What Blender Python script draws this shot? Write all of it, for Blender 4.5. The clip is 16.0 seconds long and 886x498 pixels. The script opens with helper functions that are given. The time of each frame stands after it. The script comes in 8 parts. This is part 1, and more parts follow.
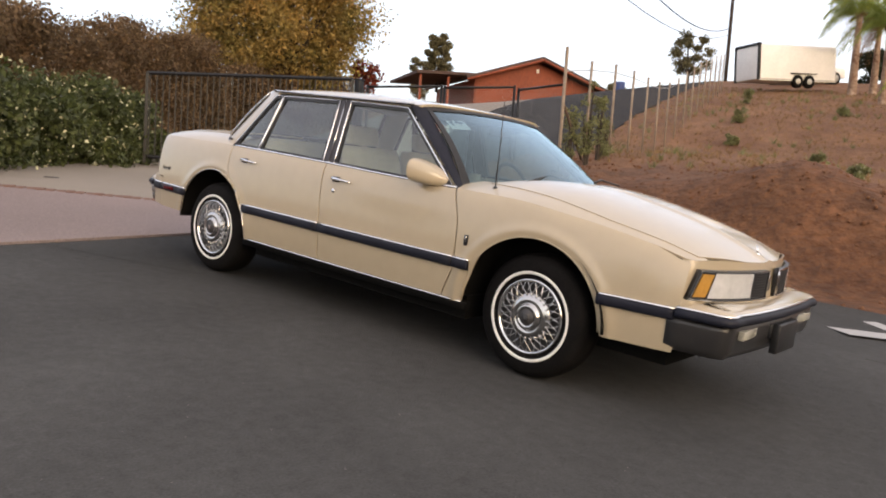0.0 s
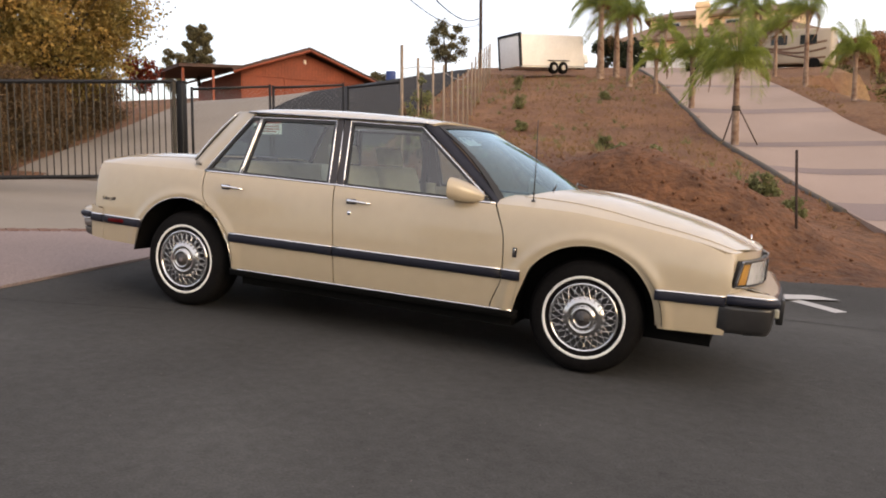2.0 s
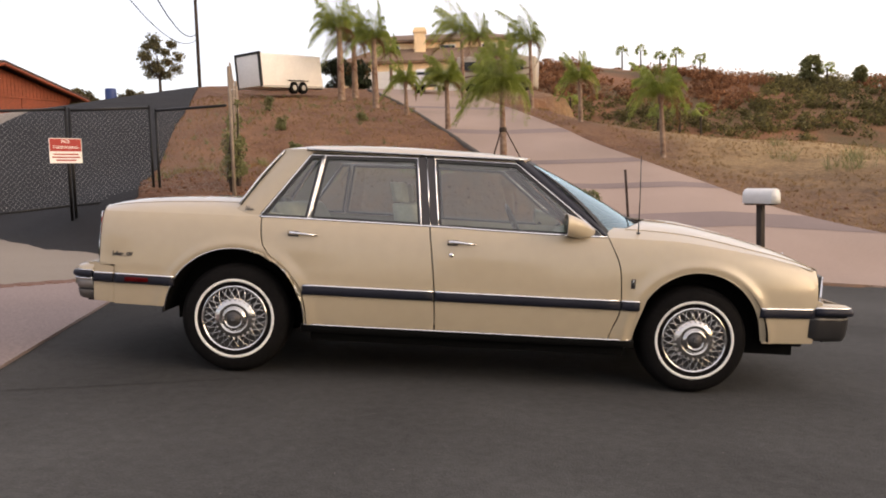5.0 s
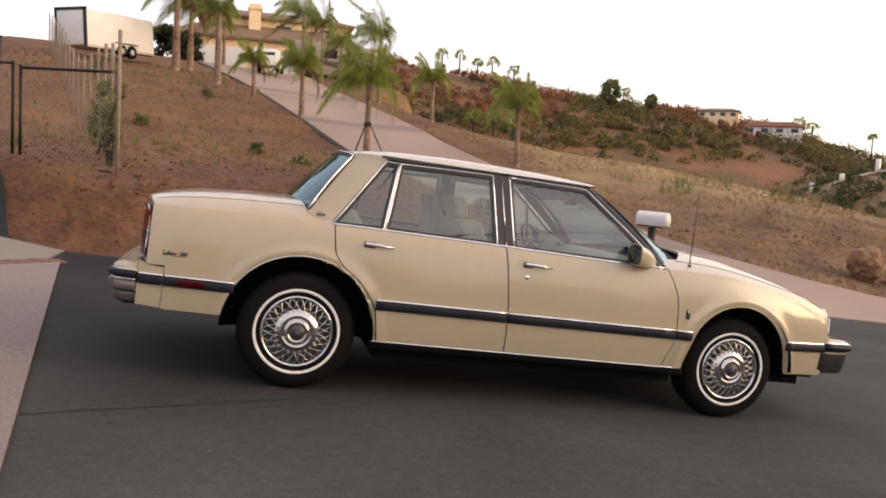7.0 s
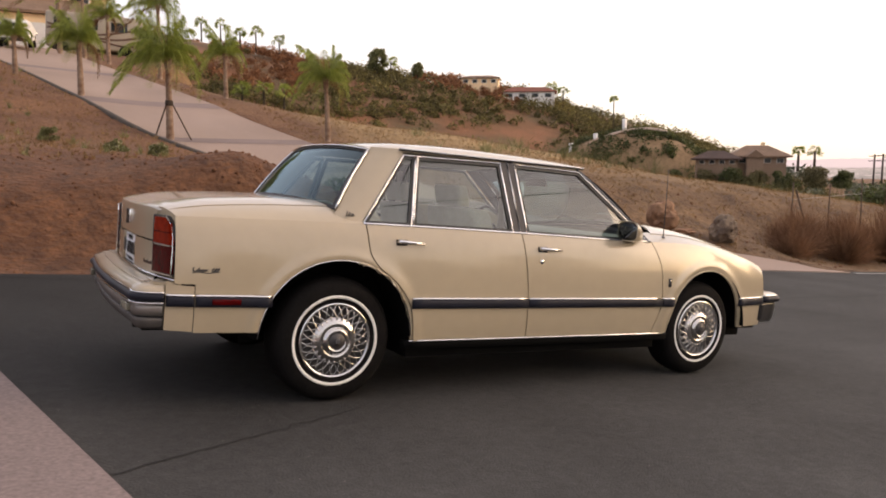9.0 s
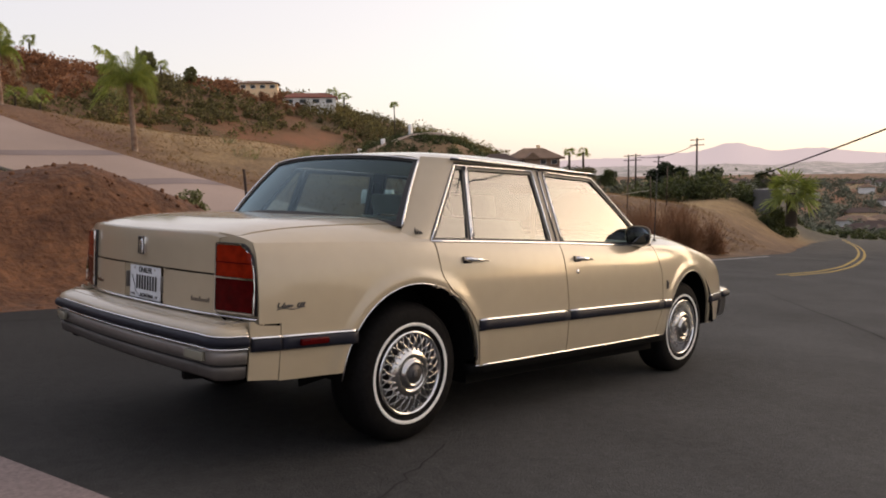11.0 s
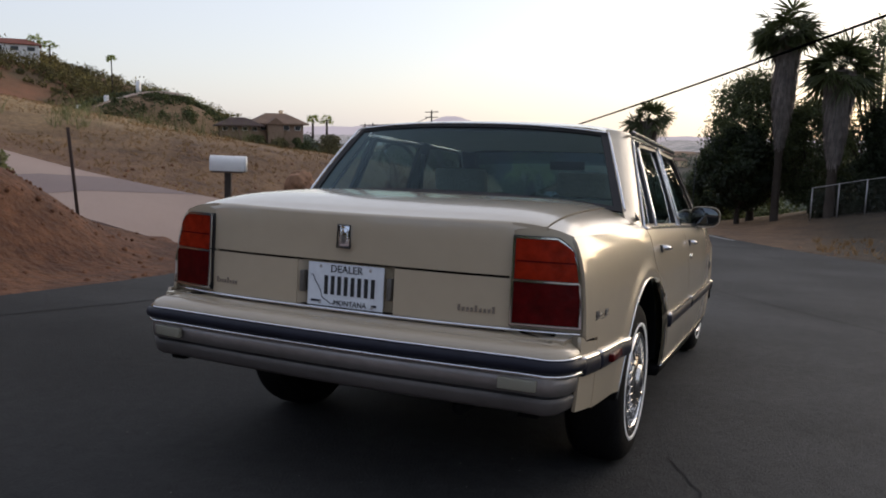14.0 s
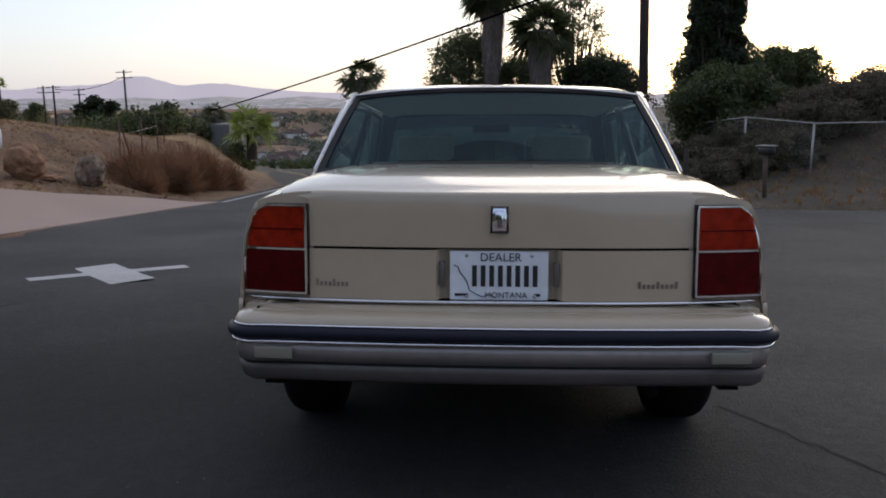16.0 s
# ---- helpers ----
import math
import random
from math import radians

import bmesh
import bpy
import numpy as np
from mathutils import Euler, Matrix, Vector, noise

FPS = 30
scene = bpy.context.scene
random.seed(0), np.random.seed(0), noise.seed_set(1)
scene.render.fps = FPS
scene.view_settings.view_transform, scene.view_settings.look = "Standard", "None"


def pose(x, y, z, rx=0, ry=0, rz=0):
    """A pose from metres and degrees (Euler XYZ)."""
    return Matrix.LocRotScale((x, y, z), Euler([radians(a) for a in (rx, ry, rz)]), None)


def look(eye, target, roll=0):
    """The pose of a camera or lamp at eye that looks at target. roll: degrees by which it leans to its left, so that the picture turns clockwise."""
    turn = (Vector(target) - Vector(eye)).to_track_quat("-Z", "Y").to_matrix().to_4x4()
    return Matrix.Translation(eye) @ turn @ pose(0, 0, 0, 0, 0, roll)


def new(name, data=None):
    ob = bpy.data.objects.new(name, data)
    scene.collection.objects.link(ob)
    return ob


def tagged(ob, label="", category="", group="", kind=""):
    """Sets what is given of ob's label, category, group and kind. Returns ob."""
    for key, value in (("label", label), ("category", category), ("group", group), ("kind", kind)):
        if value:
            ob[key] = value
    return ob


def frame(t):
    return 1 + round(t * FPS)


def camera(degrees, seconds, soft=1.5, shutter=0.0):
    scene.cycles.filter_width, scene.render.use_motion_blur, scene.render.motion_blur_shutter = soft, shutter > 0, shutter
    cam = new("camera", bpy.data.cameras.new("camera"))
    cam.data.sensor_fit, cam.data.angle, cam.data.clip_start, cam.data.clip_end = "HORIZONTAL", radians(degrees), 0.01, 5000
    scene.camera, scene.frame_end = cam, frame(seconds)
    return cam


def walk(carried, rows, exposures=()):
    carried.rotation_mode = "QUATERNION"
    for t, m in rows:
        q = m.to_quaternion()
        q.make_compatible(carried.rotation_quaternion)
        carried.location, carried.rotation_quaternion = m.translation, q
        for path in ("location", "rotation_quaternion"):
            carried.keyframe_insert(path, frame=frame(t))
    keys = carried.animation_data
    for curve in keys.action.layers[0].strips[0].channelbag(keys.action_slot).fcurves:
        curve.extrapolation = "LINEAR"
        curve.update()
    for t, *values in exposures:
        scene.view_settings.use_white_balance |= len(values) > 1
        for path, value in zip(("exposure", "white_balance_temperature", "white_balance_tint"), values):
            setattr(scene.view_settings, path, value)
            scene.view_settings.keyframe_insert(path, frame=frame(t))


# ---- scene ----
cam = camera(59.0, 16.0, soft=1.9)
PATH = [
    (0, (3.65, -4.297, 0.869), (2.392, -2.751, 0.704), 3.8),
    (0.5, (3.37, -4.646, 0.899), (2.239, -3.005, 0.726), 1.6),
    (1, (3.057, -4.858, 0.922), (2.059, -3.13, 0.793), 1.0),
    (1.5, (2.694, -5.032, 0.948), (1.778, -3.259, 0.811), 1.5),
    (2, (2.335, -5.249, 0.986), (1.595, -3.399, 0.812), 0.1),
    (2.5, (1.95, -5.335, 0.989), (1.319, -3.444, 0.824), 1.2),
    (3, (1.565, -5.46, 1.024), (1.007, -3.543, 0.902), 0.9),
    (3.5, (1.175, -5.584, 1.083), (0.801, -3.622, 0.979), -0.2),
    (4, (0.787, -5.585, 1.107), (0.537, -3.604, 0.988), -0.7),
    (6.5, (-1.264, -5.436, 1.255), (-0.909, -3.474, 1.098), 0.8),
    (7, (-1.635, -5.27, 1.295), (-1.161, -3.333, 1.135), 3.1),
    (7.5, (-2.036, -5.211, 1.321), (-1.415, -3.321, 1.117), 0.9),
    (8, (-2.316, -5.027, 1.314), (-1.561, -3.184, 1.134), 1.2),
    (8.5, (-2.603, -4.838, 1.344), (-1.761, -3.035, 1.148), 1.1),
    (9, (-2.929, -4.67, 1.372), (-1.931, -2.951, 1.155), 0.2),
    (11.5, (-4.015, -3.158, 1.406), (-2.517, -1.852, 1.183), 0.0),
    (12, (-4.1, -2.803, 1.393), (-2.547, -1.566, 1.149), 1.6),
    (12.5, (-4.152, -2.426, 1.418), (-2.555, -1.247, 1.174), 2.2),
    (13, (-4.333, -2.098, 1.431), (-2.61, -1.127, 1.136), 0.8),
    (13.5, (-4.438, -1.741, 1.418), (-2.688, -0.81, 1.151), 1.2),
    (14, (-4.555, -1.407, 1.431), (-2.75, -0.596, 1.141), 1.0),
    (14.5, (-4.679, -1.059, 1.445), (-2.814, -0.435, 1.082), 0.1),
    (15, (-4.637, -0.658, 1.467), (-2.728, -0.17, 1.123), -0.4),
    (15.5, (-4.663, -0.272, 1.448), (-2.729, 0.059, 1.061), -0.5),
    (16, (-4.624, 0.05, 1.452), (-2.664, 0.152, 1.066), -0.2),
]
walk(cam, [(t, look(eye, target, roll)) for t, eye, target, roll in PATH],
     exposures=[(0, 1.70, 7350, 15), (4, 1.58, 7550, 17), (9, 1.45, 7700, 20), (12.5, 0.78, 6700, 14), (16, 0.72, 5850, 12)])

# ---- light ----
world = bpy.data.worlds.new("evening_sky")
scene.world = world
world.use_nodes = True
_wn = world.node_tree.nodes
_sky = _wn.new("ShaderNodeTexSky")
_sky.sky_type = "NISHITA"
_sky.sun_disc = False
_sky.sun_elevation = radians(9)
_sky.sun_rotation = radians(112)
_sky.altitude = 200
_sky.air_density, _sky.dust_density, _sky.ozone_density = 1.0, 2.0, 2.0
_wn["Background"].inputs["Strength"].default_value = 0.15
# a veil of evening haze over the whole dome, brighter towards the setting sun
_veil = _wn.new("ShaderNodeMix")
_veil.data_type = "RGBA"
_veil.inputs["Factor"].default_value = 0.63
_dir, _dot, _span, _haze = _wn.new("ShaderNodeTexCoord"), _wn.new("ShaderNodeVectorMath"), _wn.new("ShaderNodeMapRange"), _wn.new("ShaderNodeMix")
_dot.operation = "DOT_PRODUCT"
_dot.inputs[1].default_value = (0.93, -0.30, 0.20)
_span.inputs["From Min"].default_value, _span.inputs["From Max"].default_value = -1.0, 1.0
_haze.data_type = "RGBA"
_haze.inputs["A"].default_value, _haze.inputs["B"].default_value = (2.08, 2.20, 2.72, 1), (4.35, 4.10, 3.95, 1)
world.node_tree.links.new(_dir.outputs["Generated"], _dot.inputs[0])
world.node_tree.links.new(_dot.outputs["Value"], _span.inputs["Value"])
world.node_tree.links.new(_span.outputs[0], _haze.inputs["Factor"])
world.node_tree.links.new(_haze.outputs["Result"], _veil.inputs["B"])
world.node_tree.links.new(_sky.outputs[0], _veil.inputs["A"])
world.node_tree.links.new(_veil.outputs["Result"], _wn["Background"].inputs["Color"])

sun = new("sun", bpy.data.lights.new("sun", "SUN"))
sun.data.energy, sun.data.angle, sun.data.color = 0.5, radians(45), (1.0, 0.80, 0.58)
sun.matrix_world = look((40, -13, 10), (0, 0, 0))
scene.view_settings.exposure = 0.0


# ---- materials ----
ALBEDO_SCALE = 0.62


def mat(name, color, rough=0.6, metal=0.0, vary=0.0, scale=8.0, bump=0.0, coat=0.0, color2=None, fine=None, island=0.0):
    """A surface of one colour with two sizes of variation in tone and relief."""
    if metal < 0.4 and max(color) < 0.7:  # surfaces darkened, bar metal and whites, so the sky stands out brighter
        color, color2 = tuple(c * ALBEDO_SCALE for c in color), tuple(c * ALBEDO_SCALE for c in color2) if color2 else None
    m = bpy.data.materials.new(name)
    m.use_nodes = True
    n, l = m.node_tree.nodes, m.node_tree.links
    b = n["Principled BSDF"]
    b.inputs["Base Color"].default_value = (*color, 1)
    b.inputs["Roughness"].default_value = rough
    b.inputs["Metallic"].default_value = metal
    if coat:
        b.inputs["Coat Weight"].default_value = coat
        b.inputs["Coat Roughness"].default_value = 0.10
    if vary or bump or color2:
        co = n.new("ShaderNodeTexCoord")
        big, small = n.new("ShaderNodeTexNoise"), n.new("ShaderNodeTexNoise")
        big.inputs["Scale"].default_value, small.inputs["Scale"].default_value = scale * 0.12, fine or scale
        big.inputs["Detail"].default_value, small.inputs["Detail"].default_value = 6, 5
        for t in (big, small):
            l.new(co.outputs["Object"], t.inputs["Vector"])
        mix = n.new("ShaderNodeMath")
        mix.operation = "ADD"
        l.new(big.outputs["Fac"], mix.inputs[0]), l.new(small.outputs["Fac"], mix.inputs[1])
        ramp = n.new("ShaderNodeValToRGB")
        ramp.color_ramp.elements[0].position, ramp.color_ramp.elements[1].position = 0.36, 0.64
        half = n.new("ShaderNodeMath")
        half.operation, half.inputs[1].default_value = "MULTIPLY", 0.5
        l.new(mix.outputs[0], half.inputs[0]), l.new(half.outputs[0], ramp.inputs["Fac"])
        lo = color2 or tuple(c * (1 - vary) for c in color)
        hi = color if color2 else tuple(min(1, c * (1 + vary)) for c in color)
        ramp.color_ramp.elements[0].color, ramp.color_ramp.elements[1].color = (*lo, 1), (*hi, 1)
        out = ramp.outputs["Color"]
        if island:
            gi, hs = n.new("ShaderNodeNewGeometry"), n.new("ShaderNodeHueSaturation")
            mr = n.new("ShaderNodeMapRange")
            mr.inputs["To Min"].default_value, mr.inputs["To Max"].default_value = 1 - island, 1 + island
            l.new(gi.outputs["Random Per Island"], mr.inputs["Value"])
            l.new(mr.outputs[0], hs.inputs["Value"]), l.new(out, hs.inputs["Color"])
            out = hs.outputs["Color"]
        l.new(out, b.inputs["Base Color"])
        if bump:
            bp = n.new("ShaderNodeBump")
            bp.inputs["Strength"].default_value, bp.inputs["Distance"].default_value = bump, 0.02
            l.new(small.outputs["Fac"], bp.inputs["Height"]), l.new(bp.outputs["Normal"], b.inputs["Normal"])
    return m


def pane_mat(name, tint, rough=0.0, face=0.08, shine=(0.9, 0.9, 0.9)):
    """A thin pane: clear with the tint, with mirror gloss by the angle of view."""
    m = bpy.data.materials.new(name)
    m.use_nodes = True
    n, l = m.node_tree.nodes, m.node_tree.links
    n.remove(n["Principled BSDF"])
    tr, gl, mx, fr = n.new("ShaderNodeBsdfTransparent"), n.new("ShaderNodeBsdfGlossy"), n.new("ShaderNodeMixShader"), n.new("ShaderNodeLayerWeight")
    pw, ma = n.new("ShaderNodeMath"), n.new("ShaderNodeMath")
    tr.inputs["Color"].default_value = (*tint, 1)
    gl.inputs["Roughness"].default_value = rough
    gl.inputs["Color"].default_value = (*shine, 1)
    fr.inputs["Blend"].default_value = 0.5
    pw.operation, pw.inputs[1].default_value = "POWER", 3.3
    ma.operation, ma.inputs[1].default_value, ma.inputs[2].default_value = "MULTIPLY_ADD", 0.9, face
    l.new(fr.outputs["Facing"], pw.inputs[0]), l.new(pw.outputs[0], ma.inputs[0])
    l.new(ma.outputs[0], mx.inputs[0]), l.new(tr.outputs[0], mx.inputs[1]), l.new(gl.outputs[0], mx.inputs[2])
    l.new(mx.outputs[0], n["Material Output"].inputs["Surface"])
    return m


PAINT = mat("cream_paint", (0.66, 0.545, 0.380), 0.36, 0.0, 0.03, 14, 0.0, coat=1.0)
CHROME = mat("chrome", (0.75, 0.75, 0.76), 0.12, 1.0)
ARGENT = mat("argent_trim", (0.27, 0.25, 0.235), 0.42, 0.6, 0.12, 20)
# darker copy of the argent: shade under the bumper put into its colour
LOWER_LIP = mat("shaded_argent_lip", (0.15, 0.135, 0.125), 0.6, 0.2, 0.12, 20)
RUBBER = mat("black_rubber", (0.018, 0.018, 0.02), 0.55, 0, 0.3, 30)
NAVY = mat("navy_vinyl_strip", (0.018, 0.02, 0.034), 0.5, 0, 0.2, 30)
TYRE = mat("tyre_rubber", (0.011, 0.010, 0.010), 0.75, 0, 0.35, 60, 0.15)
WHITEWALL = mat("whitewall", (0.80, 0.79, 0.75), 0.6, 0, 0.08, 40)
DARK = mat("underbody_black", (0.008, 0.008, 0.008), 0.9)
VINYL = mat("cream_vinyl", (0.68, 0.62, 0.50), 0.55, 0, 0.08, 25, 0.1)
CLOTH = mat("cream_velour", (0.66, 0.59, 0.47), 0.9, 0, 0.12, 60, 0.3)
SMOKE = mat("dark_plastic", (0.02, 0.02, 0.022), 0.4, 0, 0.2, 40)
GLASS = pane_mat("tinted_glass", (0.66, 0.78, 0.76), face=0.12)
REAR_SCREEN = pane_mat("rear_screen_glass", (0.42, 0.56, 0.58), face=0.05, shine=(0.42, 0.58, 0.66))
SCREEN = pane_mat("sloping_screen_glass", (0.36, 0.50, 0.54), face=0.12, shine=(0.66, 0.86, 0.95))
SHADE = pane_mat("shade_band_film", (0.30, 0.38, 0.50), face=0.0, shine=(0.3, 0.35, 0.4))
AMBER = mat("amber_lens", (0.68, 0.35, 0.07), 0.12, 0, 0.1, 60, 0.3, coat=0.6)
RED_LENS = mat("dark_red_lens", (0.10, 0.003, 0.004), 0.22, 0, 0.35, 30, 0.10)
RED_AMBER = mat("orange_red_lens", (0.34, 0.022, 0.006), 0.22, 0, 0.35, 30, 0.10)
COVER = mat("wheel_cover_chrome", (0.40, 0.39, 0.385), 0.14, 1.0)
POST_FILM = mat("brown_grey_post_vinyl", (0.045, 0.038, 0.04), 0.28, 0, 0.1, 30)
HUB_CAP = mat("hub_cap_chrome", (0.56, 0.55, 0.54), 0.16, 1.0)
SPOKE = mat("bright_wire", (0.62, 0.61, 0.60), 0.10, 1.0)
PLATE = mat("plate_paint", (0.66, 0.69, 0.72), 0.4, 0, 0.10, 30)
LAMP_GREY = mat("grey_brown_plastic", (0.16, 0.145, 0.125), 0.5, 0, 0.2, 40)
CHARCOAL = mat("charcoal_cover", (0.055, 0.053, 0.054), 0.28, 0.2, 0.15, 20)
HEAD_LENS = mat("head_lens", (0.80, 0.80, 0.79), 0.14, 0.35, 0.15, 14, 0.4, coat=1.0)
ASPHALT = mat("road_asphalt", (0.088, 0.088, 0.086), 0.85, 0, 0.22, 3.0, 0.5, fine=90)
ASPHALT_NEW = mat("private_drive_asphalt", (0.045, 0.046, 0.05), 0.9, 0, 0.2, 4.0, 0.4, fine=70)
CONCRETE = mat("pale_concrete", (0.40, 0.35, 0.30), 0.85, 0, 0.12, 3.0, 0.2, fine=50)
PINK_CONCRETE = mat("pink_concrete", (0.375, 0.30, 0.285), 0.85, 0, 0.26, 1.6, 0.2, fine=50)
DRIVE_CONCRETE = mat("pale_drive_concrete", (0.54, 0.41, 0.345), 0.85, 0, 0.16, 2.0, 0.2, fine=50)
BRICK = mat("brick_band", (0.26, 0.13, 0.09), 0.85, 0, 0.2, 20, 0.3)
STAINED = mat("stained_concrete", (0.33, 0.245, 0.225), 0.85, 0, 0.16, 3.0, 0.2, fine=50)
DARK_ARGENT = mat("dark_grey_plastic", (0.09, 0.085, 0.085), 0.45, 0.2, 0.1, 20)
CABLE = mat("black_cable", (0.006, 0.006, 0.006), 1.0)
POST = mat("dark_post_wood", (0.055, 0.04, 0.03), 0.85, 0, 0.3, 20, 0.4)
CURB = mat("kerb_concrete", (0.12, 0.10, 0.082), 0.9, 0, 0.15, 8, 0.3)
DIRT = mat("clod_dirt", (0.27, 0.118, 0.055), 0.95, 0, 0.35, 10, 0.5, color2=(0.17, 0.07, 0.032))
BARK = mat("palm_bark", (0.54, 0.40, 0.30), 0.9, 0, 0.3, 7, 0.8, color2=(0.19, 0.09, 0.05))
BARK_DARK = mat("dark_bark", (0.07, 0.05, 0.035), 0.9, 0, 0.3, 14, 0.6)
FROND = mat("palm_frond", (0.58, 0.66, 0.15), 0.5, 0, 0.3, 3, 0, color2=(0.22, 0.29, 0.06), island=0.3)
# darker copy of the frond: palm heads' backlit shade put into the colour
FROND_DUSK = mat("backlit_fan_frond", (0.13, 0.15, 0.055), 0.5, 0, 0.3, 3, 0, color2=(0.06, 0.075, 0.025), island=0.35)
FROND_DRY = mat("dry_frond", (0.26, 0.14, 0.06), 0.8, 0, 0.3, 3, 0, island=0.3)
LEAF = mat("green_leaf", (0.155, 0.185, 0.06), 0.55, 0, 0.3, 2, 0, color2=(0.06, 0.08, 0.025), island=0.4)
LEAF_DARK = mat("dark_green_leaf", (0.058, 0.08, 0.032), 0.6, 0, 0.3, 2, 0, color2=(0.028, 0.042, 0.016), island=0.4)
LEAF_GOLD = mat("golden_leaf", (0.69, 0.41, 0.115), 0.6, 0, 0.3, 0.9, 0, color2=(0.25, 0.24, 0.07), island=0.35)
LEAF_OLIVE = mat("dusty_olive_leaf", (0.30, 0.25, 0.125), 0.7, 0, 0.3, 2, 0, color2=(0.13, 0.125, 0.055), island=0.35)
LEAF_RED = mat("red_leaf", (0.30, 0.05, 0.02), 0.6, 0, 0.3, 2, 0, island=0.3)
LEAF_BROWN = mat("brown_hedge_leaf", (0.30, 0.18, 0.09), 0.7, 0, 0.3, 2, 0, color2=(0.13, 0.09, 0.045), island=0.35)
FLOWER = mat("white_blossom", (0.66, 0.64, 0.40), 0.7)
STRAW = mat("dry_grass", (0.54, 0.34, 0.155), 0.9, 0, 0.25, 3, 0, color2=(0.26, 0.155, 0.065), island=0.35)
WEED = mat("green_weed", (0.30, 0.31, 0.13), 0.7, 0, 0.25, 3, 0, island=0.35)
RUST_TWIG = mat("rust_brown_twig", (0.44, 0.235, 0.125), 0.8, 0, 0.3, 2, 0, color2=(0.24, 0.12, 0.065), island=0.4)
BRUSH = mat("russet_brush", (0.56, 0.34, 0.18), 0.8, 0, 0.3, 2, 0, island=0.35)
ROCK = mat("tan_boulder", (0.62, 0.35, 0.20), 0.9, 0, 0.3, 6, 0.9, color2=(0.26, 0.135, 0.075))
ROCK_DARK = mat("grey_boulder", (0.46, 0.34, 0.24), 0.9, 0, 0.4, 6, 0.9, color2=(0.11, 0.075, 0.055))
WOOD = mat("weathered_wood", (0.15, 0.10, 0.07), 0.85, 0, 0.3, 20, 0.4)
POLE_WOOD = mat("pole_wood", (0.05, 0.035, 0.028), 0.85, 0, 0.3, 10, 0.3)
RED_WOOD = mat("red_barn_wood", (0.34, 0.075, 0.03), 0.7, 0, 0.2, 6, 0.2)
STEEL = mat("galvanised_steel", (0.38, 0.37, 0.35), 0.5, 0.6, 0.15, 20)
IRON = mat("black_iron", (0.012, 0.012, 0.013), 0.5, 0.3, 0.2, 20)
WHITE = mat("white_paint", (0.75, 0.74, 0.72), 0.5, 0, 0.06, 10)
ROAD_WHITE = mat("road_paint_white", (0.62, 0.61, 0.60), 0.8, 0, 0.15, 20, 0.1)
ROAD_YELLOW = mat("road_paint_yellow", (0.55, 0.36, 0.06), 0.8, 0, 0.15, 20, 0.1)
STUCCO = mat("cream_stucco", (0.86, 0.64, 0.40), 0.9, 0, 0.08, 8, 0.1)
TILE = mat("roof_tile", (0.30, 0.19, 0.125), 0.85, 0, 0.25, 6, 0.4)
RED_TILE = mat("red_roof_tile", (0.32, 0.10, 0.06), 0.85, 0, 0.2, 6, 0.3)
SHINGLE = mat("dark_shingle", (0.10, 0.06, 0.05), 0.9, 0, 0.25, 6, 0.3)
WINDOW = mat("far_window_glass", (0.03, 0.035, 0.04), 0.08)
PAPER = mat("white_label", (0.72, 0.72, 0.70), 0.7)
SIGN_RED = mat("sign_red", (0.55, 0.04, 0.03), 0.6)
INK = mat("black_ink", (0.02, 0.02, 0.02), 0.7)
BLUE = mat("blue_plastic", (0.03, 0.08, 0.3), 0.5)

for _m in (RED_LENS, RED_AMBER, ASPHALT, ASPHALT_NEW, CONCRETE, PINK_CONCRETE, DRIVE_CONCRETE, TYRE, DARK):  # asphalt_matte: worn, open surfaces with little gloss
    _m.node_tree.nodes["Principled BSDF"].inputs["Specular IOR Level"].default_value = 0.1

CABLE.node_tree.nodes["Principled BSDF"].inputs["Specular IOR Level"].default_value = 0.0
NAVY.node_tree.nodes["Principled BSDF"].inputs["Specular IOR Level"].default_value = 0.22


def let_light_through(m, share):
    """Thin leaves pass some of the light that falls on their far side."""
    n, l = m.node_tree.nodes, m.node_tree.links
    b, out = n["Principled BSDF"], n["Material Output"]
    tr, mx = n.new("ShaderNodeBsdfTranslucent"), n.new("ShaderNodeMixShader")
    mx.inputs[0].default_value = share
    if b.inputs["Base Color"].links:
        l.new(b.inputs["Base Color"].links[0].from_socket, tr.inputs["Color"])
    else:
        tr.inputs["Color"].default_value = b.inputs["Base Color"].default_value
    l.new(b.outputs[0], mx.inputs[1]), l.new(tr.outputs[0], mx.inputs[2]), l.new(mx.outputs[0], out.inputs["Surface"])


for _m in (FROND, FROND_DUSK, FROND_DRY, LEAF, LEAF_DARK, LEAF_GOLD, LEAF_OLIVE, LEAF_RED, LEAF_BROWN, STRAW, WEED, BRUSH, RUST_TWIG):
    let_light_through(_m, 0.42)


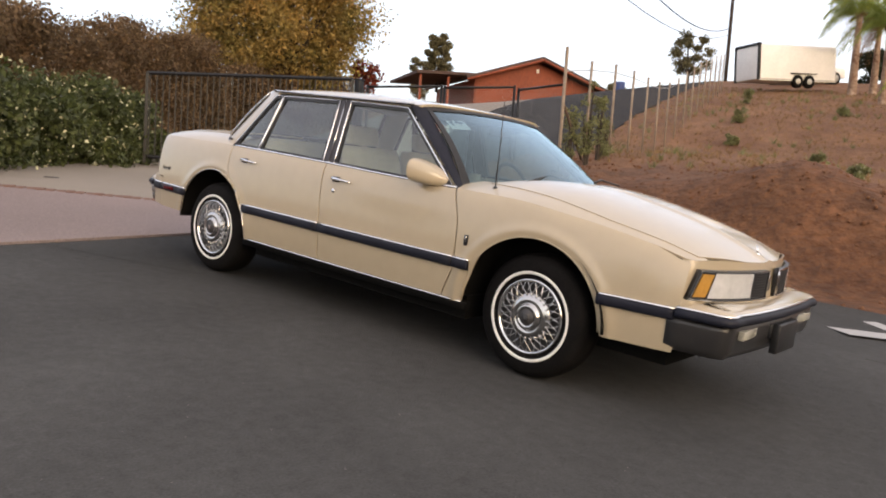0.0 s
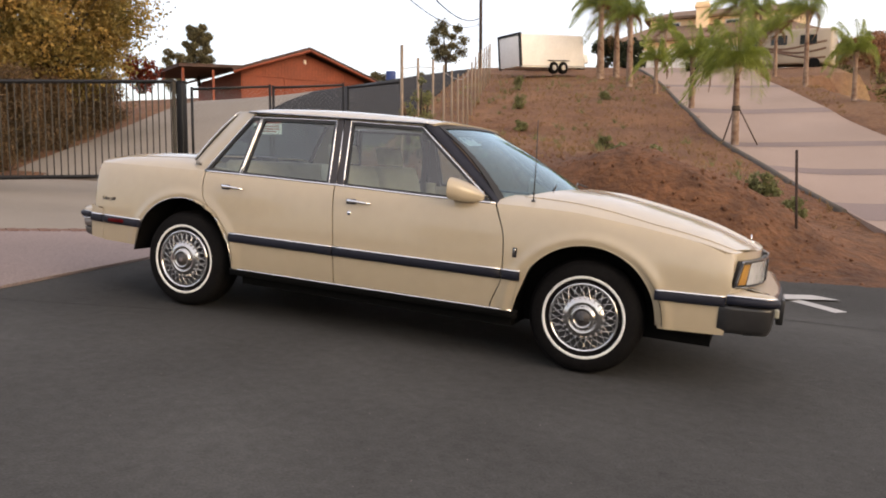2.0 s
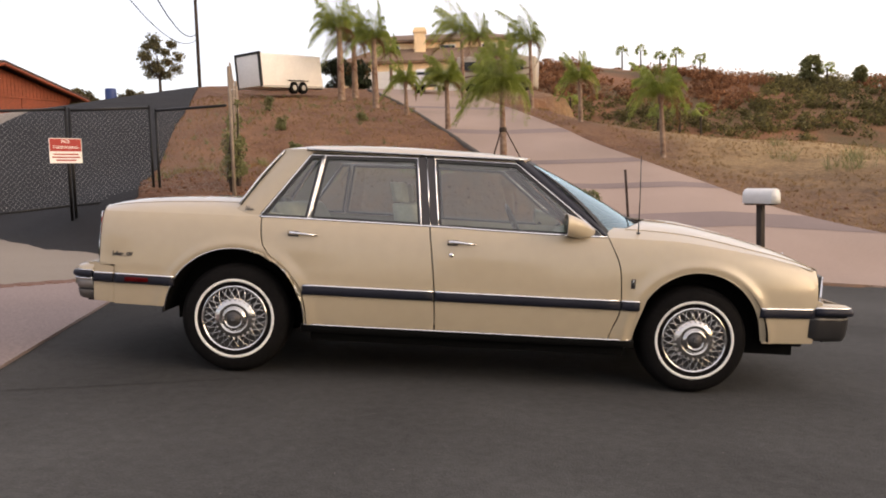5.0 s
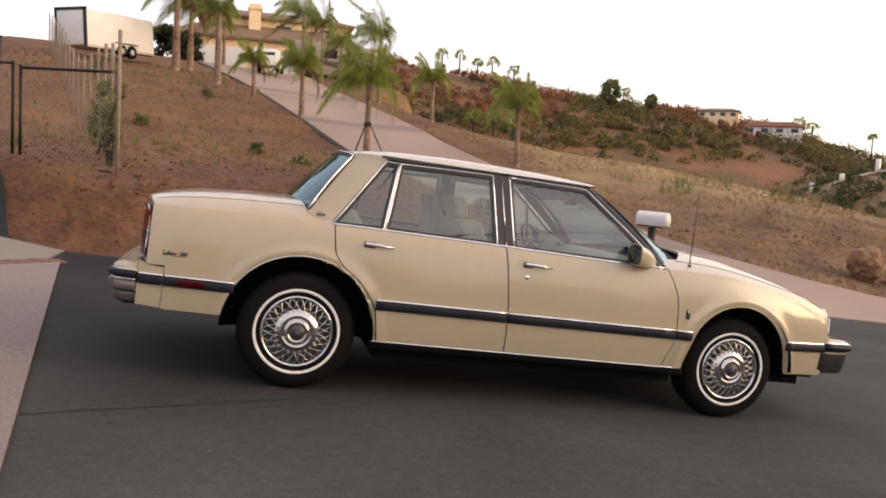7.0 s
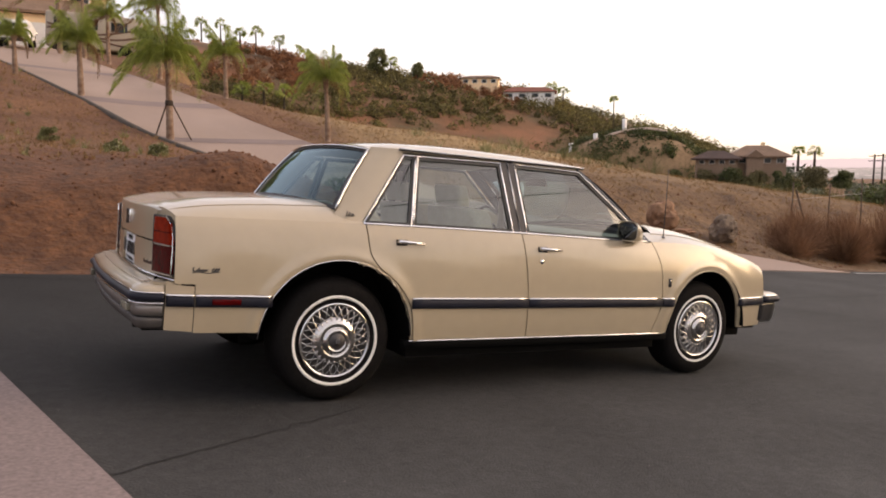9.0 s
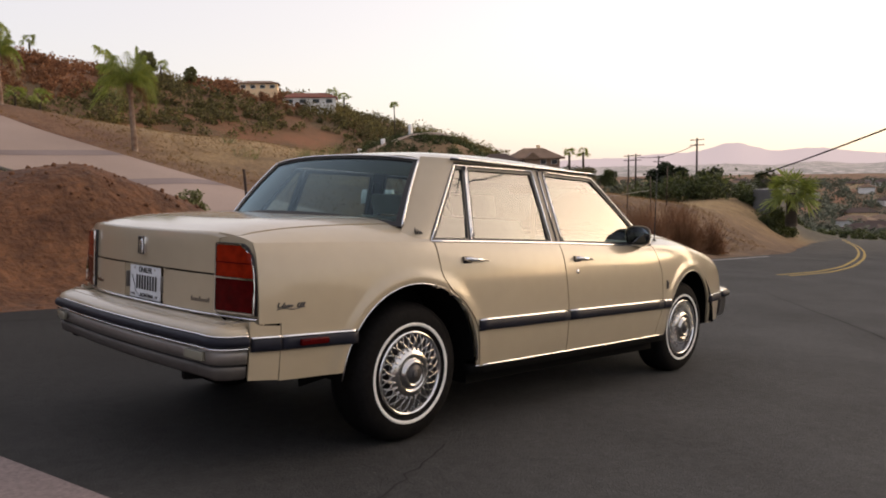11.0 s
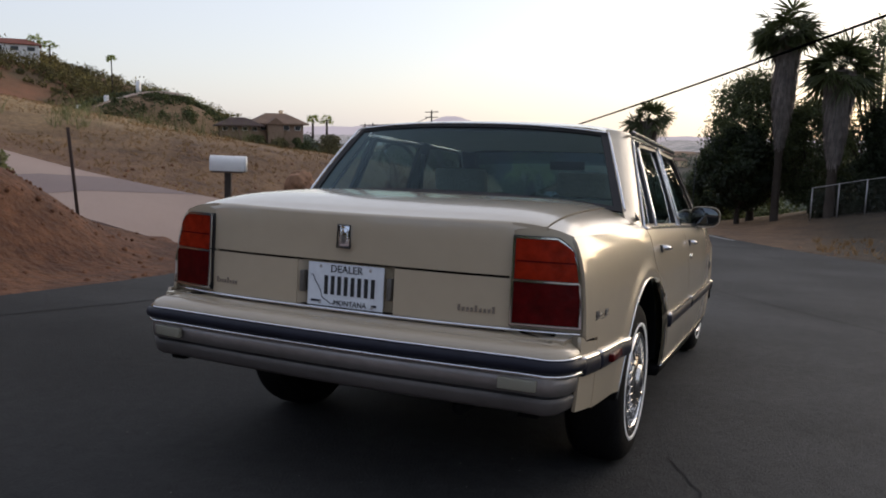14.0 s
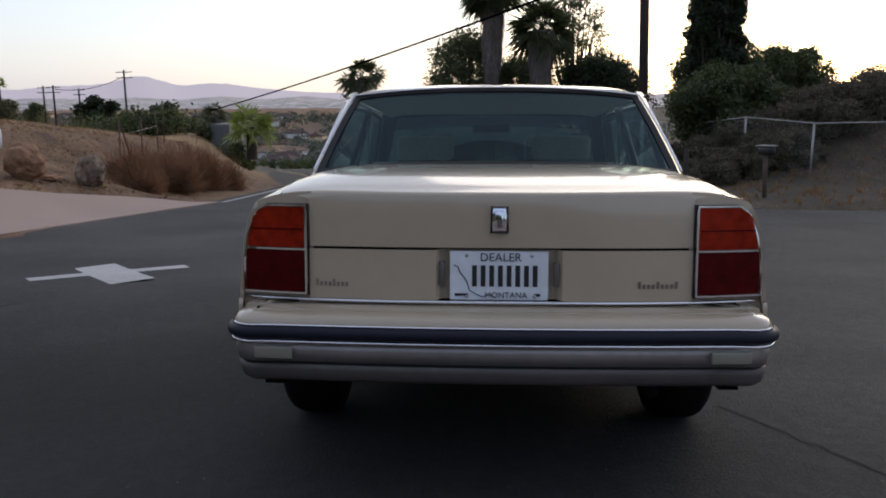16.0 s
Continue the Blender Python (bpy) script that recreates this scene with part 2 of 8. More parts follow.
def road_surface(m):
    """Broad worn patches, faint tyre tracks' mottling and pale grit in the asphalt."""
    n, l = m.node_tree.nodes, m.node_tree.links
    b = n["Principled BSDF"]
    co = n.new("ShaderNodeTexCoord")
    base = b.inputs["Base Color"].links[0].from_socket
    patch, grit, worn = n.new("ShaderNodeTexNoise"), n.new("ShaderNodeTexVoronoi"), n.new("ShaderNodeTexNoise")
    patch.inputs["Scale"].default_value, patch.inputs["Detail"].default_value = 0.7, 9
    worn.inputs["Scale"].default_value, worn.inputs["Detail"].default_value = 16, 10
    grit.inputs["Scale"].default_value = 26
    for t in (patch, grit, worn):
        l.new(co.outputs["Object"], t.inputs["Vector"])
    add = n.new("ShaderNodeMath")
    add.operation = "ADD"
    l.new(patch.outputs["Fac"], add.inputs[0]), l.new(worn.outputs["Fac"], add.inputs[1])
    span = n.new("ShaderNodeMapRange")
    span.inputs["From Min"].default_value, span.inputs["From Max"].default_value = 0.75, 1.25
    span.inputs["To Min"].default_value, span.inputs["To Max"].default_value = 0.85, 1.15
    l.new(add.outputs[0], span.inputs["Value"])
    # the car's shade is put into the asphalt: darker as y rises, eased off downhill
    sep, car_shade, both_ = n.new("ShaderNodeSeparateXYZ"), n.new("ShaderNodeMapRange"), n.new("ShaderNodeMath")
    l.new(co.outputs["Object"], sep.inputs[0]), l.new(sep.outputs["Y"], car_shade.inputs["Value"])
    car_shade.inputs["From Min"].default_value, car_shade.inputs["From Max"].default_value = -2.6, 0.8
    car_shade.inputs["To Min"].default_value, car_shade.inputs["To Max"].default_value = 1.30, 0.55
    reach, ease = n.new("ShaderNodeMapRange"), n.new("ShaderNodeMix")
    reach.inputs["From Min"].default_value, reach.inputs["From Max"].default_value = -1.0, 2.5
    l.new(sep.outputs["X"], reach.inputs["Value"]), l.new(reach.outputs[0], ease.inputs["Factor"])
    l.new(car_shade.outputs[0], ease.inputs["A"])
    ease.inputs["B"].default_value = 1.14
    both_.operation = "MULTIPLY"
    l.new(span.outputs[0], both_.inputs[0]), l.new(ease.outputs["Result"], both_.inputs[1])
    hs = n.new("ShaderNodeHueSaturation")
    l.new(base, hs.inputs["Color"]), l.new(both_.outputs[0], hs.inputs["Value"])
    dot, mix = n.new("ShaderNodeMapRange"), n.new("ShaderNodeMix")
    dot.inputs["From Min"].default_value, dot.inputs["From Max"].default_value = 0.10, 0.02
    l.new(grit.outputs["Distance"], dot.inputs["Value"])
    sel = n.new("ShaderNodeMath")
    sel.operation, sel.inputs[1].default_value = "GREATER_THAN", 0.80
    l.new(grit.outputs["Color"], sel.inputs[0])
    mul = n.new("ShaderNodeMath")
    mul.operation = "MULTIPLY"
    l.new(dot.outputs[0], mul.inputs[0]), l.new(sel.outputs[0], mul.inputs[1])
    mix.data_type = "RGBA"
    mix.inputs["B"].default_value = (0.30, 0.27, 0.24, 1)
    l.new(mul.outputs[0], mix.inputs["Factor"]), l.new(hs.outputs["Color"], mix.inputs["A"])
    l.new(mix.outputs["Result"], b.inputs["Base Color"])


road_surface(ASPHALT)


# ---- tools ----
def link(name, vf, material, parent=None, label="", smooth=True, solid=0.0, bevel=0.0, cat="", group="", kind=""):
    """One mesh object from verts and faces, under a parent if given."""
    me = bpy.data.meshes.new(name)
    me.from_pydata([tuple(v) for v in vf[0]], [], vf[1])
    me.update()
    bm = bmesh.new()
    bm.from_mesh(me)
    bmesh.ops.recalc_face_normals(bm, faces=bm.faces)
    if solid:
        for e in bm.edges:
            e.smooth = not e.is_boundary
    bm.to_mesh(me)
    bm.free()
    me.materials.append(material)
    if smooth:
        me.polygons.foreach_set("use_smooth", [True] * len(me.polygons))
    ob = new(name, me)
    if smooth == "auto":
        me.set_sharp_from_angle(angle=radians(35))
    if solid:
        s = ob.modifiers.new("thick", "SOLIDIFY")
        s.thickness, s.offset = solid, -1
    if bevel:
        s = ob.modifiers.new("edge", "BEVEL")
        s.width, s.segments, s.limit_method = bevel, 2, "ANGLE"
    if parent:
        ob.parent = parent
    return tagged(ob, label, cat, group, kind)


def empty(name, m, label="", cat="", group="", kind=""):
    ob = new(name)
    ob.matrix_basis = m
    return tagged(ob, label, cat, group, kind)


def join(*parts):
    v, f = [], []
    for a, b in parts:
        k = len(v)
        v += [tuple(p) for p in a]
        f += [tuple(i + k for i in q) for q in b]
    return v, f


def grid(fn, us, vs):
    v = [fn(a, b) for a in us for b in vs]
    m = len(vs)
    return v, [(i * m + j, i * m + j + 1, (i + 1) * m + j + 1, (i + 1) * m + j) for i in range(len(us) - 1) for j in range(m - 1)]


def box(x0, x1, y0, y1, z0, z1):
    v = [(x, y, z) for x in (x0, x1) for y in (y0, y1) for z in (z0, z1)]
    return v, [(0, 1, 3, 2), (4, 6, 7, 5), (0, 4, 5, 1), (2, 3, 7, 6), (0, 2, 6, 4), (1, 5, 7, 3)]


def moved(vf, m):
    return [tuple(m @ Vector(p)) for p in vf[0]], vf[1]


def lathe(profile, n=40, axis="y"):
    """A closed turn of (radius, along) points round an axis."""
    v, f, m = [], [], len(profile)
    for i in range(n):
        a = 2 * math.pi * i / n
        for r, h in profile:
            c, s = r * math.cos(a), r * math.sin(a)
            v.append((c, h, s) if axis == "y" else (c, s, h) if axis == "z" else (h, c, s))
    for i in range(n):
        k = (i + 1) % n
        f += [(i * m + j, i * m + j + 1, k * m + j + 1, k * m + j) for j in range(m - 1)]
    return v, f


def tube(points, radii, n=8, cap=True):
    """A round bar along points; radii one number or one a point."""
    pts = [Vector(p) for p in points]
    rs = radii if isinstance(radii, (list, tuple)) else [radii] * len(pts)
    v, f = [], []
    for i, p in enumerate(pts):
        d = (pts[min(i + 1, len(pts) - 1)] - pts[max(i - 1, 0)]).normalized()
        a = d.cross(Vector((0, 0, 1)))
        a = a.normalized() if a.length > 0.05 else Vector((1, 0, 0))
        b = d.cross(a)
        for k in range(n):
            t = 2 * math.pi * k / n
            v.append(tuple(p + rs[i] * (math.cos(t) * a + math.sin(t) * b)))
    for i in range(len(pts) - 1):
        f += [(i * n + k, i * n + (k + 1) % n, (i + 1) * n + (k + 1) % n, (i + 1) * n + k) for k in range(n)]
    if cap:
        f += [tuple(range(n)), tuple(range((len(pts) - 1) * n, len(pts) * n))]
    return v, f


def sweep(path, profile, closed=True):
    """A profile of (out, up) points carried along a path of (x, y, z, nx, ny), out along the normal."""
    v, f, m = [], [], len(profile)
    for x, y, z, nx, ny in path:
        v += [(x + o * nx, y + o * ny, z + u) for o, u in profile]
    for i in range(len(path) - 1):
        f += [(i * m + j, i * m + (j + 1) % m, (i + 1) * m + (j + 1) % m, (i + 1) * m + j) for j in range(m if closed else m - 1)]
    if closed:
        f += [tuple(range(m)), tuple(range((len(path) - 1) * m, len(path) * m))]
    return v, f


def curve(xs, ys):
    """A smooth line through the points (cubic, no overshoot)."""
    xs, ys = np.array(xs, float), np.array(ys, float)
    d = np.diff(ys) / np.diff(xs)
    m = np.r_[d[0], [0 if a * b <= 0 else 2 * a * b / (a + b) for a, b in zip(d[:-1], d[1:])], d[-1]]

    def at(x):
        x = min(max(x, xs[0]), xs[-1])
        i = min(int(np.searchsorted(xs, x, "right")) - 1, len(xs) - 2)
        h = xs[i + 1] - xs[i]
        t = (x - xs[i]) / h
        return float((2 * t**3 - 3 * t**2 + 1) * ys[i] + (t**3 - 2 * t**2 + t) * h * m[i] + (3 * t**2 - 2 * t**3) * ys[i + 1] + (t**3 - t**2) * h * m[i + 1])

    return at


def steps(a, b, n):
    return [a + (b - a) * i / n for i in range(n + 1)]


def smooth01(a, b, x):
    t = min(max((x - a) / (b - a), 0.0), 1.0)
    return t * t * (3 - 2 * t)


# ---- lie of the land: x along the road downhill, y up the hillside ----
SLOPE = math.tan(radians(4.8))
road_left = curve([-40, -12.5, -10.4, -4.2, -3, -1, 2, 3.8, 5.4, 9.4, 14, 20, 31, 40, 50, 60, 75, 110], [3, 5, 9.6, 4.7, 4.55, 4.7, 5.0, 5.8, 6.7, 7.25, 7.35, 7.9, 9.4, 12.1, 15.2, 18.4, 23, 34])
road_right = curve([-40, 11.5, 14, 16.6, 22.9, 29.4, 40, 50, 60, 75, 110], [-17, -17, -5, -2.9, -0.3, 1.7, 4.5, 7.1, 10, 14.2, 23])
climb = curve([-50, 4, 7, 12, 19, 25, 40, 57, 75, 100, 400], [-0.8, -0.7, -0.40, 0.55, 2.0, 3.5, 6.4, 9.1, 10.5, 11, 11])
crest = curve([-200, -60, 0, 30, 60, 93, 109, 140, 160, 179, 195, 215, 260, 330], [11, 11, 30, 38.8, 35.6, 30.6, 29.6, 26.8, 22.4, 18.0, 13.0, 6.0, -8, -14])
drive_low = curve([7, 8.6, 9.2, 11, 13.4, 15.5, 17.5, 20, 22.7, 25, 28, 31, 40, 57], [5.3, 4.75, 4.6, 4.0, 3.1, 2.5, 1.95, 1.2, 0.45, -0.15, -0.8, -1.4, -3.2, -7.0])
drive_high = curve([7, 8.4, 8.7, 9.1, 9.6, 10.9, 12.3, 13.4, 15.5, 17.5, 20, 22.7, 25, 28, 31, 40, 57], [15.8, 15.6, 14.4, 12.2, 10.4, 8.7, 7.7, 7.35, 6.9, 6.35, 5.65, 4.85, 4.45, 3.95, 3.5, 2.4, 1.6])
field_crest = curve([4, 5.5, 8, 13, 16, 18, 20.4, 22.5, 26, 40, 60], [37, 28, 25, 23.8, 23.3, 22, 20.4, 18.5, 16.5, 17, 24])


def plane(x):
    x2 = max(x, -18)
    z = -SLOPE * min(x2, 130) - 0.015
    return z - 0.05 * max(0, min(x - 130, 250)) if x > 130 else z


def land(x, y):
    p = plane(x)
    hill = climb(y) + (0.06 * (2 - max(x, -16)) if x < 2 else -0.09 * min(max(x - 6, 0), 140))
    if x > 146:
        hill = min(hill, p + 4)
    hill += 1.15 * smooth01(4.6, 7.6, y) * (1 - smooth01(8, 20, y)) * smooth01(-10, -5, x) * (1 - smooth01(-0.5, 4.2, x))
    hill += 0.74 * smooth01(4.9, 6.8, y) * (1 - smooth01(7.6, 10.5, y)) * smooth01(-2.0, 1.0, x) * (1 - smooth01(1.9, 4.6, x))
    hill += 0.75 * smooth01(10.6, 14.0, y) * (1 - smooth01(13, 26, y)) * smooth01(9.5, 13, x) * (1 - smooth01(26, 50, x))
    if x > 2 and y > 12:
        c = field_crest(x) - 1
        d = drive_high(y) + 4.5 * smooth01(37, 42, y)
        hill -= 8.0 * smooth01(c, c + 24, y) * smooth01(d + 0.3, d + 3.0, x)
    if x < -17:
        hill -= 1.3 * smooth01(17, 23, -x) * smooth01(25, 38, y)
    e = road_left(x)
    w = smooth01(e - 0.1, e + 2.6 + 2.4 * smooth01(14.5, 18, x), y)
    z = p + (hill - p) * w
    r = road_right(x)
    if y < r - 0.1 and x > 11:
        z += 0.05 * min(r - y, 40) * smooth01(11, 15, x) + 1.2 * smooth01(4, 16, r - y) * smooth01(14, 24, x)
        z += 0.9 * smooth01(7, 13, -y) * smooth01(20, 23.5, x) * (1 - smooth01(27, 33, x))
        z += 0.5 * smooth01(2, 8, r - y) * smooth01(27, 34, x) * (1 - smooth01(45, 60, x))
        z -= 4.0 * smooth01(48, 80, x) * smooth01(3, 12, r - y)
    # the far ridge
    line = 245 - 0.00135 * max(x - 20, 0) ** 1.85 - 0.10 * max(x, 0)
    c = crest(x)
    if y > line - 130 and c > z:
        z += (c - z) * smooth01(line - 130, line, y)
    return z


def spread(near, far, step, n):
    """Even steps near by, then ever longer ones."""
    out = steps(near[0], near[1], round((near[1] - near[0]) / step))
    k = (far / step) ** (1 / n)
    d, hi, lo = step, near[1], near[0]
    left, right = [], []
    for _ in range(n):
        d *= 1.0 + (k - 1)
        hi, lo = hi + d, lo - d
        right.append(hi), left.append(lo)
    return left[::-1] + out + right


def covered(x, y):
    """How far the ground lies under a paved sheet here."""
    if road_right(x) + 0.15 < y < road_left(x) - 0.15 and -5 < x < 105:
        return 0.12
    if x < -2 and y > -9.5 and in_apron(x, y):
        return 0.12
    d = drive_across(x, y)
    if d is not None and -0.93 < d < 0.93:
        return 0.12
    b = black_mid(y) - black_half(y)
    if 10 < y < 33.8 and b - 5.7 < x < b + 0.1:
        return 0.12
    d = black_across(x, y)
    if d is not None and -0.93 < d < 0.93:
        return 0.12
    return 0.0


def in_apron(x, y):
    return -14.5 < x < -2.85 - 0.19 * y - 0.15 and y < 4.5 + (-3.7 - x) * 0.85


def drive_mid(y):
    return 0.5 * (drive_low(y) + drive_high(y))


def drive_half(y):
    return 0.5 * (drive_high(y) - drive_low(y))


black_mid = curve([5, 8, 13, 21.5, 28.8, 41, 60], [-5.15, -7.2, -9.55, -12.75, -14.75, -18.8, -23.5])
black_half = curve([5, 8, 13, 21.5, 28.8, 41, 60], [0.75, 1.75, 2.35, 3.15, 3.35, 4.0, 3.5])


def drive_across(x, y):
    return (x - drive_mid(y)) / drive_half(y) if 7.2 < y < 57.5 else None


def black_across(x, y):
    return (x - black_mid(y)) / black_half(y) if 5.2 < y < 60 else None


def ground_mat():
    """Bare red-brown earth by the road, straw on the field, olive and rust scrub on the far ridge."""
    m = bpy.data.materials.new("hillside_earth")
    m.use_nodes = True
    n, l = m.node_tree.nodes, m.node_tree.links
    b = n["Principled BSDF"]
    b.inputs["Roughness"].default_value = 0.95
    co, sep = n.new("ShaderNodeTexCoord"), n.new("ShaderNodeSeparateXYZ")
    l.new(co.outputs["Object"], sep.inputs[0])

    def tone(scale, a, c, lo=0.35, hi=0.65):
        t, r = n.new("ShaderNodeTexNoise"), n.new("ShaderNodeValToRGB")
        t.inputs["Scale"].default_value, t.inputs["Detail"].default_value = scale, 8
        t.inputs["Roughness"].default_value = 0.65
        l.new(co.outputs["Object"], t.inputs["Vector"]), l.new(t.outputs["Fac"], r.inputs["Fac"])
        r.color_ramp.elements[0].position, r.color_ramp.elements[1].position = lo, hi
        r.color_ramp.elements[0].color, r.color_ramp.elements[1].color = (*(k * ALBEDO_SCALE for k in a), 1), (*(k * ALBEDO_SCALE for k in c), 1)
        return t, r

    def blend(a, c, fac):
        x = n.new("ShaderNodeMix")
        x.data_type = "RGBA"
        l.new(fac, x.inputs["Factor"]), l.new(a, x.inputs["A"]), l.new(c, x.inputs["B"])
        return x.outputs["Result"]

    def ramp(sock, lo, hi, wob=None, amount=0.0):
        r = n.new("ShaderNodeMapRange")
        r.inputs["From Min"].default_value, r.inputs["From Max"].default_value = lo, hi
        if wob:
            s = n.new("ShaderNodeMath")
            s.operation, s.inputs[1].default_value = "MULTIPLY_ADD", amount
            l.new(wob, s.inputs[0]), l.new(sock, s.inputs[2])
            sock = s.outputs[0]
        l.new(sock, r.inputs["Value"])
        return r.outputs[0]

    def both(a, c):
        s = n.new("ShaderNodeMath")
        s.operation = "MULTIPLY"
        l.new(a, s.inputs[0]), l.new(c, s.inputs[1])
        return s.outputs[0]

    rough, earth = tone(1.6, (0.13, 0.047, 0.018), (0.325, 0.135, 0.057), 0.40, 0.62)
    _, pale = tone(0.5, (0.26, 0.106, 0.045), (0.46, 0.22, 0.10))
    _, straw = tone(0.9, (0.19, 0.105, 0.056), (0.46, 0.27, 0.135))
    _, gold = tone(0.8, (0.50, 0.31, 0.135), (0.82, 0.56, 0.26))
    _, scrub = tone(0.06, (0.24, 0.15, 0.065), (0.48, 0.21, 0.10), 0.40, 0.60)
    wide = n.new("ShaderNodeTexNoise")
    wide.inputs["Scale"].default_value, wide.inputs["Detail"].default_value = 0.25, 5
    l.new(co.outputs["Object"], wide.inputs["Vector"])
    c = blend(earth.outputs[0], pale.outputs[0], ramp(sep.outputs["Y"], 9, 24, wide.outputs["Fac"], 14))
    c = blend(c, straw.outputs[0], ramp(sep.outputs["X"], 7, 13, wide.outputs["Fac"], 6))
    c = blend(c, gold.outputs[0], both(ramp(sep.outputs["X"], 9, 15, wide.outputs["Fac"], 6), ramp(sep.outputs["Y"], 17, 25, wide.outputs["Fac"], 8)))
    _, vale = tone(0.05, (0.085, 0.085, 0.055), (0.18, 0.16, 0.125), 0.4, 0.6)
    c = blend(c, vale.outputs[0], ramp(sep.outputs["X"], 55, 80, wide.outputs["Fac"], 10))
    c = blend(c, scrub.outputs[0], ramp(sep.outputs["Y"], 85, 120, wide.outputs["Fac"], 20))
    _, verge = tone(0.7, (0.07, 0.05, 0.03), (0.15, 0.11, 0.06))
    c = blend(c, verge.outputs[0], ramp(sep.outputs["Y"], -0.5, -3.5))
    _, grain = tone(6.5, (0.80, 0.78, 0.76), (1.4, 1.4, 1.4), 0.36, 0.62)
    speck = n.new("ShaderNodeMix")
    speck.data_type, speck.blend_type = "RGBA", "MULTIPLY"
    speck.inputs["Factor"].default_value = 1.0
    l.new(c, speck.inputs["A"]), l.new(grain.outputs[0], speck.inputs["B"])
    l.new(speck.outputs["Result"], b.inputs["Base Color"])
    fine = n.new("ShaderNodeTexNoise")
    fine.inputs["Scale"].default_value, fine.inputs["Detail"].default_value = 9, 8
    l.new(co.outputs["Object"], fine.inputs["Vector"])
    bp = n.new("ShaderNodeBump")
    bp.inputs["Strength"].default_value, bp.inputs["Distance"].default_value = 1.0, 0.09
    l.new(fine.outputs["Fac"], bp.inputs["Height"]), l.new(bp.outputs["Normal"], b.inputs["Normal"])
    return m


def lumpy(x, y):
    """Clods and ruts in the loose earth of the bank."""
    k = smooth01(4.8, 6.2, y) * (1 - smooth01(9, 14, y)) * (1 - smooth01(3, 7, x)) * smooth01(-12, -8, x)
    a = noise.noise(Vector((x * 0.9, y * 0.9, 3))) * 0.12 + noise.noise(Vector((x * 3.1, y * 3.1, 1))) * 0.05 + noise.noise(Vector((x * 7, y * 7, 5))) * 0.02
    w = smooth01(5, 9, y) * (1 - smooth01(60, 90, y))
    return a * k + w * 0.10 * noise.noise(Vector((x * 0.35, y * 0.35, 7)))


def ground_at(x, y):
    c = covered(x, y)
    return land(x, y) - c + (lumpy(x, y) if not c else 0)


EARTH = ground_mat()
_xs = spread((-16, 26), 700, 0.4, 34)
_ys = spread((-10, 30), 700, 0.4, 34)
link("ground", grid(lambda x, y: (x, y, ground_at(x, y)), _xs, _ys), EARTH, label="dry red-brown hillside earth with straw-coloured field", cat="ground", kind="structure")

# the road, its apron and the drives
_us = [-5, -4.6, *steps(-4.2, 11.5, 40), *steps(11.9, 14.5, 12), *steps(15, 40, 30), *steps(42, 105, 40)]
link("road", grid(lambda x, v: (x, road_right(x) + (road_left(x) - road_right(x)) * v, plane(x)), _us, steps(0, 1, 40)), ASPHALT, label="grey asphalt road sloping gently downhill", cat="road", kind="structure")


def quad_sheet(a, b, c, d, lift, n=24):
    def at(s, t):
        p = [(1 - t) * ((1 - s) * a[k] + s * b[k]) + t * ((1 - s) * d[k] + s * c[k]) for k in (0, 1)]
        return (*p, max(plane(p[0]), 0) + lift)
    top = grid(at, steps(0, 1, n), steps(0, 1, n))
    return top


_apron = link("concrete_apron", quad_sheet((-1.18, -9.2), (-3.57, 3.55), (-3.60, 3.66), (-11.2, -9.2), 0.022), PINK_CONCRETE, solid=0.06, label="pinkish concrete driveway apron beside the asphalt", cat="driveway", kind="structure")
link("concrete_forecourt", quad_sheet((-11.35, -9.2), (-3.72, 3.62), (-3.75, 4.55), (-14.6, -9.2), 0.022), CONCRETE, solid=0.06, label="pale concrete forecourt before the iron gate", cat="driveway", kind="structure")
link("concrete_slope", quad_sheet((-14.5, -9.2), (-3.78, 4.5), (-10.2, 10.2), (-15.5, 2), 0.022), CONCRETE, solid=0.06, label="pale concrete forecourt before the iron gate", cat="driveway", kind="structure")
_band = empty("brick_band", pose(0, 0, 0), "narrow band of red bricks set into concrete", "paving", kind="structure")
_bv = box(-0.10, 0.10, -0.048, 0.048, -0.03, 0.028)
_bm = link("brick", _bv, BRICK, _band, smooth=False)
_dx, _dy = -11.2 + 3.54, -9.2 - 3.6
_len = math.hypot(_dx, _dy)
for _i in range(140):
    _s = (_i + 0.5) * 0.106
    if _s > _len:
        break
    _px, _py = -3.54 + _dx * _s / _len, 3.6 + _dy * _s / _len
    _o = _bm if _i == 0 else new("brick", _bm.data)
    _o.parent = _band
    _o.matrix_basis = pose(_px - 0.05, _py, plane(_px) + 0.003 * ((_i * 7) % 3), 0, 4.8, math.degrees(math.atan2(_dy, _dx)) + 90)


def strip(mid, half, y0, y1, n, m, lift):
    return grid(lambda y, v: ((x := mid(y) + half(y) * v), y, land(x, y) + lift), steps(y0, y1, n), steps(-1, 1, m))


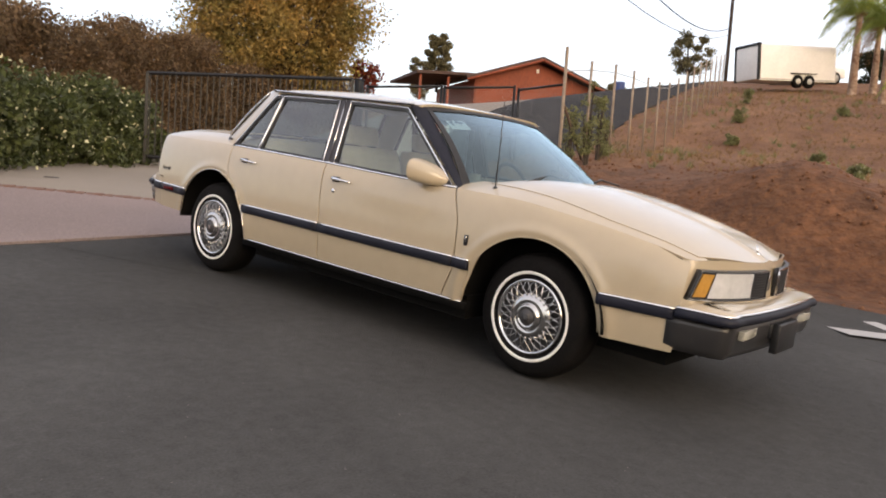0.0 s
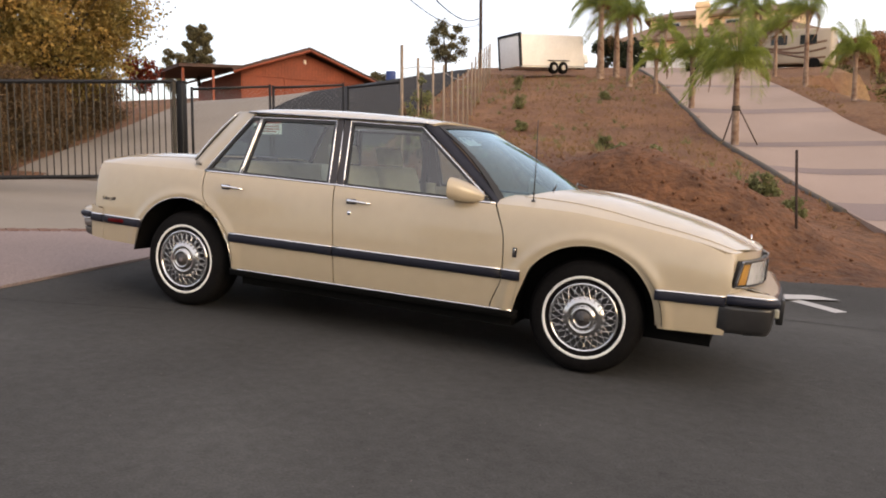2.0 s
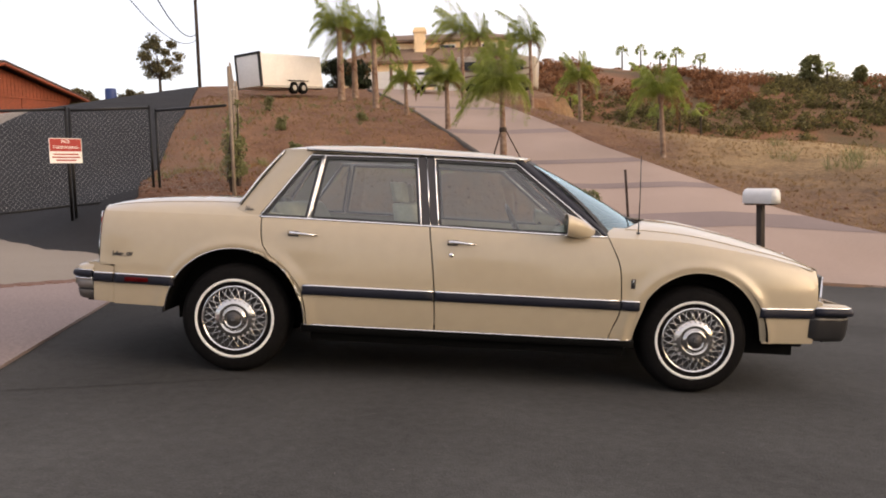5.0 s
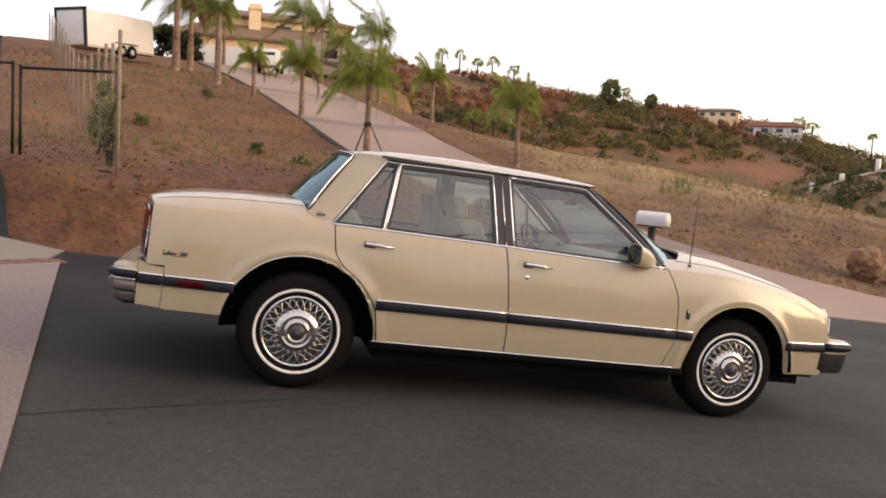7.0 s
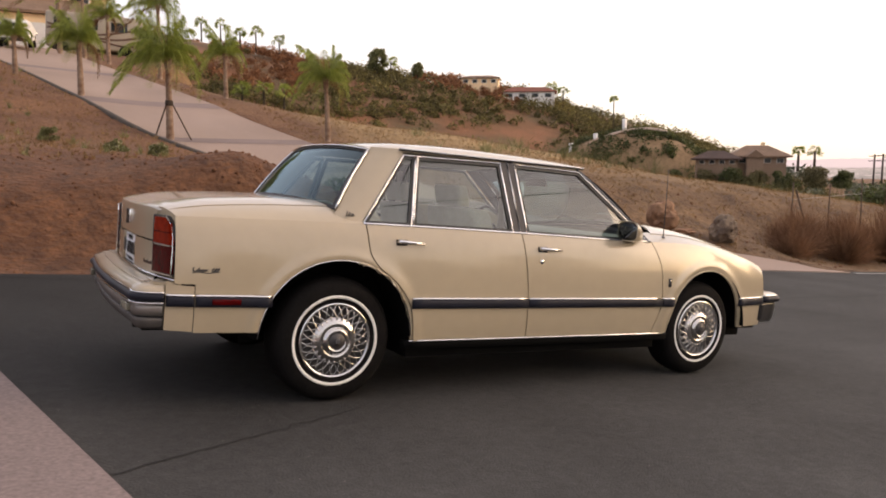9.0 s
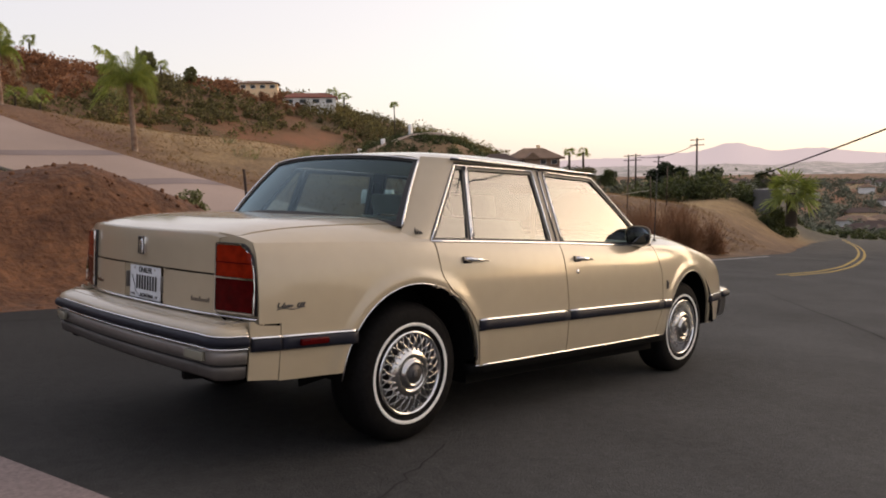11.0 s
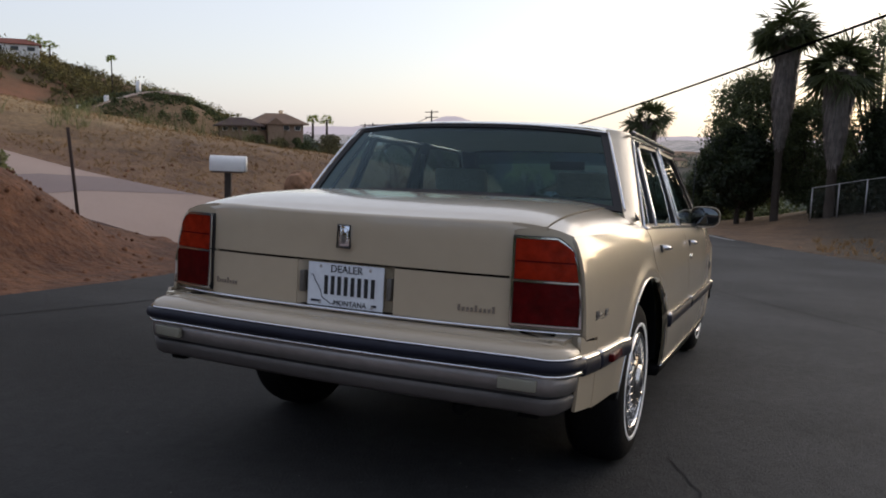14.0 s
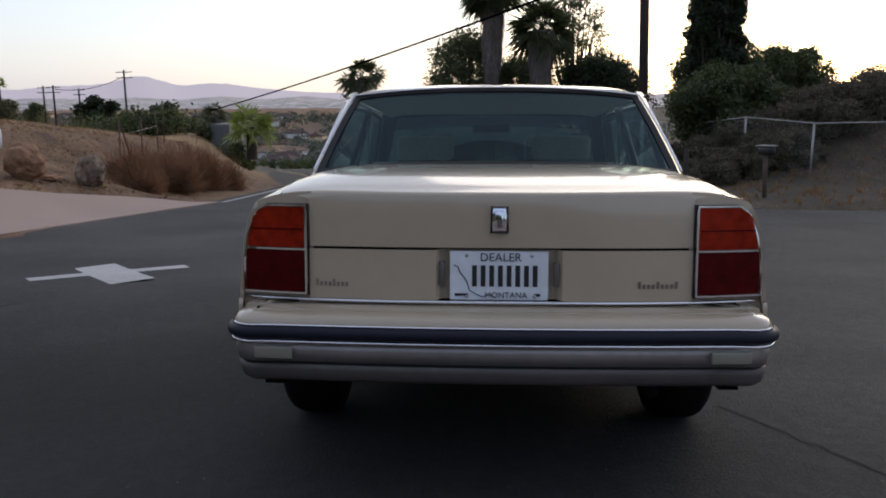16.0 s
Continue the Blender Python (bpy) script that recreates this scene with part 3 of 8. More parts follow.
link("hill_driveway", strip(drive_mid, drive_half, 7.1, 57.5, 120, 14, 0.02), DRIVE_CONCRETE, solid=0.14, label="long pinkish concrete driveway climbing to the house", cat="driveway", kind="structure")
for _y0, _y1 in ((10.6, 11.9), (14.8, 15.5), (18.6, 19.3), (24.0, 25.0), (33.0, 34.2)):
    link("stained_bay", grid(lambda y, v: ((x := drive_mid(y) + drive_half(y) * 0.985 * v), y, land(x, y) + 0.026), steps(_y0, _y1, 4), steps(-1, 1, 14)), STAINED, label="darker stained bay of the concrete driveway", cat="driveway", kind="structure")
link("gate_drive", strip(lambda y: black_mid(y) - black_half(y) - 2.9, lambda y: 3.0, 9.8, 34, 60, 8, 0.012), CONCRETE, solid=0.1, label="pale concrete drive climbing behind the iron gate", cat="driveway", kind="structure")
link("private_drive", strip(black_mid, black_half, 5.0, 60, 120, 8, 0.02), ASPHALT_NEW, solid=0.1, label="black asphalt private drive climbing behind the gate", cat="driveway", kind="structure")
# kerb along the lower side of the hill driveway
link("kerb", sweep([(drive_mid(y) - drive_half(y) - 0.08, y, land(drive_mid(y) - drive_half(y), y), -1, 0) for y in steps(11.2, 50, 90)], [(-0.07, -0.1), (-0.07, 0.04), (-0.04, 0.07), (0.05, 0.07), (0.09, 0.03), (0.11, -0.3)]), CURB, label="rough concrete kerb beside the driveway", cat="kerb", kind="structure")

# ---- the car, in its own frame: x ahead, y to its left, z up from the road ----
car = empty("sedan_car", pose(0, 0, 0, 0, 4.8, 0), "cream four-door sedan with wire wheel covers, parked", "car")
half_w = curve([-2.36, -2.28, -2.1, -1.8, -1.4, -0.5, 0.4, 1.0, 1.4, 1.8, 2.0, 2.12, 2.2, 2.27], [0.80, 0.835, 0.86, 0.880, 0.898, 0.912, 0.912, 0.902, 0.878, 0.822, 0.785, 0.757, 0.728, 0.67])
tuck = curve([0.16, 0.24, 0.34, 0.46, 0.56, 0.70, 0.80, 0.87, 0.92, 0.95], [0.055, 0.034, 0.013, 0.003, 0, 0.006, 0.016, 0.029, 0.045, 0.062])
shoulder = curve([-2.36, -2.2, -1.3, -0.3, 0.55, 0.9, 1.2, 1.6, 2.0, 2.16, 2.27], [0.925, 0.935, 0.945, 0.938, 0.925, 0.925, 0.922, 0.882, 0.815, 0.772, 0.738])
hood_top = curve([0.8, 1.07, 1.35, 1.6, 2.0, 2.18, 2.27, 2.34], [1.03, 1.035, 1.02, 0.982, 0.888, 0.822, 0.782, 0.748])
trunk_top = curve([-2.36, -2.25, -2.05, -1.7, -1.3], [0.952, 0.984, 1.022, 1.046, 1.055])
roof_top = curve([-1.35, -1.22, -0.9, -0.5, 0.0, 0.35, 0.55], [1.30, 1.386, 1.428, 1.442, 1.432, 1.405, 1.37])
HUB_F, HUB_R, HUB_Z = 1.407, -1.407, 0.32
ARCHES = ((HUB_F, 0.405, 0.442), (HUB_R, 0.428, 0.450))


def side_y(x, z):
    s = shoulder(x)
    zn = z if z < 0.56 else 0.56 + (z - 0.56) * 0.39 / (s - 0.56)
    flare = 0.0
    for h in (HUB_F, HUB_R):
        r = math.hypot(x - h, z - HUB_Z)
        flare += 0.010 * math.exp(-((r - 0.458) / 0.030) ** 2) * smooth01(0.15, 0.3, z)
    return half_w(x) - tuck(zn) + flare


def arch(x, low):
    """The lower edge of a side panel: the sill or a wheel opening."""
    for h, wide, tall in ARCHES:
        if abs(x - h) < wide:
            return max(low, HUB_Z - 0.02 + tall * math.sqrt(1 - ((x - h) / wide) ** 2) ** 0.92)
    return low


def panel(name, xs, low, front=None, back=None, top=None, label=""):
    """A side panel; front and back give its edge as x over height."""
    for s in (-1, 1):
        def at(u, v):
            x = xs[0] + (xs[-1] - xs[0]) * u
            a = arch(x, low(x) if callable(low) else low)
            t = (top or shoulder)(x)
            z = a + (t - a) * v
            x2 = x
            if front:
                x2 = x + (front(z) - xs[-1]) * smooth01(0.6, 1, u)
            if back:
                x2 = x2 + (back(z) - xs[0]) * (1 - smooth01(0, 0.4, u))
            return (x2, s * side_y(x2, z), z)
        us = [(x - xs[0]) / (xs[-1] - xs[0]) for x in xs]
        link(name, grid(at, us, [0, 0.04, 0.1, *steps(0.16, 0.9, 12), 0.95, 1]), PAINT, car, label, solid=0.012)


front_door_front = curve([0.2, 0.35, 0.52, 0.72, 0.93], [0.83, 0.87, 0.925, 0.915, 0.835])
door_split = curve([0.2, 0.33, 0.54, 0.93], [-0.188, -0.19, -0.2, -0.245])
rear_door_back = curve([0.2, 0.33, 0.5, 0.63, 0.73, 0.8, 0.93], [-0.955, -0.965, -0.995, -1.083, -1.207, -1.25, -1.266])
G = 0.004
panel("front_door", steps(-0.2, 0.9, 40), 0.31, lambda z: front_door_front(z) - G, lambda z: door_split(z) + G)


def rear_door(s):
    def at(u, v):
        z = 0.31 + (0.942 - 0.31) * v
        a, b = rear_door_back(z) + G, door_split(z) - G
        x = a + (b - a) * u
        z = min(z, shoulder(x))
        return (x, s * side_y(x, z), z)
    return grid(at, steps(0, 1, 30), steps(0, 1, 24))


def fender(s):
    def at(u, v):
        if u < 0.5:
            x = 0.86 + (HUB_F - 0.86) * u / 0.5
        else:
            x = HUB_F + (2.225 - HUB_F) * (u - 0.5) / 0.5
        a = arch(x, 0.31 if x < HUB_F else 0.322)
        z = a + (shoulder(x) - a) * v
        if x > 2.0:  # the front edge stands back behind the lamp
            x -= (0.045 * smooth01(0.570, 0.592, z) + 0.06 * (1 - smooth01(0.30, 0.52, z))) * smooth01(1.95, 2.225, x)
        if x < 1.1:
            lo = front_door_front(z) + G
            x = lo + (1.1 - lo) * (x - 0.86) / (1.1 - 0.86)
        return (x, s * side_y(x, z), z)
    return grid(at, steps(0, 1, 110), [0, 0.04, 0.1, *steps(0.16, 0.9, 14), 0.95, 1])


def quarter(s):
    def at(u, v):
        x = -2.146 + (-0.955 + 2.146) * u
        a = arch(x, 0.375 if x < HUB_R else 0.31)
        z = a + (shoulder(x) - a) * v
        hi = rear_door_back(z) - G
        if x > -1.5:
            k = (x + 1.5) / 0.545
            x = -1.5 + (hi + 1.5) * k
            z = max(z, arch(x, 0.31))
        return (x, s * side_y(x, z), z)

    def beside_lamp(u, v):
        x = -2.243 + 0.098 * u
        z = 0.612 + (shoulder(x) - 0.612) * v
        return (x, s * side_y(x, z), z)
    return join(grid(at, steps(0, 1, 104), [0, 0.04, 0.1, *steps(0.16, 0.9, 14), 0.95, 1]), grid(beside_lamp, steps(0, 1, 8), steps(0, 1, 14)))


def bumper_end(s):
    """The short painted panel between the bumper's end and the quarter panel."""
    def at(u, v):
        x = -2.280 + 0.130 * u
        top = 0.610 + 0.014 * (1 - smooth01(-2.252, -2.246, x))
        z = 0.388 - 0.008 * u + (top - 0.388) * v
        return (x, s * side_y(x, z), z)
    return grid(at, steps(0, 1, 8), steps(0, 1, 10))


for _s in (-1, 1):
    link("rear_door", rear_door(_s), PAINT, car, solid=0.012)
    link("front_fender", fender(_s), PAINT, car, solid=0.012)
    link("rear_quarter_panel", quarter(_s), PAINT, car, solid=0.012)
    link("bumper_end_panel", bumper_end(_s), PAINT, car, solid=0.012)
    # sill with its bright strip
    link("sill", sweep([(x, _s * (side_y(x, 0.31) - 0.004), 0.31, 0, _s) for x in steps(-1.0, 1.02, 20)], [(0, 0), (0.003, -0.010), (-0.004, -0.044), (-0.06, -0.048), (-0.06, 0)]), DARK, car)
    link("sill_trim", sweep([(x, _s * (side_y(x, 0.31) + 0.002), 0.312, 0, _s) for x in steps(-0.985, 1.0, 20)], [(0, -0.006), (0.005, -0.004), (0.005, 0.003), (0, 0.006)]), CHROME, car)


def nose_x(y):
    return 2.352 - 0.145 * (abs(y) / 0.70) ** 2.3


# hood, with the fender tops beside it
_cowl = lambda y: 1.215 - 0.285 * (abs(y) / 0.74) ** 2.2


def hood_z(x, y):
    s = shoulder(x)
    e = side_y(x, s)
    z = s + (hood_top(x) - s) * (1 - min(abs(y) / e, 1) ** 3.2)
    return z + 0.012 * math.exp(-(y / 0.035) ** 2) * smooth01(1.2, 1.5, x)


def hood(u, v):
    y = v * 0.70
    a, b = _cowl(y), nose_x(y) - 0.03
    x = a + (b - a) * u
    y *= min(1, (side_y(x, shoulder(x)) - 0.05) / 0.72)
    return (x, y, hood_z(x, y) + 0.004)


link("hood", grid(hood, steps(0, 1, 40), [*steps(-1, -0.1, 18), -0.07, -0.04, -0.02, 0, 0.02, 0.04, 0.07, *steps(0.1, 1, 18)]), PAINT, car, solid=0.012)


def fender_top(s):
    def at(u, v):
        x = 0.84 + (2.186 + 0.030 * v - 0.84) * u
        e = side_y(x, shoulder(x))
        inner = 0.672 * min(1, (e - 0.05) / 0.72)
        y = e + (inner - e) * v
        return (x, s * y, hood_z(x, y))
    return grid(at, steps(0, 1, 50), steps(0, 1, 6))


def tail_x(y):
    return -2.325 + 0.085 * (abs(y) / 0.80) ** 3


def quarter_top(s):
    def at(u, v):
        x0 = tail_x(0.80 - 0.10 * v) + 0.003
        x = x0 + (-1.25 - x0) * u
        e = side_y(x, shoulder(x))
        y = e + (0.70 - e) * v
        k = abs(y) / e
        return (x, s * y, shoulder(x) + (trunk_top(x) - shoulder(x)) * (1 - k ** 7))
    return grid(at, steps(0, 1, 30), steps(0, 1, 8))


for _s in (-1, 1):
    link("fender_top", fender_top(_s), PAINT, car, solid=0.01)
    link("quarter_top", quarter_top(_s), PAINT, car, solid=0.01)


def trunk(u, v):
    y = v * 0.695
    k = 0.695 / side_y(-2.0, shoulder(-2.0))
    if u < 0.75:
        a, b = -1.38, tail_x(y) + 0.02
        x = a + (b - a) * u / 0.75
        e = side_y(x, shoulder(x))
        return (x, y, shoulder(x) + (trunk_top(x) - shoulder(x)) * (1 - (abs(y) / e) ** 7) + 0.003)
    w = (u - 0.75) / 0.25
    x0 = tail_x(y * (1 - 0.14 * smooth01(0, 0.35, w))) + 0.02
    e = side_y(x0, shoulder(x0))
    z0 = shoulder(x0) + (trunk_top(x0) - shoulder(x0)) * (1 - (abs(y) / e) ** 7)
    return (x0 - 0.02 * math.sin(min(w * 3, 1) * math.pi / 2), y * (1 - 0.14 * smooth01(0, 0.35, w)), z0 - 0.014 * (1 - math.cos(min(w * 3, 1) * math.pi / 2)) - max(0, w - 0.33) / 0.67 * (z0 - 0.014 - 0.797))


link("trunk_lid", grid(trunk, [*steps(0, 0.75, 24), *steps(0.77, 0.83, 4), 0.9, 1], steps(-1, 1, 30)), PAINT, car, solid=0.012)
# the panel between and under the tail lamps, with a recess for the plate
_low = lambda u, v: (tail_x(v) - 0.002, v, 0.632 + (0.789 - 0.632) * u)
for _a, _b in ((-0.60, -0.195), (0.195, 0.60)):
    link("lower_tail_panel", grid(_low, steps(0, 1, 4), steps(_a, _b, 12)), PAINT, car, solid=0.012)
link("plate_recess", grid(lambda u, v: (tail_x(v) + (0.035 if abs(v) < 0.19 else 0.0), v, 0.632 + 0.157 * u), steps(0, 1, 2), [-0.197, -0.196, -0.18, *steps(-0.16, 0.16, 4), 0.18, 0.196, 0.197]), PAINT, car, solid=0.008)
link("tail_body", grid(lambda u, v: (tail_x(v) + 0.065, v, 0.55 + 0.34 * u), steps(0, 1, 6), steps(-0.75, 0.75, 20)), DARK, car)
link("tail_trim", sweep([(tail_x(y) - 0.004, y, 0.626, -1, 0) for y in steps(-0.82, 0.82, 24)], [(0, -0.005), (0.006, -0.003), (0.006, 0.003), (0, 0.006)]), CHROME, car)
link("bumper_filler", box(-2.33, -2.20, -0.795, 0.795, 0.555, 0.616), PAINT, car, smooth=False)
# plate lights bracket and plate
plate = link("licence_plate", box(tail_x(0) + 0.006, tail_x(0) + 0.010, -0.152, 0.152, 0.634, 0.786), PLATE, car, "pale blue-white dealer plate", smooth=False)


def text(body, size, m, material, parent, name="lettering"):
    cu = bpy.data.curves.new(name, "FONT")
    cu.body, cu.size, cu.align_x, cu.align_y, cu.extrude = body, size, "CENTER", "CENTER", 0.0008
    tmp = bpy.data.objects.new(name, cu)
    scene.collection.objects.link(tmp)
    dg = bpy.context.evaluated_depsgraph_get()
    me = bpy.data.meshes.new_from_object(tmp.evaluated_get(dg))
    bpy.data.objects.remove(tmp)
    me.materials.clear()
    me.materials.append(material)
    ob = new(name, me)
    ob.parent = parent
    ob.matrix_basis = m
    return ob


_px = tail_x(0) + 0.0045
_face = lambda y, z: Matrix.Translation((_px, y, z)) @ Matrix(((0, 0, -1, 0), (-1, 0, 0, 0), (0, 1, 0, 0), (0, 0, 0, 1)))
text("DEALER", 0.037, _face(-0.005, 0.766), INK, plate)
text("MONTANA", 0.026, _face(-0.022, 0.648), INK, plate)
for _k in range(8):
    _y = 0.076 - _k * 0.0268
    link("number_bar", box(_px - 0.001, _px, _y - 0.0075, _y + 0.0075, 0.676, 0.742), INK, plate, smooth=False)
_edge = [(0.140, 0.742), (0.128, 0.738), (0.122, 0.722), (0.108, 0.704), (0.098, 0.688), (0.092, 0.664), (0.070, 0.652), (0.052, 0.642), (0.030, 0.650), (0.012, 0.642)]
link("state_outline", tube([(_px, y, z) for y, z in _edge], 0.0016, 4), NAVY, plate)
for _y, _w in ((0.125, 0.012), (0.104, 0.008), (-0.118, 0.010)):
    link("small_print", box(_px - 0.001, _px, _y - _w, _y + _w, 0.646, 0.654), NAVY, plate, smooth=False)
for _y, _z in ((0.1, 0.772), (-0.1, 0.772), (0.1, 0.645), (-0.11, 0.645)):
    link("plate_screw", moved(lathe([(0, -0.003), (0.005, -0.002), (0.006, 0)], 10, "x"), Matrix.Translation((_px, _y, _z))), STEEL, plate)
for _s in (-1, 1):
    link("plate_lamp", box(tail_x(0) - 0.002, tail_x(0) + 0.03, _s * 0.176 - 0.008, _s * 0.176 + 0.008, 0.676, 0.752), LAMP_GREY, car, bevel=0.003)


# tail lamps
def lamp_patch(y0, y1, z0, z1, out, s, n=8):
    def at(u, v):
        y = y0 + (y1 - y0) * u
        z = z0 + (z1 - z0) * v
        x = tail_x(y) - out
        if y > 0.74 and z > 0.88:
            z -= 0.6 * (y - 0.74) * (z - 0.88) / 0.045
        return (x, s * min(y, side_y(-2.24, z) - 0.018), z)
    return grid(at, steps(0, 1, n), steps(0, 1, 6))


for _s in (-1, 1):
    def surround(u, v, s=_s):
        y = 0.590 + (0.838 - 0.590) * u
        x = tail_x(y) + 0.005
        e = side_y(x, shoulder(x))
        top = shoulder(x) + (trunk_top(x) - shoulder(x)) * (1 - min(y / e, 1) ** 7) + 0.001
        z = 0.57 + (top - 0.57) * v
        return (x, s * min(y, side_y(x, z) - 0.004), z)
    link("lamp_surround", grid(surround, steps(0, 1, 12), steps(0, 1, 8)), PAINT, car, solid=0.01)
    lamp = link("tail_lamp", lamp_patch(0.600, 0.826, 0.640, 0.930, 0.010, _s), SMOKE, car, "two-tone red tail lamp", solid=0.02)
    link("lens", lamp_patch(0.612, 0.814, 0.792, 0.920, 0.018, _s), RED_AMBER, lamp, "orange-red upper lens", solid=0.015)
    link("lens", lamp_patch(0.612, 0.814, 0.652, 0.782, 0.018, _s), RED_LENS, lamp, "dark red lower lens", solid=0.015)
    for _z in (0.787, 0.647, 0.925):
        link("bezel", lamp_patch(0.606, 0.820, _z - 0.003, _z + 0.003, 0.021, _s), CHROME, lamp, solid=0.006)
    for _y in (0.607, 0.819):
        link("bezel", lamp_patch(_y - 0.003, _y + 0.003, 0.647, 0.925, 0.021, _s, 2), CHROME, lamp, solid=0.006)
    for _z in (0.85, 0.71):
        link("lens_rib", lamp_patch(0.617, 0.810, _z - 0.002, _z + 0.002, 0.020, _s), RED_LENS, lamp, solid=0.003)


# greenhouse
def pillar_y(x, z):
    """The side of the cabin leans in towards the roof."""
    return 0.838 - (z - 0.93) * 0.335 - 0.02 * max(0, (abs(x + 0.2) - 0.6)) ** 2


def on_side(pts, s, off=0.0, bow=0.0):
    """A polygon in x and z laid on the cabin's side, filled as a fan of strips."""
    n = len(pts)
    c = (sum(p[0] for p in pts) / n, sum(p[1] for p in pts) / n)
    v, f = [], []
    rings = 8
    for k in range(rings):
        t = 1 - k / rings
        for x, z in pts:
            x2, z2 = c[0] + (x - c[0]) * t, c[1] + (z - c[1]) * t
            v.append((x2, s * (pillar_y(x2, z2) + off + bow * math.sin(math.pi * min(max((z2 - 0.93) / 0.43, 0), 1))), z2))
    v.append((c[0], s * (pillar_y(*c) + off + bow * math.sin(math.pi * (c[1] - 0.93) / 0.43)), c[1]))
    for k in range(rings - 1):
        f += [(k * n + i, k * n + (i + 1) % n, (k + 1) * n + (i + 1) % n, (k + 1) * n + i) for i in range(n)]
    f += [((rings - 1) * n + i, (rings - 1) * n + (i + 1) % n, rings * n) for i in range(n)]
    return v, f


def ring_side(outer, inner, s, off=0.0):
    n = len(outer)
    v = [(x, s * (pillar_y(x, z) + off), z) for x, z in outer] + [(x, s * (pillar_y(x, z) + off), z) for x, z in inner]
    return v, [(i, (i + 1) % n, n + (i + 1) % n, n + i) for i in range(n)]


def inset(pts, d):
    """The polygon drawn in by d on all sides."""
    n, out = len(pts), []
    area = sum(pts[i][0] * pts[(i + 1) % n][1] - pts[(i + 1) % n][0] * pts[i][1] for i in range(n))
    w = 1 if area > 0 else -1
    for i in range(n):
        p, a, b = Vector(pts[i]), Vector(pts[i - 1]), Vector(pts[(i + 1) % n])
        e, g = (p - a).normalized(), (b - p).normalized()
        m = Vector((-e.y - g.y, e.x + g.x))
        m = m.normalized() if m.length > 1e-6 else Vector((-e.y, e.x))
        c = max(0.4, m.dot(Vector((-e.y, e.x))))
        out.append(tuple(p + m * (w * d / c)))
    return out


def fine(pts, k=6):
    out = []
    for i in range(len(pts)):
        a, b = pts[i], pts[(i + 1) % len(pts)]
        out += [(a[0] + (b[0] - a[0]) * j / k, a[1] + (b[1] - a[1]) * j / k) for j in range(k)]
    return out


QUARTER_WIN = fine([(-1.292, 0.938), (-0.985, 0.938), (-0.918, 1.345), (-1.005, 1.345)])
REAR_WIN = fine([(-0.985, 0.938), (-0.292, 0.932), (-0.338, 1.356), (-0.918, 1.345)])
FRONT_WIN = fine([(-0.198, 0.928), (0.832, 0.915), (0.272, 1.352), (-0.245, 1.358)])
for _s in (-1, 1):
    for _w, _nm in ((QUARTER_WIN, "quarter_window"), (REAR_WIN, "rear_door_window"), (FRONT_WIN, "front_door_window")):
        win = link(_nm, ring_side(inset(_w, 0.010), inset(_w, 0.026), _s, 0.002), SMOKE, car, "framed side window with chrome edge", solid=0.02)
        g = link("pane", on_side(inset(_w, 0.022), _s, -0.011, 0.006), GLASS, win, "lightly tinted glass")
        g.visible_shadow = False
        _ring = inset(_w, 0.006)
        link("chrome_edge", tube([(x, _s * (pillar_y(x, z) + 0.005), z) for x, z in [*_ring, _ring[0]]], 0.0055, 6), CHROME, win)
    # dark door post between the windows
    post = link("door_post", on_side(fine([(-0.292, 0.935), (-0.198, 0.93), (-0.245, 1.362), (-0.338, 1.36)]), _s, 0.003), POST_FILM, car, solid=0.02)
    link("chrome_edge", tube([(-0.243, _s * (pillar_y(-0.25, 0.935) + 0.006), 0.935), (-0.290, _s * (pillar_y(-0.25, 1.36) + 0.006), 1.36)], 0.004, 6), CHROME, post)
    # black corner behind the door mirror
    link("mirror_sail", on_side([(0.80, 0.925), (0.63, 0.928), (0.66, 1.045), (0.70, 1.03)], _s, 0.004), SMOKE, car, solid=0.01)
    # belt weatherstrip and chrome
    link("belt_trim", sweep([(x, _s * (side_y(x, shoulder(x)) - 0.004), shoulder(x), 0, _s) for x in steps(-1.28, 0.83, 30)], [(-0.014, 0.0), (0.006, -0.004), (0.008, 0.006), (-0.012, 0.012)]), CHROME, car)

# the painted pillars, the roof and its drip rails
WS_TOP = lambda y: (0.415 - 0.075 * (abs(y) / 0.62) ** 2.2)
BL_TOP = lambda y: (-1.235 + 0.05 * (abs(y) / 0.62) ** 2.2)


def roof_edge(x):
    return 0.668 - 0.055 * max(0, (abs(x + 0.4) - 0.55)) ** 1.6 - 0.034 * smooth01(0.93, 1.18, -x)


def roof(u, v):
    y = v * 0.66
    a, b = BL_TOP(y), WS_TOP(y)
    x = a + (b - a) * u
    y = v * roof_edge(x)
    e = roof_edge(x)
    zc = roof_top(x)
    edge = min(1.372, zc - 0.02) - 0.014 * smooth01(0.95, 1.18, -x)
    k = abs(y) / e
    return (x, y, zc + (edge - zc) * (0.45 * k ** 2.2 + 0.55 * k ** 9))


link("roof", grid(roof, steps(0, 1, 36), [-1, -0.985, -0.96, -0.92, *steps(-0.86, 0.86, 24), 0.92, 0.96, 0.985, 1]), PAINT, car, solid=0.015)
BL_BOT = lambda y: (-1.53 + 0.11 * (abs(y) / 0.76) ** 2.4)


def blade(y, t, y_low, y_top, x_low, z_low, x_top, z_top, bow=0.02):
    """A point on a raked, bowed pane between its lower and upper edges; y from -1 to 1, t from low to top."""
    yy = y * (y_low + (y_top - y_low) * t)
    return (x_low(yy) + (x_top(yy) - x_low(yy)) * t, yy, z_low(yy) + (z_top(yy) - z_low(yy)) * t + bow * math.sin(math.pi * t))


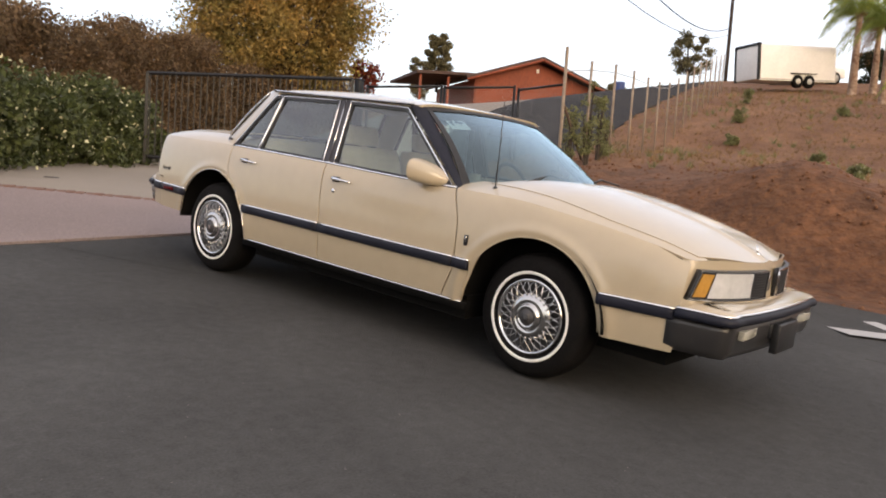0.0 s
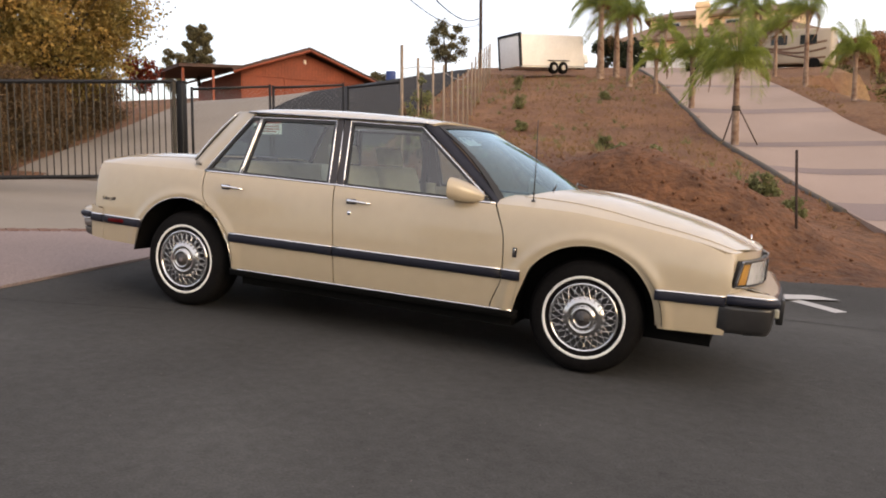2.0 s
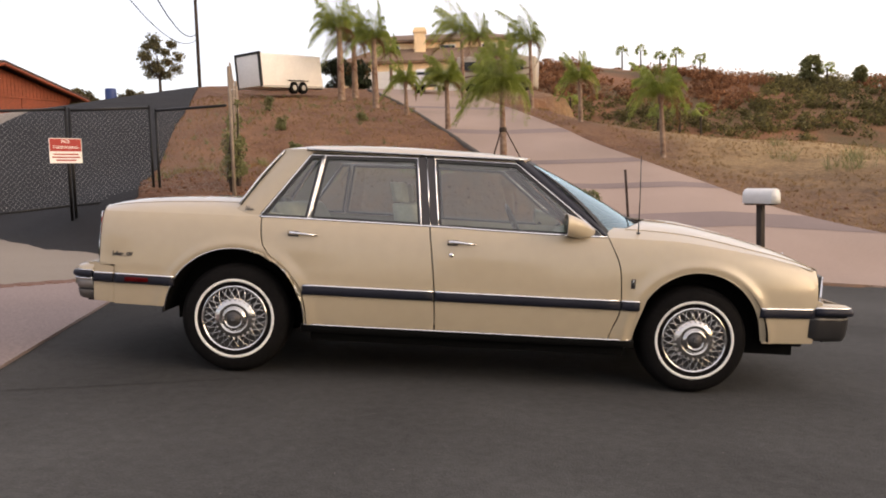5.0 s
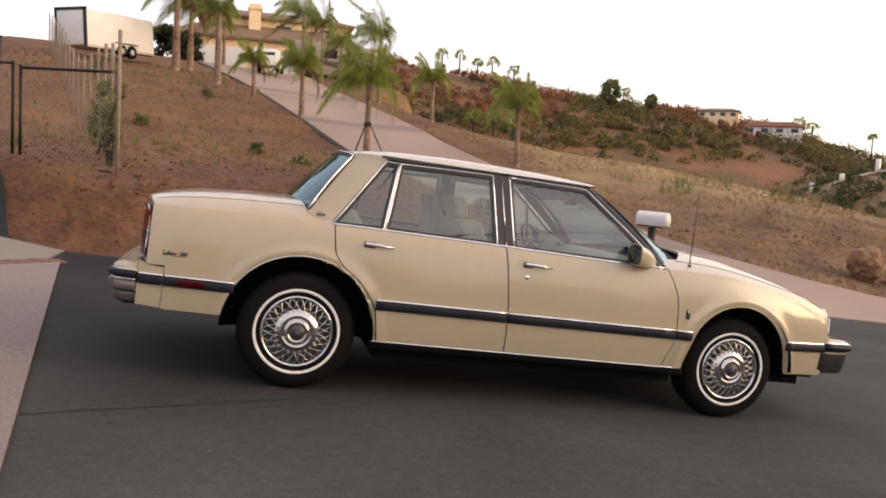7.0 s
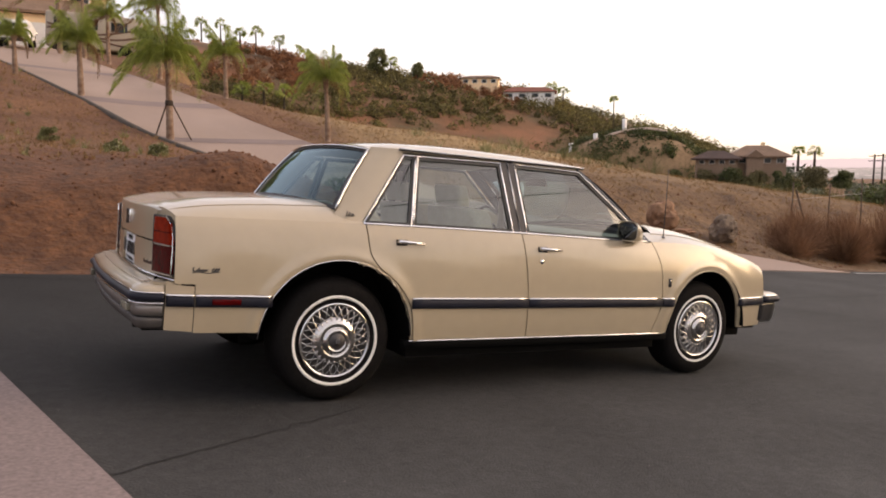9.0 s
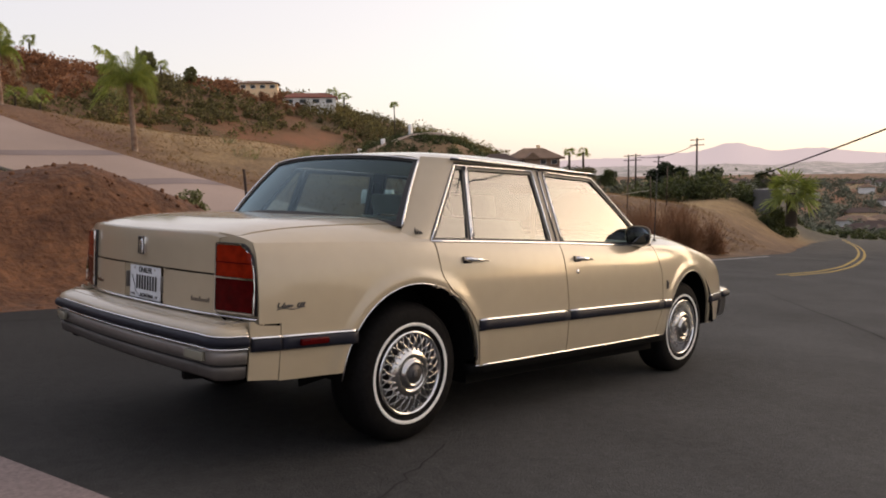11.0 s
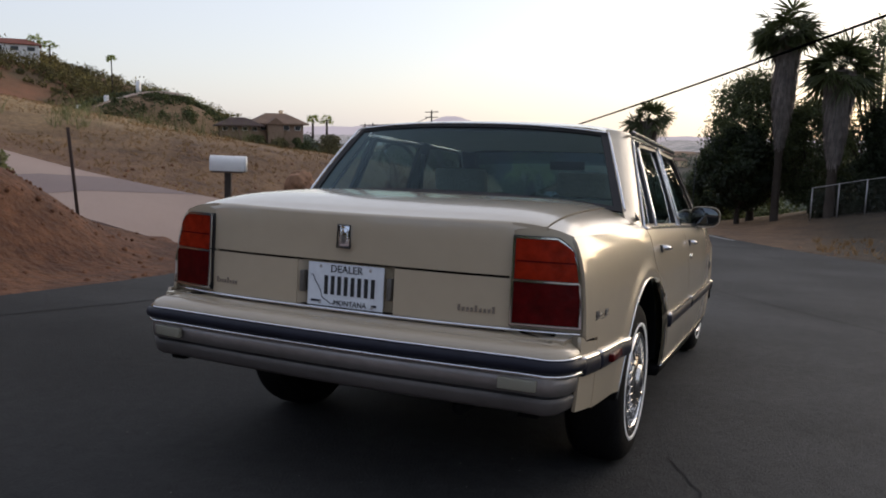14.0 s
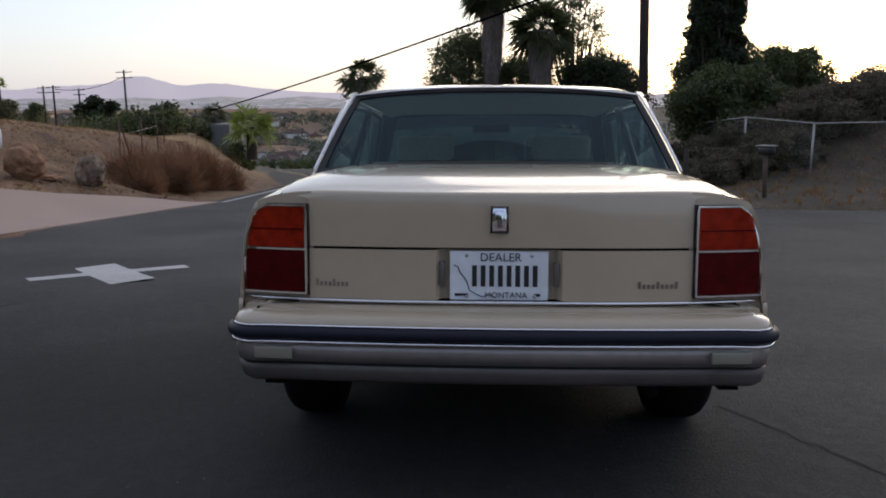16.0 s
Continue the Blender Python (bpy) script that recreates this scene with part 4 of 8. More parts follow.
bl_zlow = lambda y: 1.048 - 0.035 * (abs(y) / 0.76) ** 2.4
bl_ztop = lambda y: 1.383 - 0.03 * (abs(y) / 0.62) ** 2.4
ws_low = lambda y: 1.185 - 0.32 * (abs(y) / 0.77) ** 2.2
ws_zlow = lambda y: 0.998 - 0.065 * (abs(y) / 0.77) ** 2.4
ws_ztop = lambda y: 1.388 - 0.022 * (abs(y) / 0.62) ** 2.4
_bl = lambda t, y: blade(y, t, 0.765, 0.625, BL_BOT, bl_zlow, BL_TOP, bl_ztop, 0.012)
_ws = lambda t, y: blade(y, t, 0.795, 0.625, ws_low, ws_zlow, WS_TOP, ws_ztop, 0.02)
back_window = link("rear_window", join(grid(_bl, [0, 0.05], steps(-1, 1, 30)), grid(_bl, [0.955, 1], steps(-1, 1, 30)), grid(_bl, steps(0, 1, 12), [-1, -0.955]), grid(_bl, steps(0, 1, 12), [0.955, 1])), RUBBER, car, "sloping rear window with black seal", solid=0.01)
_g = link("pane", grid(lambda t, y: tuple(Vector(_bl(t, y)) - Vector((-0.004, 0, 0.004))), steps(0.02, 0.98, 12), steps(-0.98, 0.98, 24)), REAR_SCREEN, back_window, "lightly tinted glass")
_g.visible_shadow = False
for _y in (-1, 1):
    link("chrome_edge", tube([tuple(Vector(_bl(t, _y * 1.01)) + Vector((-0.004, 0, 0.004))) for t in steps(0, 1, 12)], 0.006, 6), CHROME, back_window)
link("chrome_edge", tube([tuple(Vector(_bl(1.0, y)) + Vector((-0.006, 0, 0.003))) for y in steps(-1, 1, 24)], 0.005, 6), CHROME, back_window)
windshield = link("windshield", join(grid(_ws, [0, 0.035], steps(-1, 1, 30)), grid(_ws, [0.95, 1], steps(-1, 1, 30)), grid(_ws, steps(0, 1, 12), [-1, -0.955]), grid(_ws, steps(0, 1, 12), [0.955, 1])), RUBBER, car, "sloping windshield with black seal", solid=0.01)
_g = link("pane", grid(lambda t, y: tuple(Vector(_ws(t, y)) - Vector((0.004, 0, 0.004))), steps(0.01, 0.99, 12), steps(-0.98, 0.98, 24)), SCREEN, windshield, "lightly tinted glass")
_g.visible_shadow = False
_g = link("shade_band", grid(lambda t, y: tuple(Vector(_ws(t, y)) - Vector((0.012, 0, 0.012))), steps(0.76, 0.97, 4), steps(-0.97, 0.97, 24)), SHADE, windshield, "dark blue shade band")
_g.visible_shadow = False

for _s in (-1, 1):
    # rear roof pillar, from the side window's edge round to the rear window
    def c_pillar(u, v, s=_s):
        z0, z1 = 0.935, 1.372
        z = z0 + (z1 - z0) * v
        xa = -1.300 + (z - 0.935) * (0.300 / 0.415)
        b = _bl(min(max((z - 1.01) / 0.345, 0), 1), 1)
        xb, yb = (b[0] + 0.01, abs(b[1])) if z > 1.01 else (-1.43 - (1.01 - z) * 0.15, 0.765 + (1.01 - z) * 0.6)
        x = xa + (xb - xa) * u
        y = pillar_y(xa, z) * (1 - u) + yb * u + 0.010 * math.sin(math.pi * u)
        return (x, s * y, z)
    link("rear_pillar", grid(c_pillar, steps(0, 1, 10), steps(0, 1, 16)), PAINT, car, solid=0.012)
    # windshield pillar
    def a_pillar(u, v, s=_s):
        z = 0.915 + (1.366 - 0.915) * v
        xa = 0.845 + (0.272 - 0.832) * (z - 0.915) / 0.437
        b = _ws(min(max((z - 0.935) / 0.43, 0), 1), 1)
        x = xa + (b[0] - xa) * u
        return (x, s * (pillar_y(xa, z) * (1 - u) + abs(b[1]) * u + 0.012 * math.sin(math.pi * u)), z)
    link("windshield_pillar", grid(a_pillar, steps(0, 1, 6), steps(0, 1, 16)), NAVY, car, solid=0.012)
    link("drip_rail", tube([(x, _s * (pillar_y(x, 1.366) + 0.012), min(1.368, roof_top(x) - 0.024)) for x in steps(-1.03, 0.31, 24)], 0.007, 6), SMOKE, car)
    link("drip_rail_trim", tube([(x, _s * (pillar_y(x, 1.366) + 0.020), min(1.374, roof_top(x) - 0.018)) for x in steps(-1.03, 0.31, 24)], 0.005, 6), CHROME, car)

# side mouldings with a bright upper edge
for _s in (-1, 1):
    for _a, _b in ((-0.99, -0.204), (-0.196, 0.918), (0.926, 1.035), (1.79, 2.16), (-2.277, -2.152), (-2.143, -1.775)):
        z0 = 0.525 if _a > -1.5 else 0.532
        if _a > 1.5:
            z0 = 0.512
        mould = link("side_moulding", sweep([(x, _s * side_y(x, z0), z0, 0, _s) for x in steps(_a, _b, 12)], [(-0.004, -0.03), (0.012, -0.028), (0.018, -0.015), (0.018, 0.013), (0.012, 0.024), (-0.004, 0.026)]), NAVY, car)
        link("bright_edge", sweep([(x, _s * side_y(x, z0), z0, 0, _s) for x in steps(_a, _b, 12)], [(-0.004, 0.024), (0.014, 0.020), (0.015, 0.031), (-0.004, 0.034)]), CHROME, mould)
    link("side_marker", box(-2.07, -1.93, _s * 0.885 - 0.012, _s * 0.885 + 0.012, 0.518, 0.545), RED_LENS, car, "red rear side marker", bevel=0.004)
    # wheel opening lips
    for _h, _w, _t in ARCHES:
        pts = []
        for _a in steps(4, 176, 40):
            x = _h + _w * math.cos(radians(_a))
            z = max(0.335, HUB_Z - 0.02 + _t * math.sin(radians(_a)) ** 0.92)
            pts.append((x, _s * (side_y(x, z) + 0.001), z))
        link("wheel_lip", tube(pts, 0.0035, 6), CHROME if _h == HUB_R else PAINT, car)


# bumpers
def bumper_path(xc, corner, wide, x_end, w_end, sign):
    """The bumper's line seen from above, from one side round to the other."""
    pts = [(x_end, -w_end)]
    pts += [(x_end + (xc - sign * corner - x_end) * k, -(w_end + (wide - w_end) * k)) for k in (0.35, 0.7, 1.0)]
    for a in (20, 40, 60, 80):
        pts.append((xc - sign * corner + sign * (corner * 0.8) * math.sin(radians(a)), -(wide - corner * 0.62 * (1 - math.cos(radians(a))))))
    y0 = -pts[-1][1]
    pts += [(xc - sign * 0.03 * (abs(k) / 1.0) ** 2 * 1.0, -y0 * 0.9 * k) for k in (1.0, 0.7, 0.35, 0)]
    full = pts + [(x, -y) for x, y in pts[-2::-1]]
    out = []
    for i, (x, y) in enumerate(full):
        a, b = full[max(i - 1, 0)], full[min(i + 1, len(full) - 1)]
        d = Vector((b[0] - a[0], b[1] - a[1])).normalized()
        nx, ny = sign * abs(d.y), (d.x if sign < 0 else -d.x)
        if y * ny < 0:
            ny = -ny
        out.append((x, y, 0, nx, ny))
    return out


_rb = bumper_path(-2.442, 0.13, 0.828, -2.286, 0.834, -1)
bumper = link("rear_bumper", sweep(_rb, [(-0.20, 0.622), (-0.10, 0.615), (-0.035, 0.603), (-0.008, 0.592), (0.003, 0.576), (0.004, 0.562), (-0.02, 0.556), (-0.20, 0.556)]), PAINT, car, "cream bumper with black rubber strip")
link("top_crease", sweep(_rb, [(-0.052, 0.604), (-0.048, 0.6095), (-0.044, 0.604)]), PAINT, bumper)
link("rubber_strip", sweep(_rb, [(-0.06, 0.565), (0.008, 0.565), (0.022, 0.559), (0.026, 0.548), (0.024, 0.534), (0.012, 0.526), (-0.06, 0.524)]), NAVY, bumper)
link("bright_strip", sweep(_rb, [(-0.02, 0.524), (0.013, 0.524), (0.015, 0.514), (-0.02, 0.510)]), CHROME, bumper)
link("bright_strip", sweep(_rb, [(-0.04, 0.566), (0.008, 0.565), (0.010, 0.570), (-0.04, 0.574)]), CHROME, bumper)
_rc = bumper_path(-2.442, 0.13, 0.822, -2.286, 0.828, -1)
link("lower_cover", sweep(_rc, [(-0.12, 0.520), (0.003, 0.512), (0.006, 0.490), (0.000, 0.456), (-0.03, 0.452)]), ARGENT, bumper, "satin silver lower cover")
link("cover_groove", sweep(_rc, [(-0.05, 0.457), (-0.010, 0.456), (-0.014, 0.443), (-0.05, 0.440)]), SMOKE, bumper)
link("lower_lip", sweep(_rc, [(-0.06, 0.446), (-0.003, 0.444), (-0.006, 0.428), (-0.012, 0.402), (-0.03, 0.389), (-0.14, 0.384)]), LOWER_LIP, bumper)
for _s in (-1, 1):
    link("reflector", moved(box(-0.012, 0.006, -0.06, 0.06, -0.018, 0.018), pose(-2.430, _s * 0.682, 0.487, 0, 0, -_s * 5)), mat("lamp_lens", (0.32, 0.31, 0.24), 0.25), bumper, "clear lamp let into the bumper", bevel=0.003)
    link("tow_hook", box(-2.36, -2.26, _s * 0.70 - 0.03, _s * 0.70 + 0.03, 0.37, 0.395), DARK, car)
_fb = bumper_path(2.440, 0.11, 0.720, 2.165, 0.748, 1)
fbumper = link("front_bumper", sweep(_fb, [(-0.16, 0.582), (-0.10, 0.577), (-0.03, 0.566), (-0.004, 0.556), (0.003, 0.545), (-0.02, 0.540), (-0.16, 0.540)]), PAINT, car, "cream bumper with black rubber strip")
link("rubber_strip", sweep(_fb, [(-0.06, 0.543), (0.012, 0.543), (0.024, 0.534), (0.026, 0.514), (0.018, 0.502), (-0.06, 0.500)]), NAVY, fbumper)
link("bright_strip", sweep(_fb, [(-0.04, 0.548), (0.008, 0.544), (0.011, 0.551), (-0.03, 0.558)]), CHROME, fbumper)
_fc = bumper_path(2.436, 0.12, 0.714, 2.130, 0.752, 1)
link("lower_cover", sweep(_fc, [(-0.14, 0.504), (0.004, 0.502), (0.006, 0.470), (0.004, 0.425), (-0.003, 0.372), (-0.020, 0.338), (-0.14, 0.320)]), CHARCOAL, fbumper, "glossy charcoal lower cover")
for _s in (-1, 1):
    link("fog_lamp", moved(box(-0.02, 0.012, -0.11, 0.11, -0.022, 0.022), pose(2.425, _s * 0.46, 0.452, 0, 0, -_s * 3)), mat("fog_lens", (0.55, 0.53, 0.45), 0.2), fbumper, "clear lamp let into the bumper", bevel=0.004)
    link("splash_guard", box(1.86, 2.10, _s * 0.68 - 0.06, _s * 0.68 + 0.09, 0.300, 0.345), DARK, car, bevel=0.01)
link("plate_bracket", join(box(2.445, 2.485, -0.155, 0.155, 0.325, 0.48), box(2.42, 2.45, -0.18, 0.18, 0.40, 0.48)), SMOKE, car, "black plastic plate bracket", bevel=0.006)


# the nose: lamps, grilles and the centre bridge
def face(y0, y1, z0, z1, out, s=1, n=10):
    """A patch of the nose; its outer corner leans in towards the top."""
    def at(u, v):
        y, z = y0 + (y1 - y0) * u, z0 + (z1 - z0) * v
        y -= 0.32 * (z - 0.59) * smooth01(0.50, 0.66, y)
        return (nose_x(y) - 0.018 + out - 0.15 * max(0, y - 0.62) ** 1.2, s * y, z)
    return grid(at, steps(0, 1, n), steps(0, 1, 4))


link("nose_panel", grid(lambda u, v: (nose_x(u) - 0.03 + 0.02 * (1 - v) - 0.25 * max(0, abs(u) - 0.62) ** 1.2, math.copysign(min(abs(u), side_y(2.17, 0.545 + v * 0.22) - 0.006), u), 0.545 + v * (hood_z(nose_x(u) - 0.05, u) + 0.002 - 0.545)), steps(-0.75, 0.75, 40), steps(0, 1, 8)), PAINT, car, solid=0.012)
for _s in (-1, 1):
    head = link("headlamp", face(0.085, 0.722, 0.585, 0.735, 0.022, _s), SMOKE, car, "wide headlamp with amber corner", solid=0.02)
    link("head_lens", face(0.285, 0.622, 0.600, 0.722, 0.030, _s), HEAD_LENS, head, solid=0.015)
    link("amber_corner", face(0.636, 0.702, 0.604, 0.716, 0.030, _s, 6), AMBER, head, solid=0.02)
    link("grille", face(0.100, 0.277, 0.600, 0.722, 0.026, _s), SMOKE, head, solid=0.01)
    for _k in range(9):
        _z = 0.606 + _k * 0.0138
        link("grille_bar", face(0.103, 0.275, _z, _z + 0.005, 0.031, _s, 4), RUBBER, head, solid=0.008)
    for _z in (0.590, 0.730):
        link("bezel", face(0.087, 0.720, _z - 0.004, _z + 0.004, 0.032, _s), CHROME, head, solid=0.008)
    for _y in (0.092, 0.281, 0.629, 0.714):
        link("bezel", face(_y - 0.003, _y + 0.003, 0.59, 0.73, 0.032, _s, 2), CHROME, head, solid=0.008)
for _s in (-1, 1):
    link("lamp_sill", face(0.0, 0.735, 0.556, 0.584, 0.022, _s), PAINT, car, solid=0.03)
link("nose_emblem", face(-0.012, 0.012, 0.62, 0.70, 0.012, 1, 2), CHROME, car, "slim upright emblem", solid=0.006)
link("hood_ornament", join(tube([(2.255, 0, 0.79), (2.25, 0, 0.845)], [0.006, 0.004]), box(2.225, 2.27, -0.012, 0.012, 0.785, 0.806)), CHROME, car)

# emblems and handles
MIRROR = mat("mirror_glass", (0.12, 0.13, 0.135), 0.04, 1.0)
for _s in (-1, 1):
    fe = link("fender_emblem", box(0.978, 1.004, _s * (side_y(1, 0.655)) - 0.006, _s * (side_y(1, 0.655)) + 0.006, 0.628, 0.686), SMOKE, car, bevel=0.003)
    link("bright_mark", box(0.985, 0.997, _s * (side_y(1, 0.655)) - 0.008, _s * (side_y(1, 0.655)) + 0.008, 0.645, 0.680), COVER, fe, bevel=0.002)
    script = link("quarter_script", tube([(-2.165 + 0.128 * t, _s * (side_y(-2.165 + 0.128 * t, 0.675) + 0.002), 0.668 + 0.004 * t + 0.003 * math.sin(8 * t)) for t in steps(0, 1, 12)], 0.0022, 5), DARK_ARGENT, car, "dark italic script badge")
    for _u0, _u1, _a, _w in ((0.0, 0.030, 0.009, 1.2), (0.024, 0.090, 0.0045, 6.5), (0.094, 0.128, 0.008, 2.6)):
        link("stroke", tube([(-2.165 + _u0 + (_u1 - _u0) * t + 0.008 * math.cos(2 * math.pi * _w * t), _s * (side_y(-2.165 + _u0, 0.69) + 0.003), 0.676 + _a + _a * math.sin(2 * math.pi * _w * t + 0.8)) for t in steps(0, 1, 44)], 0.0030, 5), DARK_ARGENT, script)
    for _i in range(3):
        _x = -1.372 + _i * 0.017
        link("pillar_emblem", tube([(_x, _s * 0.815, 0.980), (_x + 0.004, _s * 0.806, 1.010 - 0.006 * _i), (_x + 0.014, _s * 0.815, 0.982)], 0.003, 5), DARK_ARGENT, car)
    for _x, _z in ((-1.075, 0.855), (-0.115, 0.848)):
        y = side_y(_x, _z)
        handle = link("door_handle", box(_x - 0.02, _x + 0.045, _s * y - 0.008, _s * y + 0.008, _z - 0.016, _z + 0.018), SMOKE, car, "chrome pull handle", bevel=0.004)
        link("grip", tube([(_x - 0.012, _s * (y + 0.004), _z + 0.006), (_x, _s * (y + 0.024), _z + 0.006), (_x + 0.09, _s * (y + 0.028), _z + 0.002), (_x + 0.155, _s * (y + 0.016), _z - 0.002)], [0.012, 0.012, 0.008, 0.006], 8), CHROME, handle)
    link("door_lock", moved(lathe([(0, 0.006), (0.012, 0.005), (0.015, 0)], 16, "y"), Matrix.Translation((-0.108, _s * side_y(-0.108, 0.775), 0.775)) @ Matrix.Diagonal((1, _s, 1, 1))), CHROME, car)
    # door mirror
    def shell(u, a, s=_s):
        t = abs(u)
        x = 0.570 + 0.190 * t
        k = (1 - t ** 1.9) ** 0.6
        q = (abs(math.cos(a)) ** 3.2 + abs(math.sin(a)) ** 3.2) ** (-1 / 3.2)
        return (x, s * (0.890 - 0.075 * t + 0.094 * k * q * math.cos(a)), 0.992 - 0.042 * t + 0.066 * k * q * math.sin(a))
    mirror = link("door_mirror", grid(shell, [*steps(0, 0.9, 9), 0.95, 0.985, 1.0], [2 * math.pi * i / 28 for i in range(29)]), PAINT, car, "cream door mirror on a black foot", solid=0.006)
    link("mirror_glass", moved(lathe([(0, -0.0030), (0.047, -0.0029), (0.049, 0)], 24, "x"), Matrix.Translation((0.575, _s * 0.890, 0.992)) @ pose(0, 0, 0, 0, -9, 0) @ Matrix.Diagonal((1, 1.72, 1.18, 1))), MIRROR, mirror)
    link("mirror_foot", moved(box(-0.05, 0.03, -0.045, 0.03, -0.018, 0.016), pose(0.645, _s * 0.835, 0.948)), SMOKE, mirror, bevel=0.01)
link("trunk_emblem", join(box(-2.338, -2.315, -0.024, 0.024, 0.848, 0.922), box(-2.342, -2.336, -0.014, 0.014, 0.858, 0.912)), CHROME, car, "upright chrome emblem", bevel=0.004)
link("emblem_rim", tube([(-2.341, y, z) for y, z in ((-0.026, 0.846), (0.026, 0.846), (0.024, 0.924), (-0.024, 0.924), (-0.026, 0.846))], 0.004, 5), SMOKE, car)
link("emblem_mark", box(-2.3445, -2.3415, -0.008, 0.008, 0.862, 0.886), LAMP_GREY, car, smooth=False)
for _y0, _w, _n in ((0.577, 0.11, 8), (-0.428, 0.13, 9)):
    for _i in range(_n):
        _y = _y0 - _w * _i / _n
        link("tail_script", box(tail_x(_y) - 0.006, tail_x(_y), _y - _w / _n * 0.55, _y, 0.672, 0.685 + 0.008 * (_i % 4 == 0)), COVER, car, smooth=False)
antenna = link("antenna", tube([(1.035, -0.755, 0.955), (1.03, -0.757, 1.2), (1.02, -0.76, 1.43)], [0.004, 0.003, 0.0025], 6), SMOKE, car, "thin black radio antenna")
link("base", moved(lathe([(0.0, 0.02), (0.012, 0.018), (0.016, 0.0)], 12, "z"), Matrix.Translation((1.035, -0.755, 0.945))), SMOKE, antenna)
link("cowl_grille", grid(lambda u, v: (_cowl(v) - 0.06 + 0.07 * u, v, 0.965 + 0.02 * u - 0.05 * (abs(v) / 0.74) ** 2.4), steps(0, 1, 2), steps(-0.74, 0.74, 20)), SMOKE, car)
for _y in (-0.35, 0.3):
    link("wiper", tube([(1.10, _y - 0.2, 1.005), (1.03, _y + 0.15, 1.055), (1.06, _y + 0.35, 1.03)], 0.006, 6), SMOKE, car)

# underbody and wheel housings
link("floor_pan", box(-0.95, 0.98, -0.80, 0.80, 0.20, 0.33), DARK, car, smooth=False)
link("engine_bay", box(1.0, 2.1, -0.60, 0.60, 0.22, 0.70), DARK, car, smooth=False)
link("trunk_well", box(-2.24, -1.0, -0.58, 0.58, 0.37, 0.70), DARK, car, smooth=False)
link("rear_axle", tube([(-1.407, -0.7, 0.30), (-1.407, 0.7, 0.30)], 0.045, 8), DARK, car)
for _s in (-1, 1):
    for _h in (HUB_F, HUB_R):
        link("wheel_housing", grid(lambda a, v, h=_h, s=_s: (h + 0.44 * math.cos(radians(a)), s * (0.56 + (side_y(h, 0.7) - 0.585) * v), HUB_Z + 0.445 * math.sin(radians(a))), steps(2, 178, 24), steps(0, 1, 3)), DARK, car)
for _s in (-1, 1):
    for _h in (HUB_F, HUB_R):
        link("well_wall", grid(lambda a, v, h=_h, s=_s: (h + 0.44 * v * math.cos(radians(a)), s * 0.565, HUB_Z + 0.445 * v * math.sin(radians(a))), steps(-8, 188, 20), [0.05, 1.0]), DARK, car)
link("exhaust_pipe", tube([(-1.9, -0.45, 0.34), (-2.36, -0.47, 0.365)], 0.025, 10), DARK, car)

# wheels
for _s in (-1, 1):
    for _h in (HUB_F, HUB_R):
        wheel = new("wheel")
        wheel.parent = car
        wheel.matrix_basis = pose(_h, _s * (0.85 if _h == HUB_R else 0.802), HUB_Z, 0, 0, 0 if _s < 0 else 180)
        tagged(wheel, "whitewall tyre with a chrome wire wheel cover")
        link("tyre", lathe([(0.195, 0.02), (0.205, 0.0), (0.225, -0.010), (0.258, -0.014), (0.298, -0.006), (0.320, 0.012), (0.330, 0.032), (0.335, 0.055), (0.335, 0.15), (0.328, 0.185), (0.305, 0.205), (0.25, 0.21), (0.2, 0.19)], 64), TYRE, wheel)
        link("whitewall", lathe([(0.226, -0.0115), (0.228, -0.0145), (0.240, -0.0160), (0.242, -0.0135)], 64), WHITEWALL, wheel)
        link("rim", lathe([(0.200, 0.006), (0.204, -0.006), (0.198, -0.014), (0.190, -0.012), (0.186, -0.002), (0.185, 0.015)], 64), CHROME, wheel)
        link("cover_back", lathe([(0.19, 0.02), (0.10, 0.03), (0.0, 0.03)], 40), SMOKE, wheel)
        link("cover_hub", lathe([(0.130, 0.014), (0.128, -0.003), (0.120, -0.010), (0.096, -0.021), (0.082, -0.025), (0.079, -0.019), (0.071, -0.019), (0.068, -0.032), (0.058, -0.037), (0.049, -0.036), (0.046, -0.029), (0.0, -0.029)], 48), HUB_CAP, wheel)
        link("hub_emblem", join(lathe([(0.045, -0.031), (0.044, -0.035), (0.0, -0.035)], 32), box(-0.016, 0.016, -0.040, -0.034, -0.018, 0.018)), DARK_ARGENT, wheel)
        link("hub_badge", join(box(-0.010, -0.002, -0.042, -0.039, -0.012, 0.012), box(0.003, 0.011, -0.042, -0.039, -0.012, 0.012)), CHROME, wheel, smooth=False)
        spokes = []
        for _k in range(24):
            a = 2 * math.pi * _k / 24
            for _d in (0.235, -0.235):
                b = a + _d
                spokes.append(tube([(0.122 * math.cos(a), -0.011 - 0.003 * (_d > 0), 0.122 * math.sin(a)), (0.156 * math.cos(a + _d * 0.5), -0.013, 0.156 * math.sin(a + _d * 0.5)), (0.188 * math.cos(b), -0.001, 0.188 * math.sin(b))], 0.0027, 5, False))
            spokes.append(tube([(0.128 * math.cos(a), -0.002, 0.128 * math.sin(a)), (0.124 * math.cos(a), -0.013, 0.124 * math.sin(a)), (0.112 * math.cos(a), -0.017, 0.112 * math.sin(a))], 0.0038, 5, True))
        tagged(link("wire_spokes", join(*spokes), SPOKE, wheel), kind="stuff")

